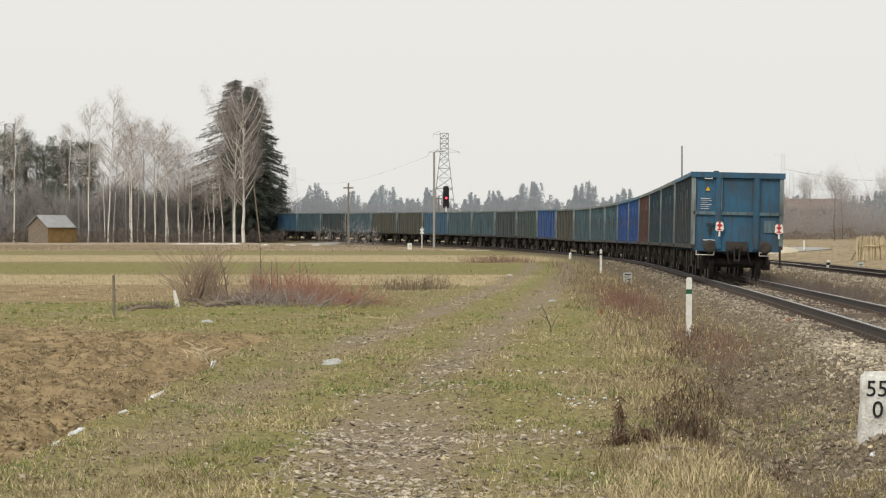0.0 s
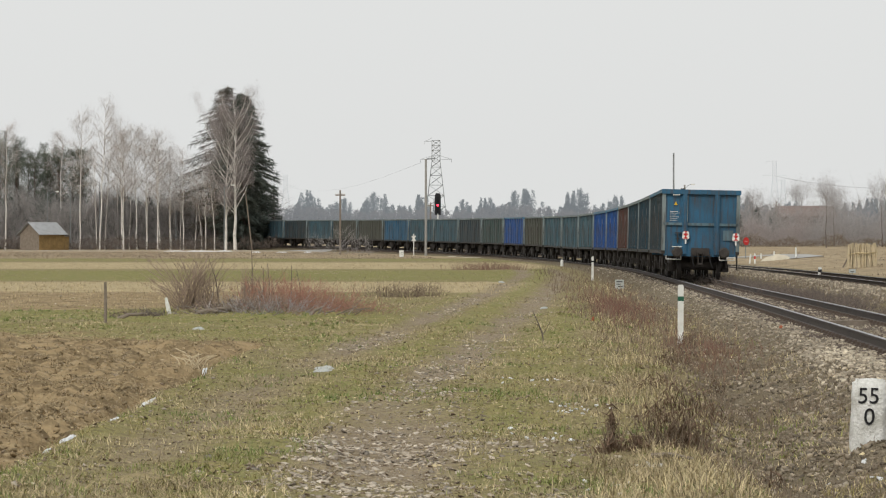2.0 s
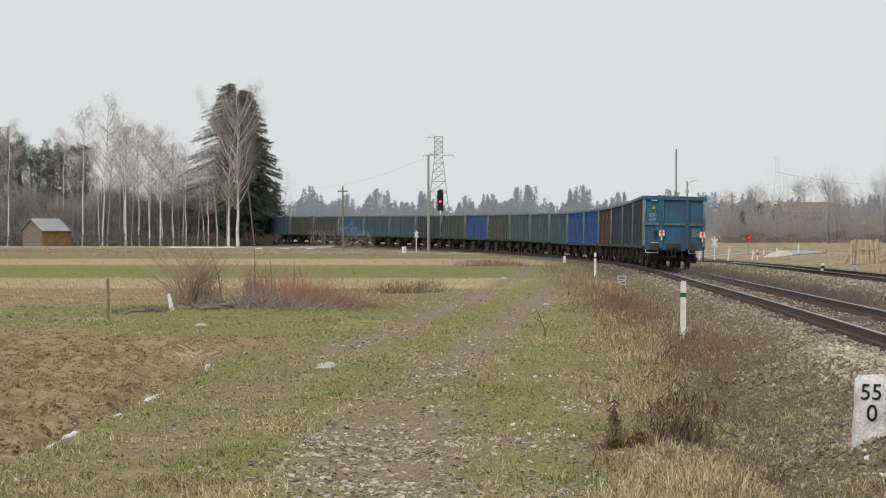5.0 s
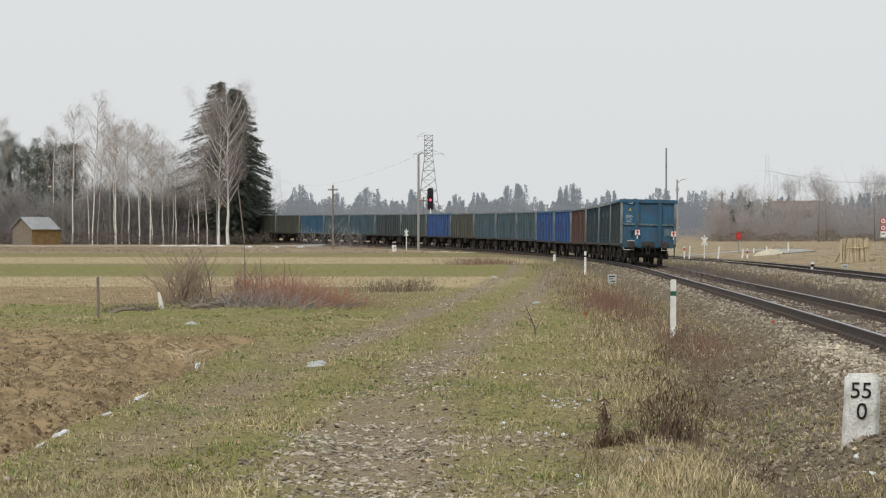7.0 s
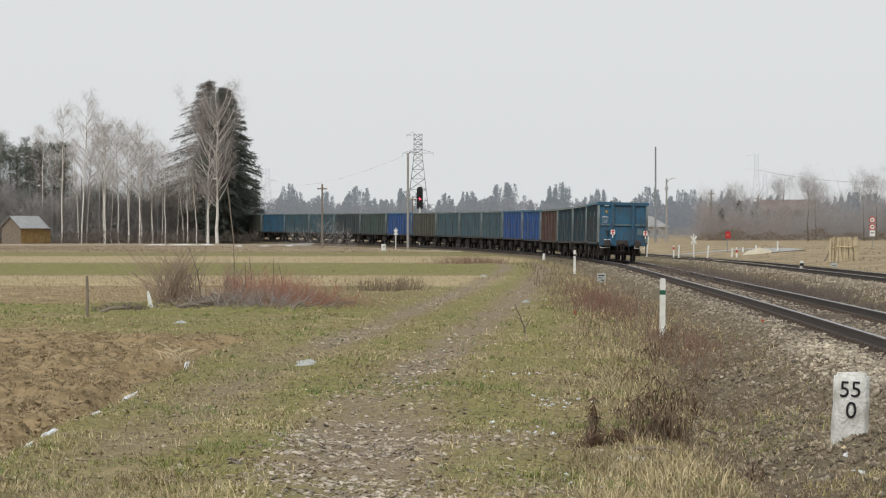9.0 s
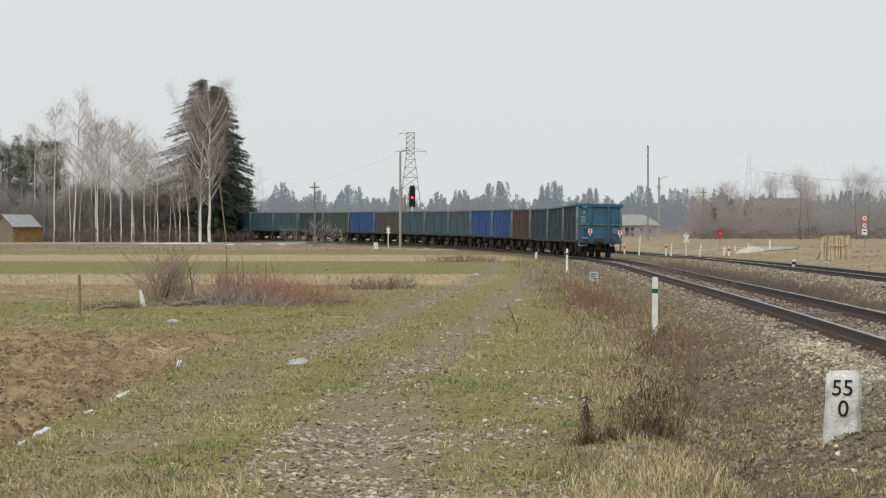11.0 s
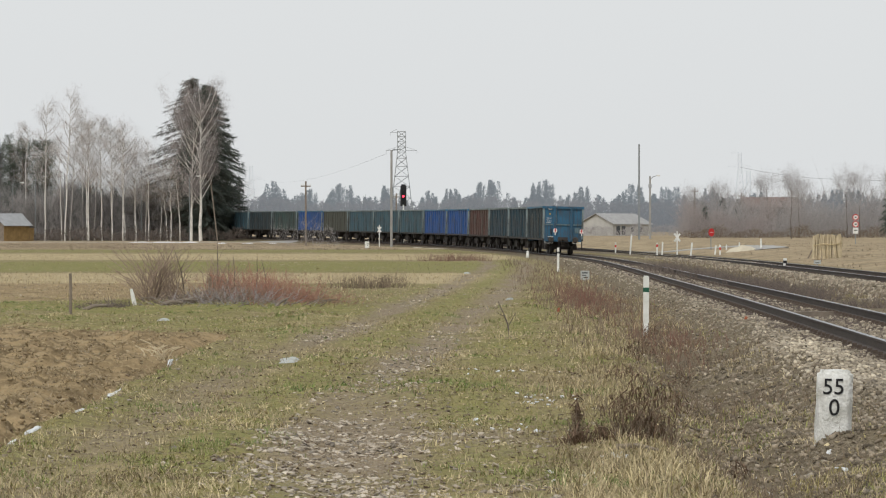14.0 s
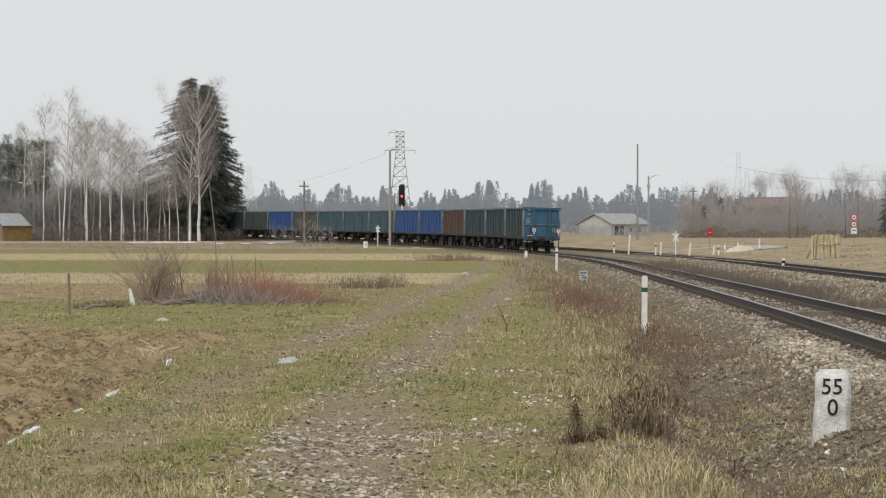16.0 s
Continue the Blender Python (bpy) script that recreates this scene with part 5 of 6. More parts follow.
def disc_sign(name, x, y, lift, discs, label, ring=True, plates=(), turn=0):
    p = thing(name, label, "road sign", pose(x, y, gz(x, y), 0, 0, turn))
    top = lift + 0.4
    part("post", Solid().tube((0, 0.04, -0.2), (0, 0.04, top), 0.035, n=8), M["steel"], p)
    for z, r in discs:
        d = part("disc", Solid().tube((0, 0, lift + z), (0, -0.02, lift + z), r, n=8 if not ring else 24), M["red"], p, "red sign face")
        if ring:
            part("inner_disc", Solid().tube((0, -0.02, lift + z), (0, -0.026, lift + z), r * 0.72, n=24), M["white"], d)
            part("figure", Solid().box(-r * 0.3, r * 0.3, -0.03, -0.027, lift + z - 0.06, lift + z + 0.06), M["black"], d)
        else:
            part("word_bar", Solid().box(-r * 0.5, r * 0.5, -0.025, -0.021, lift + z - 0.014, lift + z + 0.014), M["white"], d)
    for z, w, h in plates:
        pl = part("plate", Solid().box(-w / 2, w / 2, -0.02, 0.0, lift + z - h / 2, lift + z + h / 2), M["white"], p)
        part("writing_bar", Solid().box(-w * 0.3, w * 0.3, -0.024, -0.021, lift + z, lift + z + h * 0.16), M["black"], pl)
    return p


disc_sign("stop_sign", 20.9, 230, 1.35, ((0.0, 0.33),), "red octagonal stop sign at the level crossing", False, (), 40)
disc_sign("speed_sign", 35.0, 250, 2.3, ((0.0, 0.27), (-0.6, 0.27)), "two round red-rimmed signs over a white plate", True, ((-1.15, 0.45, 0.5),))


def pole_stack():
    s = thing("stake_stack", "upright stack of pale peeled wooden stakes", "wood stack", pose(22.3, 171, gz(22.3, 171)))
    for i in range(84):
        mid = (-0.62, -0.02, 0.55)[i % 3]
        u, v = rnd.uniform(-1, 1), rnd.uniform(-1, 1)
        x = mid * 1.1 + 0.24 * u
        top = mid * 0.92 + 0.30 * u + 0.10 * v + 0.05
        h = 1.3 - 0.12 * u * u + rnd.uniform(-0.16, 0.16)
        part("stake", Solid().tube((x, 0.3 * v, -0.05), (top, 0.16 * v, h), 0.055 + rnd.uniform(-0.012, 0.014), 0.046, 7), M["palewood"], s)
    part("binding", Solid().limb([(-0.85, -0.28, 0.75), (-0.3, -0.32, 0.85), (0.3, -0.3, 0.82), (0.8, -0.26, 0.9)], [0.03] * 4, 5), M["straw"], s)
    part("prop", Solid().tube((-1.15, -0.1, 0), (-0.6, 0, 1.0), 0.04, n=6), M["wood"], s)


pole_stack()


def heap(name, x, y, rx, ry, h, mat, label, category, seed, rough=0.1):
    """A low uneven heap or sheet lying on the ground."""
    b = Solid()
    rings, n = 6, 26
    pts = []
    for i in range(rings + 1):
        f = i / rings
        for k in range(n):
            a = 2 * math.pi * k / n
            wob = 1 + rough * 1.6 * noise.noise(Vector((math.cos(a) * 1.3, math.sin(a) * 1.3, seed * 3.1))) + rough * noise.noise(Vector((math.cos(a) * 4, math.sin(a) * 4, seed * 1.7)))
            px, py = math.cos(a) * rx * f * wob, math.sin(a) * ry * f * wob
            z = h * (1 - f ** 3) * (1 + 0.5 * noise.noise(Vector((px / rx * 3, py / ry * 3, seed))))
            pts.append((px, py, gz(x + px, y + py) + (z if i < rings else -0.02) - gz(x, y)))
    b.add(pts, [(i * n + k, i * n + (k + 1) % n, (i + 1) * n + (k + 1) % n, (i + 1) * n + k) for i in range(rings) for k in range(n)])
    return single(name, b, M[mat], label, category, pose(x, y, gz(x, y)), smooth=True)


M["soil"] = material("crumbly_soil", (0.28, 0.212, 0.122), 0.95, 0.45, 1.5, second=(0.37, 0.29, 0.172), fine=25, per_piece=0.7)
heap("sand_patch", -1.5, 272, 1.3, 3.5, 0.05, "sand", "pale sandy patch at the field crossing", "sand", 5, 0.4)
heap("sand_heap", 21.8, 216, 1.1, 0.9, 0.36, "sand", "low heap of pale sand beside the road", "sand heap", 3, 0.15)
for i, (x, y, rx, ry) in enumerate(((-3.53, 31.1, 0.07, 0.9), (-3.5, 28.0, 0.05, 0.35), (-4.7, 32.3, 0.09, 0.12), (-3.53, 25.1, 0.06, 0.35), (-3.55, 23.9, 0.06, 0.2), (-3.57, 38.6, 0.08, 0.5), (-4.1, 40.5, 0.07, 0.12),
                                (1.35, 23.2, 0.07, 0.06), (0.95, 21.6, 0.06, 0.06), (1.02, 21.4, 0.05, 0.06), (0.78, 21.9, 0.06, 0.05), (0.82, 26.0, 0.05, 0.1), (0.3, 27.5, 0.05, 0.1), (1.4, 36, 0.06, 0.1), (3.2, 24.4, 0.04, 0.05))):
    heap("snow_patch", x, y, rx * 0.55, ry, 0.024, "snow", "small leftover patch of icy snow on the grass", "snow", 20 + i, 0.75)
for i, (x, y, rx, ry) in enumerate(((-33.5, 352, 2.2, 1.0), (-36.5, 353, 1.4, 0.8), (-30.5, 352, 1.0, 0.6), (-25, 330, 0.5, 0.5), (-22, 328, 0.6, 0.5), (-19, 326, 0.5, 0.4))):
    heap("snow_patch", x, y, rx, ry, 0.1, "snow", "strip of old snow along the far road", "snow", 60 + i, 0.3)
for x, y, sx, sy, count in ((1.05, 30.2, 0.16, 0.35, 26), (0.98, 21.5, 0.12, 0.25, 12), (1.35, 23.2, 0.12, 0.2, 8), (0.35, 26.6, 0.25, 0.5, 12), (3.0, 24.0, 0.3, 0.6, 8), (0.75, 35.5, 0.3, 0.8, 12)):
    stuff("snow_flecks", stones("snow_flecks", rnd.normal(x, sx, count), rnd.normal(y, sy, count), rnd.uniform(0.02, 0.055, count), 0.4, M["snow"], 0.0), "crumbs of icy snow left in the grass", "snow")
heap("plastic_sheet", -2.05, 38.9, 0.14, 0.3, 0.03, "sheet", "crumpled dirty white plastic sheet on the lane", "litter", 90, 0.5)
heap("plastic_sheet", -5.45, 57.0, 0.12, 0.2, 0.05, "sheet", "crumpled dirty white plastic on the grass", "litter", 91, 0.5)
heap("plastic_sheet", 1.62, 73, 0.08, 0.14, 0.05, "sheet", "pale scrap of plastic by the lane", "litter", 92, 0.5)
heap("plastic_sheet", 0.9, 118, 0.11, 0.15, 0.06, "sheet", "pale scrap of plastic by the lane", "litter", 93, 0.5)
heap("orange_rag", 2.5, 64.3, 0.035, 0.04, 0.09, "orange", "orange rag caught in dry weeds", "litter", 94, 0.4)
heap("orange_rag", 5.5, 53.5, 0.04, 0.06, 0.05, "orange", "orange plastic scrap beside the rail", "litter", 95, 0.4)


def strip_road(name, pts, wide, mat, label, lift=0.03):
    b = Solid()
    rows = []
    for i, (x, y) in enumerate(pts):
        j, k = max(i - 1, 0), min(i + 1, len(pts) - 1)
        d = Vector((pts[k][0] - pts[j][0], pts[k][1] - pts[j][1])).normalized()
        for s in (-1, 1):
            px, py = x + d.y * s * wide / 2, y - d.x * s * wide / 2
            rows += [(px, py, gz(px, py) + lift), (px, py, gz(px, py) - 0.15)]
    q = []
    for i in range(len(pts) - 1):
        a, c = i * 4, i * 4 + 4
        q += [(a, a + 2, c + 2, c), (a + 1, a, c, c + 1), (a + 2, a + 3, c + 3, c + 2)]
    return single(name, b.add(rows, q), M[mat], label, "road", kind="structure")


strip_road("road", [(16.5 + i * 0.9, 238 - 0.6 * i) for i in range(8)] + [(24.4, 230), (24.2, 222), (23.9, 214)], 2.4, "asphalt", "pale worn asphalt road from the crossing", 0.05)
strip_road("road", [(-90 + i * 6, 362 - 0.4 * i) for i in range(13)], 3.0, "asphalt", "narrow pale road before the wood", 0.05)


# ---- things on the near ground ----
single("fence_stake", Solid().limb([(0, 0, -0.2), (0.01, 0, 0.4), (0, 0, 0.84)], [0.035, 0.032, 0.028], 7), M["wood"], "single grey wooden stake in the field", "stake", pose(-7.65, 60, gz(-7.65, 60)))
single("broken_post", Solid().limb([(0, 0, -0.1), (-0.06, 0, 0.18), (-0.1, 0, 0.36)], [0.055, 0.05, 0.03], 6), M["white"], "pale broken post leaning by the brush", "post", pose(-6.98, 66.3, gz(-6.98, 66.3)))
dead = thing("dead_sapling", "thin dark dead sapling beside the lane", "sapling", pose(0.98, 47, gz(0.98, 47)))
part("stem", Solid().limb([(0.08, 0, -0.1), (0.03, 0, 0.25), (-0.12, 0, 0.6)], [0.014, 0.012, 0.005], 5), M["darkbark"], dead)
part("branch", Solid().limb([(0.04, 0, 0.2), (0.16, 0, 0.42)], [0.008, 0.004], 4).limb([(0.0, 0, 0.35), (-0.14, 0.05, 0.42)], [0.007, 0.003], 4), M["darkbark"], dead)
for x, y, h, ln in ((-5.35, 69, 1.35, 0.0), (-6.0, 68, 1.2, -0.3), (-5.1, 69, 0.75, 0.03), (-4.95, 69.2, 0.85, -0.04), (-4.43, 69, 0.85, 0.02), (-4.2, 69.3, 0.8, -0.12)):
    sp = thing("dead_sapling", "thin bare sapling in the brush", "sapling", pose(x, y, gz(x, y)))
    part("stem", Solid().limb([(0, 0, -0.1), (0.02 + ln * 0.4, 0, h * 0.5), (ln, 0, h)], [0.016, 0.012, 0.004], 5), M["darkbark"], sp)
    part("branch", Solid().limb([(ln * 0.4, 0, h * 0.5), (ln * 0.4 + 0.15, 0, h * 0.75)], [0.007, 0.003], 4), M["darkbark"], sp)

pile = thing("stalk_pile", "small pile of bleached broken stalks on ploughed soil", "stalks", pose(-4.0, 40.6, gz(-4.0, 40.6)))
for i in range(22):
    x, y, a = rnd.uniform(-0.22, 0.2), rnd.uniform(-0.2, 0.2), rnd.uniform(-1.2, 1.2)
    l = rnd.uniform(0.2, 0.42)
    up = l * rnd.uniform(0.15, 0.8)
    part("stalk", Solid().limb([(x, y, -0.03), (x + 0.5 * l * math.sin(a), y + 0.1 * l, up * 0.75), (x + l * math.sin(a), y + 0.15 * l, up)], [0.009, 0.008, 0.005], 5), M["palewood"], pile)
def willow(x, y, height, stems, seed, reach, label):
    """Long whippy stems fanning from a stool, each bent outward and forked."""
    g = np.random.default_rng(seed)
    ob = thing("willow_shrub", label, "shrub", pose(x, y, gz(x, y)))
    whips, twig_a, twig_b = Solid(), [], []
    for i in range(stems):
        root = Vector((g.normal(0, 0.16), g.normal(0, 0.2), -0.05))
        lean, turn = abs(g.normal(0, 0.38)), g.normal(math.pi, 0.5) if g.uniform() < 0.55 else g.normal(0, 0.6)
        ln = height * g.uniform(0.45, 1.1)
        d = Vector((math.cos(turn) * math.sin(lean) * reach, 0.5 * math.sin(turn) * math.sin(lean), math.cos(lean)))
        mid = root + d * ln * 0.5 + Vector((g.normal(0, 0.07), g.normal(0, 0.07), 0.04))
        tip = root + d * ln + Vector((math.cos(turn) * 0.14 * ln, 0, -0.05 * ln + g.normal(0, 0.05)))
        whips.limb([root, mid, tip], [0.011, 0.008, 0.003], 4)
        for k in range(4):
            f = g.uniform(0.3, 0.95)
            q = mid.lerp(tip, 2 * f - 1) if f > 0.5 else root.lerp(mid, 2 * f)
            e = q + (d + Vector(g.normal(0, 0.4, 3))).normalized() * ln * g.uniform(0.12, 0.3)
            twig_a.append(tuple(q)), twig_b.append(tuple(e))
    tagged(part("stem_mass", whips, M["twig"], ob), kind="stuff")
    tw = new("twig_mass", slivers("twig_mass", np.array(twig_a), np.array(twig_b), np.full(len(twig_a), 0.005), M["twig"]))
    tw.parent = ob
    tagged(tw, kind="stuff")
    return ob


willow(-6.75, 68.0, 1.5, 85, 1, 1.3, "tall bare grey-brown willow stems on a mound")
willow(-6.35, 68.2, 1.35, 48, 17, 1.2, "tall bare grey-brown willow stems on a mound")
willow(-5.2, 68.6, 0.9, 60, 18, 1.2, "low bare willow regrowth among cut branches")
shrub("red_shrub", -4.5, 68, 0.8, 1.7, 200, 3, "redtwig", "low bare shrub of reddish stems", 0.55, thick=0.008, twigs=3)
shrub("red_shrub", -3.75, 67.5, 0.72, 1.5, 220, 4, "redtwig", "low bare shrub of reddish stems", 0.45, thick=0.008, twigs=3)
shrub("red_shrub", -3.0, 67, 0.45, 1.5, 200, 5, "redtwig", "low bare shrub of reddish stems", 0.3, thick=0.007, twigs=3)
shrub("brush_pile", -5.0, 66.6, 0.5, 2.4, 520, 15, "twig", "low tangle of cut grey branches", 0.3, thick=0.008)
shrub("brush_pile", -3.7, 66.2, 0.42, 2.4, 320, 16, "redtwig", "low tangle of reddish cut stems", 0.3, thick=0.007)
shrub("brush_pile", -4.6, 65.6, 0.55, 2.6, 200, 21, "greybrush", "tangle of pale cut branches before the shrubs", 0.2, thick=0.011)
shrub("brush_pile", -5.4, 66.0, 0.5, 2.0, 220, 22, "darkbrush", "tangle of dark cut branches before the shrubs", 0.22, thick=0.012)
shrub("brush_pile", -7.5, 65.2, 0.3, 1.1, 190, 19, "darkbrush", "low heap of dark twigs beside the mound", 0.22, thick=0.011)
shrub("brush_pile", -2.2, 66.5, 0.22, 1.8, 180, 20, "twig", "scattered pale twigs at the mound's edge", 0.15, thick=0.007)
for x, y, ln, turn, tilt in ((-5.9, 65.2, 0.9, 14, -10), (-6.0, 64.8, 0.45, 4, 0), (-3.6, 64.6, 0.5, 60, -25), (-7.6, 63.8, 0.6, 25, -8)):
    single("cut_log", Solid().limb([(-ln / 2, 0, 0.03), (0, 0.04, 0.09), (ln / 2, 0, 0.06)], [0.045, 0.04, 0.028], 7), M["wood"], "short cut log lying on the mound", "log", pose(x, y, gz(x, y), 0, tilt, turn), "cut logs")
for i, (x, y, h) in enumerate(((9.67, 79, 0.5), (9.35, 88, 0.5), (9.5, 103, 0.5), (9.9, 70, 0.4), (9.3, 118, 0.5), (10.0, 84, 0.5), (10.1, 95, 0.45), (9.9, 111, 0.5), (9.5, 127, 0.5), (10.3, 137, 0.5))):
    shrub("brush_clump", x, y, h, 2.0, 300, 60 + i, "darkbrush", "dark brown brush in the ditch between the lines", up=0.7, thick=0.009, twigs=3)
shrub("brush_clump", -2.6, 88, 0.55, 1.5, 130, 6, "weed", "low brown weed clump at the field edge", thick=0.010)
shrub("brush_clump", -1.7, 89, 0.55, 1.3, 110, 7, "weed", "low brown weed clump at the field edge", thick=0.010)
shrub("brush_clump", 0.0, 165, 0.6, 2.8, 220, 8, "russet", "low reddish-brown brush beside the lane", thick=0.014)
shrub("brush_clump", 1.6, 168, 0.5, 2.4, 160, 9, "russet", "low reddish-brown brush beside the lane", thick=0.014)
# cut branches lying on the mound
for i in range(34):
    a = rnd.uniform(-0.9, 0.9)
    x, y = rnd.uniform(-6.8, -2.4), rnd.uniform(63.5, 67.5)
    ln = rnd.uniform(0.3, 0.8)
    single("fallen_branch", Solid().limb([(-ln / 2, 0, 0.02), (0, 0.03, rnd.uniform(0.05, 0.14)), (ln / 2, 0, rnd.uniform(0.02, 0.2))], [0.013, 0.011, 0.005], 5), M["wood" if i % 3 else "twig"],
           "grey fallen branch lying on the mound", "branch", pose(x, y, gz(x, y), 0, rnd.uniform(-14, 14), math.degrees(a) * 2), "cut branches")


for x, y, ln, turn in ((1.98, 26.6, 0.22, 20), (1.55, 23.6, 0.34, -8)):
    single("fallen_branch", Solid().limb([(-ln / 2, 0, 0.03), (0, 0.02, 0.05), (ln / 2, 0, 0.03)], [0.022, 0.02, 0.012], 6), M["wood"], "grey fallen branch in the verge grass", "branch", pose(x, y, gz(x, y), 0, 4, turn), "cut branches")


def dead_weed(x, y, height, wide, count, seed, label="clump of withered dark brown weeds"):
    """Withered leafy stalks: stems with curled hanging leaves."""
    g = np.random.default_rng(seed)
    w = shrub("dead_weed", x, y, height, wide, count, seed, "weed", label, thick=0.005)
    tagged(w, category="weed")
    n = count * 4
    px, py = g.normal(0, wide * 0.25, n), g.normal(0, wide * 0.2, n)
    hz = height * g.uniform(0.05, 0.95, n) * np.exp(-((px / wide) ** 2) * 2)
    taper = 1 - (0.8 if wide < 0.2 else 0.25) * hz / height
    a = np.stack([px * taper, py * taper, hz], 1)
    b = a + unit(np.stack([g.normal(0, 0.35, n), g.normal(0, 0.35, n), g.normal(-0.7, 0.5, n)], 1)) * g.uniform(0.05, 0.15, (n, 1))
    lv = new("foliage", slivers("foliage", a, b, g.uniform(0.004, 0.009, n), M["russet"]))
    lv.parent = w
    tagged(lv, kind="stuff")
    return w


for i, (x, y, h, w, c) in enumerate(((1.12, 24.8, 0.44, 0.09, 30), (1.10, 24.7, 0.14, 0.3, 26), (1.30, 24.75, 0.15, 0.34, 26), (1.52, 25.0, 0.42, 0.4, 26), (1.64, 24.9, 0.58, 0.42, 30), (1.84, 25.1, 0.62, 0.42, 26), (1.75, 24.8, 0.3, 0.5, 24), (1.66, 25.2, 0.8, 0.12, 5), (1.95, 26.0, 0.6, 0.2, 5), (2.35, 23.6, 0.2, 0.3, 10),
                                     (1.75, 28.5, 0.22, 0.5, 14), (2.35, 30, 0.24, 0.4, 14), (2.05, 34, 0.22, 0.5, 14), (2.9, 36, 0.3, 0.3, 10), (3.55, 50.6, 0.3, 0.5, 24), (2.55, 40, 0.25, 0.6, 16), (3.0, 45, 0.25, 0.6, 18))):
    dead_weed(x, y, h, w, c, 200 + i)
for i, (x, y, h, w, c) in enumerate(((-3.72, 39.0, 0.28, 0.26, 26), (-2.06, 20.6, 0.14, 0.24, 26), (-0.62, 41.5, 0.1, 0.4, 16), (1.0, 46.4, 0.22, 0.8, 60), (1.3, 22.4, 0.22, 0.4, 30))):
    clump = shrub("dry_tussock", x, y, h, w, c, 400 + i, "straw", "pale withered tussock of broken stalks", 0.6, thick=0.007)
    tagged(clump, category="grass")


# ---- grass, weeds, stones and clods ----
def scatter(count, d0, d1, half, keep, tuft=0):
    """Random places on the near ground, thinning with distance, where keep() says so."""
    u = rnd.uniform(0, 1, count)
    y = d0 * (d1 / d0) ** u
    x = rnd.uniform(-1, 1, count) * (half * y + 0.3)
    if tuft:
        k = rnd.integers(0, count // tuft, count)
        x, y = x[k] + rnd.normal(0, 0.035, count), y[k] + rnd.normal(0, 0.035, count)
    k = keep(x, y) > rnd.uniform(0, 1, count)
    return x[k], y[k]


def patchy(x, y, f, seed):
    return np.clip(0.5 + 0.55 * vnoise(x, y * 0.6, 1.6 / f, seed) + 0.35 * vnoise(x, y * 0.7, 0.6 / f, seed + 9), 0, 1)


def zones(x, y):
    lx = x - lane_x(y)
    r = lateral(x, y)
    plough = plough_here(x, y)
    lrut, rrut = np.exp(-((lx + RUT) / 0.4) ** 2), np.exp(-((lx - RUT) / 0.4) ** 2)
    bare = np.maximum.reduce([np.exp(-((lx - RUT) / 0.7) ** 4) * (1 - smooth(27, 37, y + 4 * vnoise(x, y, 1.8, 31))), 0.5 * lrut * (1 - smooth(38, 44, y)),
                              0.8 * smooth(30, 40, y) * np.maximum(lrut * smooth(39, 43, y), rrut), 0.75 * np.exp(-((lx - 2.0) / 0.7) ** 2 - ((y - 25.2) / 1.5) ** 2), 0.45 * np.exp(-((lx - 2.3) / 0.5) ** 2 - ((y - 20.5) / 2.2) ** 2)])
    return lx, r, plough, bare


def green_here(x, y):
    lx, r, plough, bare = zones(x, y)
    return (1 - plough) * (1 - 0.93 * bare) * (1 - smooth(-3.6, -2.9, r)) * np.clip(patchy(x, y, 1.5, 1.0) * 2.4 - 0.7, 0.05, 1) * (1 - 0.9 * smooth(-0.6, 0.1, x - bank_x(y)) * (1 - smooth(60, 80, y)))


def dry_here(x, y):
    lx, r, plough, bare = zones(x, y)
    return (1 - 0.9 * plough) * (1 - 0.9 * bare) * (1 - 0.95 * smooth(-3.0, -2.1, r)) * (1 - 0.85 * smooth(0.0, 0.3, x - bank_x(y)) * (1 - smooth(44, 54, y))) * (0.3 + 0.7 * patchy(x, y, 1.7, 2.0)) * (1 - 0.65 * np.clip(patchy(x, y, 1.5, 1.0) * 2.4 - 0.7, 0, 1))


x, y = scatter(330000, 16, 75, 0.19, green_here, 9)
stuff("green_grass", blades("green_grass", x, y, rnd.uniform(0.02, 0.075, len(x)), 0.004 + 0.00012 * y, rnd.uniform(0.55, 0.98, len(x)), M["grass"]), "short patchy wintry green grass", "grass")
x, y = scatter(260000, 16, 90, 0.19, dry_here, 6)
stuff("dry_grass", blades("dry_grass", x, y, rnd.uniform(0.02, 0.10, len(x)), 0.005 + 0.00012 * y, rnd.uniform(0.45, 0.985, len(x)), M["straw"]), "short matted straw-coloured grass", "grass")


# pale matted patches and rank green clumps in the sward
def mat_here(x, y):
    lx, r, plough, bare = zones(x, y)
    return (1 - plough) * (1 - bare) * (1 - smooth(-4.0, -3.4, r)) * np.clip(patchy(x, y, 1.0, 41.0) * 3.2 - 1.9, 0, 1)


def rank_here(x, y):
    lx, r, plough, bare = zones(x, y)
    return (1 - plough) * (1 - bare) * (1 - smooth(-4.0, -3.4, r)) * np.clip(patchy(x, y, 1.2, 47.0) * 3.2 - 1.9, 0, 1)


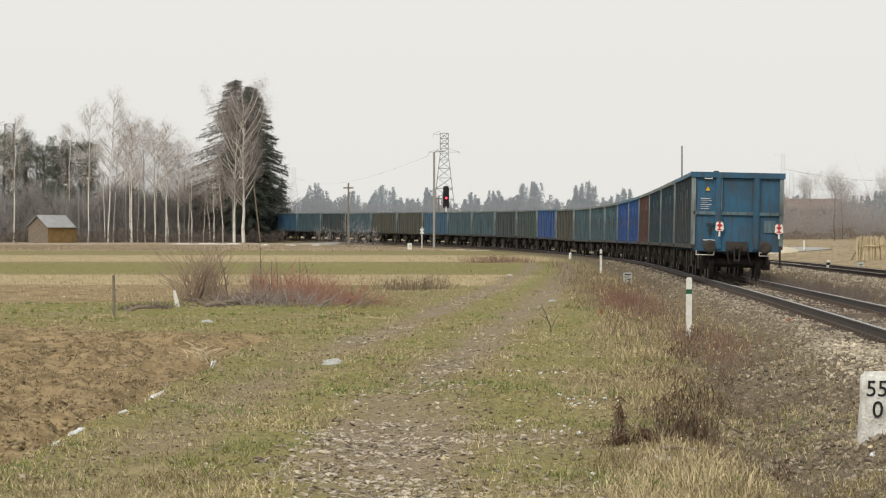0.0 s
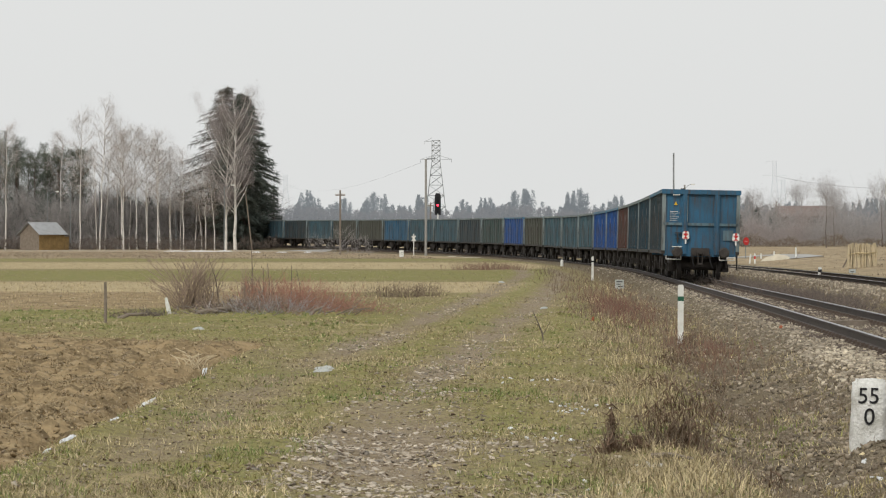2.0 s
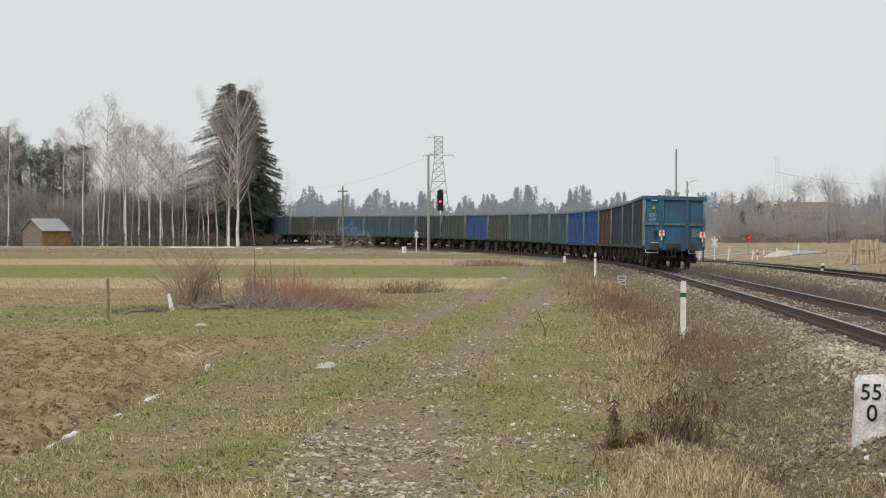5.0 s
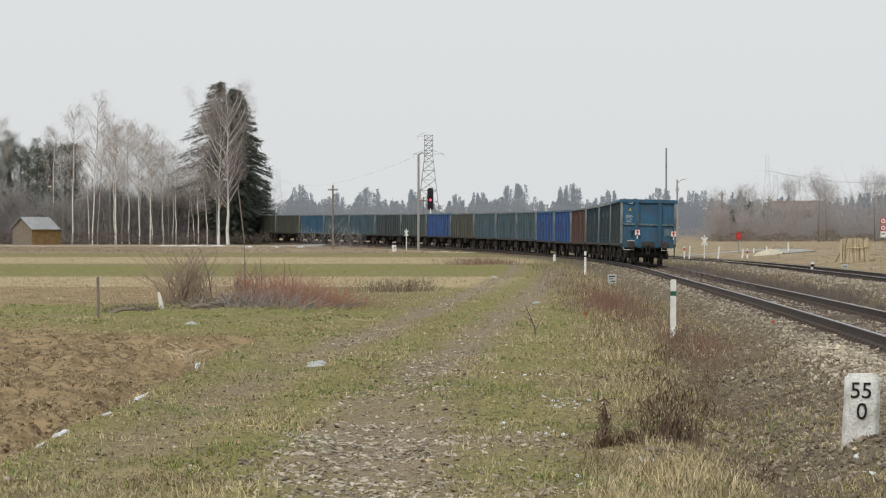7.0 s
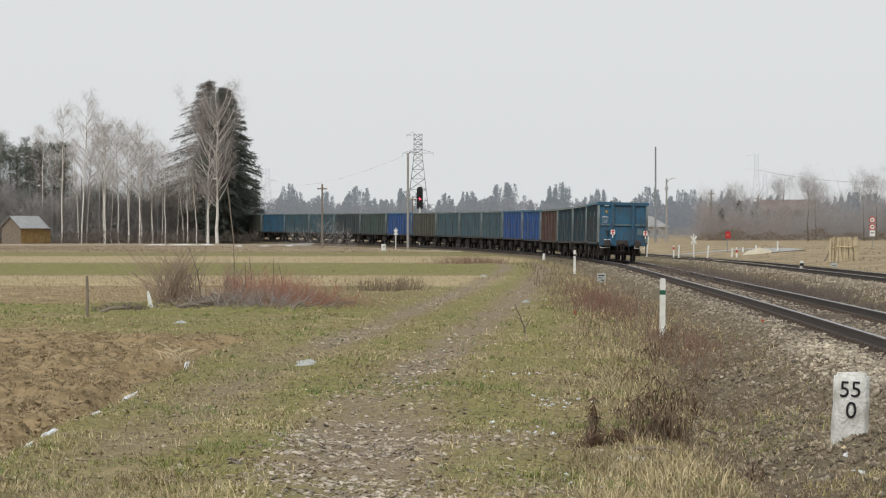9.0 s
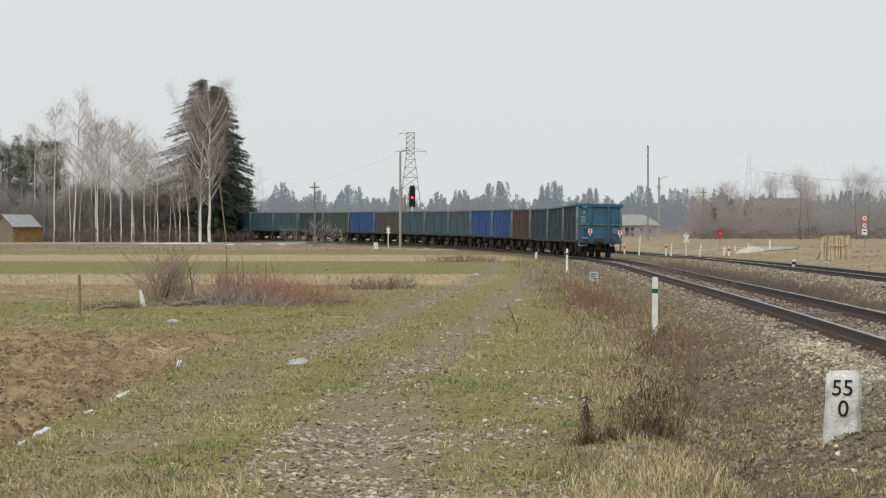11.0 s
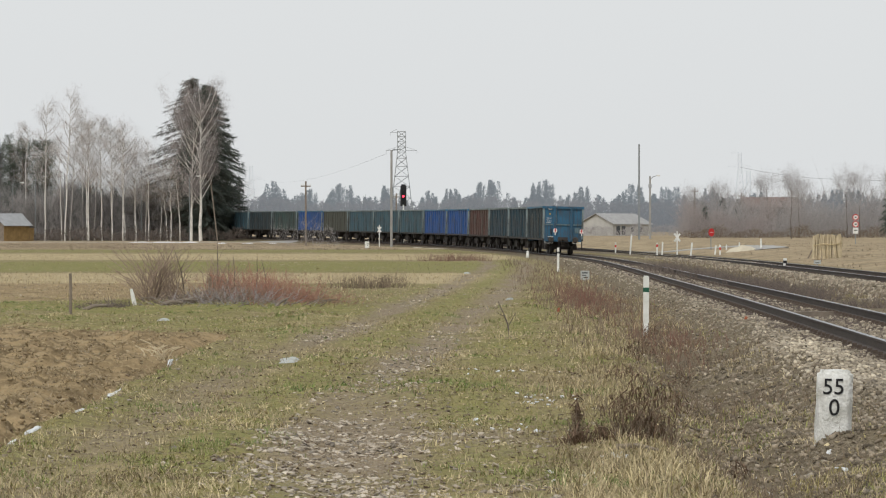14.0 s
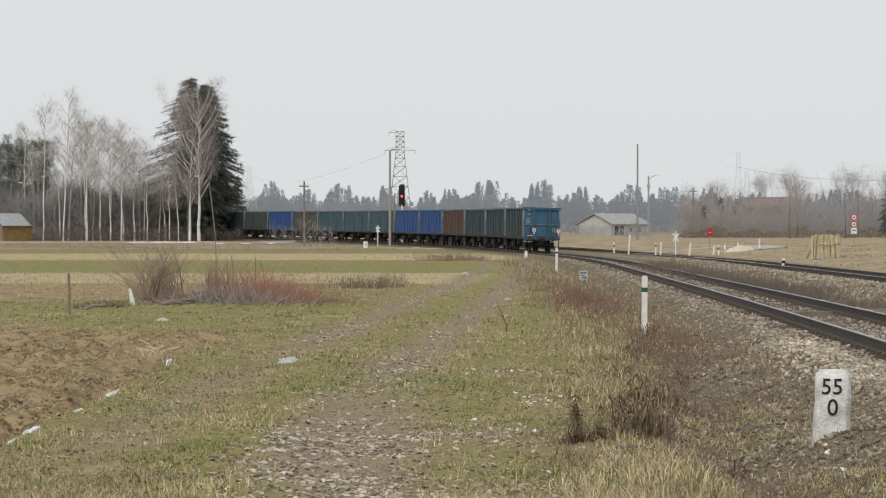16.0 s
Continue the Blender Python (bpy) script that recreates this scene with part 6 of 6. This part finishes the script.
x, y = scatter(260000, 16, 70, 0.19, mat_here, 16)
stuff("matted_straw", blades("matted_straw", x, y, rnd.uniform(0.06, 0.16, len(x)), 0.004 + 0.00011 * y, rnd.uniform(0.7, 0.99, len(x)), M["straw"]), "pale matted straw patches in the sward", "grass")
x, y = scatter(220000, 16, 70, 0.19, rank_here, 20)
M["rank"] = material("rank_green_grass", (0.13, 0.205, 0.05), 0.75, 0.6, 0.6, second=(0.27, 0.265, 0.09), fine=3, per_piece=0.7, bump=0)
stuff("rank_grass", blades("rank_grass", x, y, rnd.uniform(0.05, 0.12, len(x)), 0.004 + 0.0001 * y, rnd.uniform(0.5, 0.97, len(x)), M["rank"]), "greener clumps of longer grass in the sward", "grass")


def tall_here(x, y):
    lx, r, plough, bare = zones(x, y)
    crest = np.exp(-((x - bank_x(y) + 0.62) / 0.42) ** 2) * (1 - smooth(50, 60, y)) * np.clip(patchy(x, y, 1.4, 3.0) * 1.8 - 0.3, 0.08, 1)
    front = smooth(0.75, 1.0, x) * (1 - smooth(1.75, 2.0, x)) * (1 - smooth(21.5, 24, y))
    far = smooth(0.9, 1.5, x - 0.03 * (y - 20)) * (1 - smooth(-3.0, -2.0, r)) * smooth(42, 52, y) * np.clip(patchy(x, y, 1.0, 3.0) * 1.9 - 0.4, 0, 1)
    return crest + front + far


x, y = scatter(240000, 16, 125, 0.19, tall_here, 18)
stuff("tall_dry_grass", blades("tall_dry_grass", x, y, rnd.uniform(0.06, 0.26, len(x)), 0.0045 + 0.0001 * y, rnd.uniform(0.5, 0.99, len(x)), M["straw"]), "tall bleached dry grass on the verge", "grass")


def weed_here(x, y):
    lx, r, plough, bare = zones(x, y)
    verge = smooth(1.2, 2.2, x - 0.01 * (y - 20)) * (1 - smooth(-2.9, -2.2, r)) * (1 - smooth(-2.4, -2.0, r))
    ditch = smooth(2.3, 3.0, r) * (1 - smooth(4.6, 5.6, r)) * smooth(38, 60, y)
    return (0.1 + 0.34 * smooth(24, 34, y)) * verge * np.clip(patchy(x, y, 0.9, 4.0) * 1.7 - 0.45, 0, 1) + 0.4 * ditch * np.clip(patchy(x, y, 0.5, 5.0) * 1.5 - 0.1, 0, 1)


x, y = scatter(170000, 18, 190, 0.19, weed_here)
n = len(x)
a = np.stack([x, y, ground_z(x, y) - 0.02], 1)
h = rnd.uniform(0.08, 0.42, n) * (0.6 + 0.4 * smooth(30, 60, y))
b = a + unit(np.stack([rnd.normal(0, 0.35, n), rnd.normal(0, 0.35, n), np.ones(n)], 1)) * h[:, None]
stuff("dry_weeds", slivers("dry_weeds", a, b, 0.003 + 0.00009 * y, M["weed"]), "withered brown weed stalks along the railway", "weeds")


def red_here(x, y):
    return np.exp(-((x - 3.3 - 0.022 * (y - 62)) / 0.6) ** 2 - ((y - 76) / 11) ** 2) + 0.12 * np.exp(-((x - 3.3 - 0.022 * (y - 62)) / 0.9) ** 2 - ((y - 90) / 25) ** 2) + 0.5 * np.exp(-((x - 3.7) / 0.5) ** 2 - ((y - 49) / 4) ** 2)


x, y = scatter(100000, 40, 160, 0.1, red_here)
n = len(x)
a = np.stack([x, y, ground_z(x, y) - 0.02], 1)
b = a + unit(np.stack([rnd.normal(0, 0.4, n), rnd.normal(0, 0.4, n), np.ones(n)], 1)) * rnd.uniform(0.1, 0.42, n)[:, None]
M["redweed"] = material("dark_red_weed", (0.17, 0.085, 0.062), 0.9, 0.5, 0.5, second=(0.21, 0.135, 0.095), fine=3, per_piece=0.6, bump=0)
stuff("red_weeds", slivers("red_weeds", a, b, 0.003 + 0.00006 * y, M["redweed"]), "reddish-brown weed thicket beside the track", "weeds")


# ballast and path stones
def ballast_here(x, y):
    r = lateral(x, y)
    shoulder = smooth(-4.0, -2.2, r) * (1 - smooth(1.6, 2.3, r))
    return shoulder * (0.13 + 0.87 * smooth(-2.2, -1.6, r)) * (0.5 + 0.5 * smooth(22, 27, y)) * (0.25 + 0.75 * patchy(x, y, 1.1, 6.0)) * np.where(np.abs(np.abs(r) - 0.752) < 0.1, 0, 1)


x, y = scatter(210000, 17, 190, 0.185, ballast_here)
stuff("ballast_stones", stones("ballast_stones", x, y, rnd.uniform(0.02, 0.065, len(x)) * (1 + 0.6 * smooth(60, 150, y)), 0.7, M["stone"], 0.3), "pale crushed stone ballast of the railway", "ballast")


M["freshstone"] = material("fresh_cream_stone", (0.62, 0.545, 0.42), 0.9, 0.45, 0.7, second=(0.42, 0.36, 0.27), fine=25, per_piece=0.8)
x, y = scatter(60000, 26, 56, 0.185, lambda x, y: smooth(-2.3, -1.9, lateral(x, y) - 0.5 * smooth(35, 43, y)) * (1 - smooth(-1.3, -1.0, lateral(x, y))) * np.exp(-((y - 38) / 3.8) ** 2) * (0.3 + 0.7 * patchy(x, y, 0.8, 71.0)))
stuff("fresh_ballast", stones("fresh_ballast", x, y, rnd.uniform(0.03, 0.07, len(x)), 0.75, M["freshstone"], 0.2), "fresh cream-coloured ballast on the track shoulder", "ballast")


def ballast2_here(x, y):
    r = lateral(x, y) - SECOND
    return smooth(-4.6, -3.2, r) * (1 - smooth(1.6, 2.3, r)) * (0.45 + 0.55 * smooth(-2.6, -2.0, r)) * np.where(np.abs(np.abs(r) - 0.752) < 0.1, 0, 1)


x, y = scatter(110000, 55, 200, 0.185, ballast2_here)
stuff("ballast_stones", stones("ballast_stones", x, y, rnd.uniform(0.05, 0.11, len(x)), 0.75, M["stone"], 0.25), "pale crushed stone ballast of the second line", "ballast")


def path_here(x, y):
    lx, r, plough, bare = zones(x, y)
    core = np.exp(-((lx - RUT) / 0.66) ** 4) * (1 - 0.95 * smooth(27, 37, y + 4 * vnoise(x, y, 1.8, 31)))
    side = np.exp(-((lx - 2.0) / 0.7) ** 2 - ((y - 25.2) / 1.5) ** 2) + 0.5 * np.exp(-((lx - 2.3) / 0.5) ** 2 - ((y - 20.5) / 2.2) ** 2)
    far = smooth(30, 40, y) * np.clip(patchy(x, y, 0.9, 18.0) * 1.9 - 0.6, 0, 1) * (np.exp(-((lx + RUT) / 0.28) ** 2) * smooth(39, 43, y) + np.exp(-((lx - RUT) / 0.3) ** 2))
    return (core + 0.3 * side) * (0.15 + 0.85 * np.clip(patchy(x, y, 1.2, 8.0) * 1.9 - 0.5, 0, 1)) + 1.6 * far + 0.012 * (1 - plough) * (r < -3)


x, y = scatter(210000, 16, 95, 0.17, path_here)
big = rnd.uniform(0, 1, len(x)) ** 3
stuff("path_stones", stones("path_stones", x, y, 0.008 + 0.06 * big, 0.26, M["pebble"], 0.15), "flat grey stones trodden into the lane", "stones")


def clod_here(x, y):
    return zones(x, y)[2]


M["root"] = material("earthy_roots", (0.33, 0.26, 0.155), 0.9, 0.6, 0.8, second=(0.19, 0.142, 0.085), fine=3, per_piece=0.7, bump=0)
x, y = scatter(60000, 18, 60, 0.19, clod_here)
big = rnd.uniform(0, 1, len(x)) ** 3
stuff("soil_clods", stones("soil_clods", x, y, 0.012 + 0.06 * big, 0.5, M["soil"], 0.3), "crumbled brown clods of ploughed soil", "soil")
x, y = scatter(300000, 18, 60, 0.19, lambda x, y: zones(x, y)[2] * np.clip(patchy(x, y, 1.3, 9.0) * 1.9 - 0.25, 0, 1), 9)
stuff("plough_straw", blades("plough_straw", x, y, rnd.uniform(0.03, 0.13, len(x)), 0.004 + 0.0001 * y, rnd.uniform(0.7, 0.99, len(x)), M["root"]), "straw and root scraps lying on ploughed soil", "straw")


x, y = scatter(90000, 18, 60, 0.19, lambda x, y: zones(x, y)[2] * np.clip(patchy(x, y, 1.6, 29.0) * 2.2 - 0.9, 0, 1), 8)
stuff("plough_straw", blades("plough_straw", x, y, rnd.uniform(0.04, 0.16, len(x)), 0.004 + 0.0001 * y, rnd.uniform(0.85, 0.995, len(x)), M["palestraw"]), "pale straw ploughed into the soil", "straw")


# stubble and sward on the far strips
def strip_here(x, y):
    left = 1 - smooth(-2.0, 2.0, x - lane_x(y) + 1.5 - 0.02 * np.clip(y - 60, 0, 200))
    return left * np.maximum((0.35 + 0.65 * smooth(93, 97, y)) * smooth(72, 75, y) * (1 - smooth(118, 121, y)), smooth(165, 172, y) * (1 - smooth(212, 218, y)))


x, y = scatter(60000, 70, 215, 0.19, strip_here)
stuff("stubble", blades("stubble", x, y, rnd.uniform(0.04, 0.12, len(x)), 0.012 + 0.0001 * y, rnd.uniform(0.1, 0.9, len(x)), M["straw"]), "pale maize stubble in field strips", "stubble")


# rough meadow: the far strips on the near side, and the land beyond the second line
def meadow_here(x, y):
    lx, r, plough, bare = zones(x, y)
    out = np.where(r > 10.5, 0.9, np.where(r < -3.4, 0.5 * (1 - bare), 0))
    return out * (1 - strip_here(x, y)) * patchy(x, y, 0.35, 11.0) * smooth(62, 75, y)


x, y = scatter(170000, 62, 340, 0.19, meadow_here)
stuff("meadow_grass", blades("meadow_grass", x, y, rnd.uniform(0.04, 0.14, len(x)), 0.01 + 0.0002 * y, rnd.uniform(0.8, 0.99, len(x)), M["palestraw"]), "rough bleached meadow grass", "grass")


x, y = scatter(70000, 245, 325, 0.19, lambda x, y: (lateral(x, y) < -9) * (0.25 + 0.75 * patchy(x, y, 0.12, 77.0)))
stuff("verge_weeds", blades("verge_weeds", x, y, rnd.uniform(0.06, 0.25, len(x)), np.full(len(x), 0.04), rnd.uniform(0.5, 0.98, len(x)), M["vergeweed"]), "brown withered weeds on the rough bank before the road", "weeds")


x, y = scatter(60000, 80, 260, 0.19, lambda x, y: (lateral(x, y) > 10.3) * np.clip(patchy(x, y, 0.3, 83.0) * 2.2 - 0.9, 0, 1) ** 2, 6)
stuff("meadow_weeds", blades("meadow_weeds", x, y, rnd.uniform(0.08, 0.26, len(x)), 0.006 + 0.00012 * y, rnd.uniform(0.3, 0.95, len(x)), M["vergeweed"]), "brown withered tufts beyond the second line", "weeds")


def slope_zone(x, y):
    """The ditch and the earthy slope up to the ballast."""
    r = lateral(x, y)
    return np.maximum(smooth(-4.2, -3.4, r), smooth(-0.1, 0.25, x - bank_x(y)) * (1 - smooth(44, 54, y))) * (1 - smooth(-2.3, -1.8, r))


def slope_here(x, y):
    return slope_zone(x, y) * np.clip(patchy(x, y, 1.3, 14.0) * 1.9 - 0.6, 0, 1)


x, y = scatter(150000, 17, 80, 0.19, slope_here, 14)
stuff("slope_grass", blades("slope_grass", x, y, rnd.uniform(0.03, 0.11, len(x)), 0.006 + 0.00012 * y, rnd.uniform(0.3, 0.95, len(x)), M["grass"]), "sparse mossy grass on the railway slope", "grass")

x, y = scatter(190000, 17, 80, 0.19, lambda x, y: slope_zone(x, y) * np.clip(patchy(x, y, 1.1, 27.0) * 2.0 - 0.5, 0, 1), 12)
stuff("slope_straw", blades("slope_straw", x, y, rnd.uniform(0.04, 0.15, len(x)), 0.005 + 0.0001 * y, rnd.uniform(0.5, 0.98, len(x)), M["straw"]), "withered straw tufts on the railway slope", "grass")


# dark stalks and clinging dead leaves in the ditch
x, y = scatter(60000, 17, 70, 0.19, lambda x, y: slope_zone(x, y) * np.clip(patchy(x, y, 1.0, 35.0) * 2.2 - 1.0, 0, 1), 5)
n = len(x)
a = np.stack([x, y, ground_z(x, y) - 0.02], 1)
b = a + unit(np.stack([rnd.normal(0, 0.45, n), rnd.normal(0, 0.45, n), np.ones(n)], 1)) * rnd.uniform(0.05, 0.28, n)[:, None]
stuff("ditch_weeds", slivers("ditch_weeds", a, b, 0.003 + 0.00008 * y, M["weed"]), "dark withered stalks in the railway ditch", "weeds")


# the larger stones that can be told apart, each by itself
def single_stones(parent, name, count, d0, d1, half, keep, s0, s1, flat, mat):
    shapes = []
    for i in range(6):
        g = random.Random(50 + i)
        b = Solid()
        p = [Vector((cx * g.uniform(0.6, 1) * 0.5, cy * g.uniform(0.5, 1) * 0.5, cz * g.uniform(0.6, 1) * 0.5 * flat)) for cz in (-1, 1) for cx, cy in ((-1, -1), (1, -1), (1, 1), (-1, 1))]
        shapes.append(b.add(p, [(3, 2, 1, 0), (4, 5, 6, 7), (0, 1, 5, 4), (1, 2, 6, 5), (2, 3, 7, 6), (3, 0, 4, 7)]).mesh(name, M[mat]))
    x, y = scatter(count * 40, d0, d1, half, keep)
    for k in range(min(count, len(x))):
        ob = new(name, shapes[k % 6])
        s = rnd.uniform(s0, s1)
        ob.parent = parent
        ob.matrix_world = pose(x[k], y[k], gz(x[k], y[k]) + 0.1 * s * flat, rnd.uniform(-15, 15), rnd.uniform(-15, 15), rnd.uniform(0, 360)) @ Matrix.Diagonal((s, s, s, 1))


single_stones(ground, "lane_stone", 260, 17, 32, 0.1, path_here, 0.03, 0.075, 0.28, "pebble")
single_stones(first_track, "ballast_stone", 260, 30, 46, 0.185, lambda x, y: ballast_here(x, y) * (lateral(x, y) > -2.6), 0.06, 0.10, 0.75, "stone")


def flake_here(x, y):
    lx, r, plough, bare = zones(x, y)
    return (1 - 0.5 * plough) * (1 - 0.5 * bare) * (1 - 0.5 * smooth(-3.4, -2.4, r)) * (1 - smooth(-1.9, -1.6, r)) * (0.3 + 0.7 * patchy(x, y, 1.5, 21.0))


x, y = scatter(16000, 16, 60, 0.19, flake_here)
stuff("leaf_litter", stones("leaf_litter", x, y, rnd.uniform(0.015, 0.05, len(x)), 0.12, M["straw"], 0.1), "dead leaves and bleached scraps between the grass", "litter")
x, y = scatter(10000, 16, 50, 0.19, flake_here)
stuff("leaf_litter", stones("leaf_litter", x, y, rnd.uniform(0.015, 0.05, len(x)), 0.3, M["weed"], 0.2), "dark rotted leaves and crumbs between the grass", "litter")
x, y = scatter(150000, 16, 70, 0.19, lambda x, y: flake_here(x, y) * (1 - 0.8 * zones(x, y)[3]), 4)
stuff("fallen_straw", blades("fallen_straw", x, y, rnd.uniform(0.04, 0.14, len(x)), 0.004 + 0.00011 * y, rnd.uniform(0.9, 0.995, len(x)), M["palestraw"]), "flattened pale straw between the grass", "straw")


# earthy rubble on the slope below the ballast
def rubble_here(x, y):
    r = lateral(x, y)
    return np.maximum(smooth(-4.1, -3.3, r), smooth(0.1, 0.4, x - bank_x(y)) * (1 - smooth(44, 54, y))) * (1 - smooth(-1.8, -1.4, r)) * (0.3 + 0.7 * patchy(x, y, 1.4, 24.0))


M["rubble"] = material("earthy_rubble", (0.33, 0.275, 0.205), 0.95, 0.7, 1.2, second=(0.13, 0.105, 0.075), fine=25, per_piece=0.85)
x, y = scatter(150000, 16, 85, 0.19, rubble_here)
stuff("slope_rubble", stones("slope_rubble", x, y, 0.012 + 0.05 * rnd.uniform(0, 1, len(x)) ** 2, 0.6, M["rubble"], 0.25), "earthy broken stone on the railway slope", "rubble")


motions()
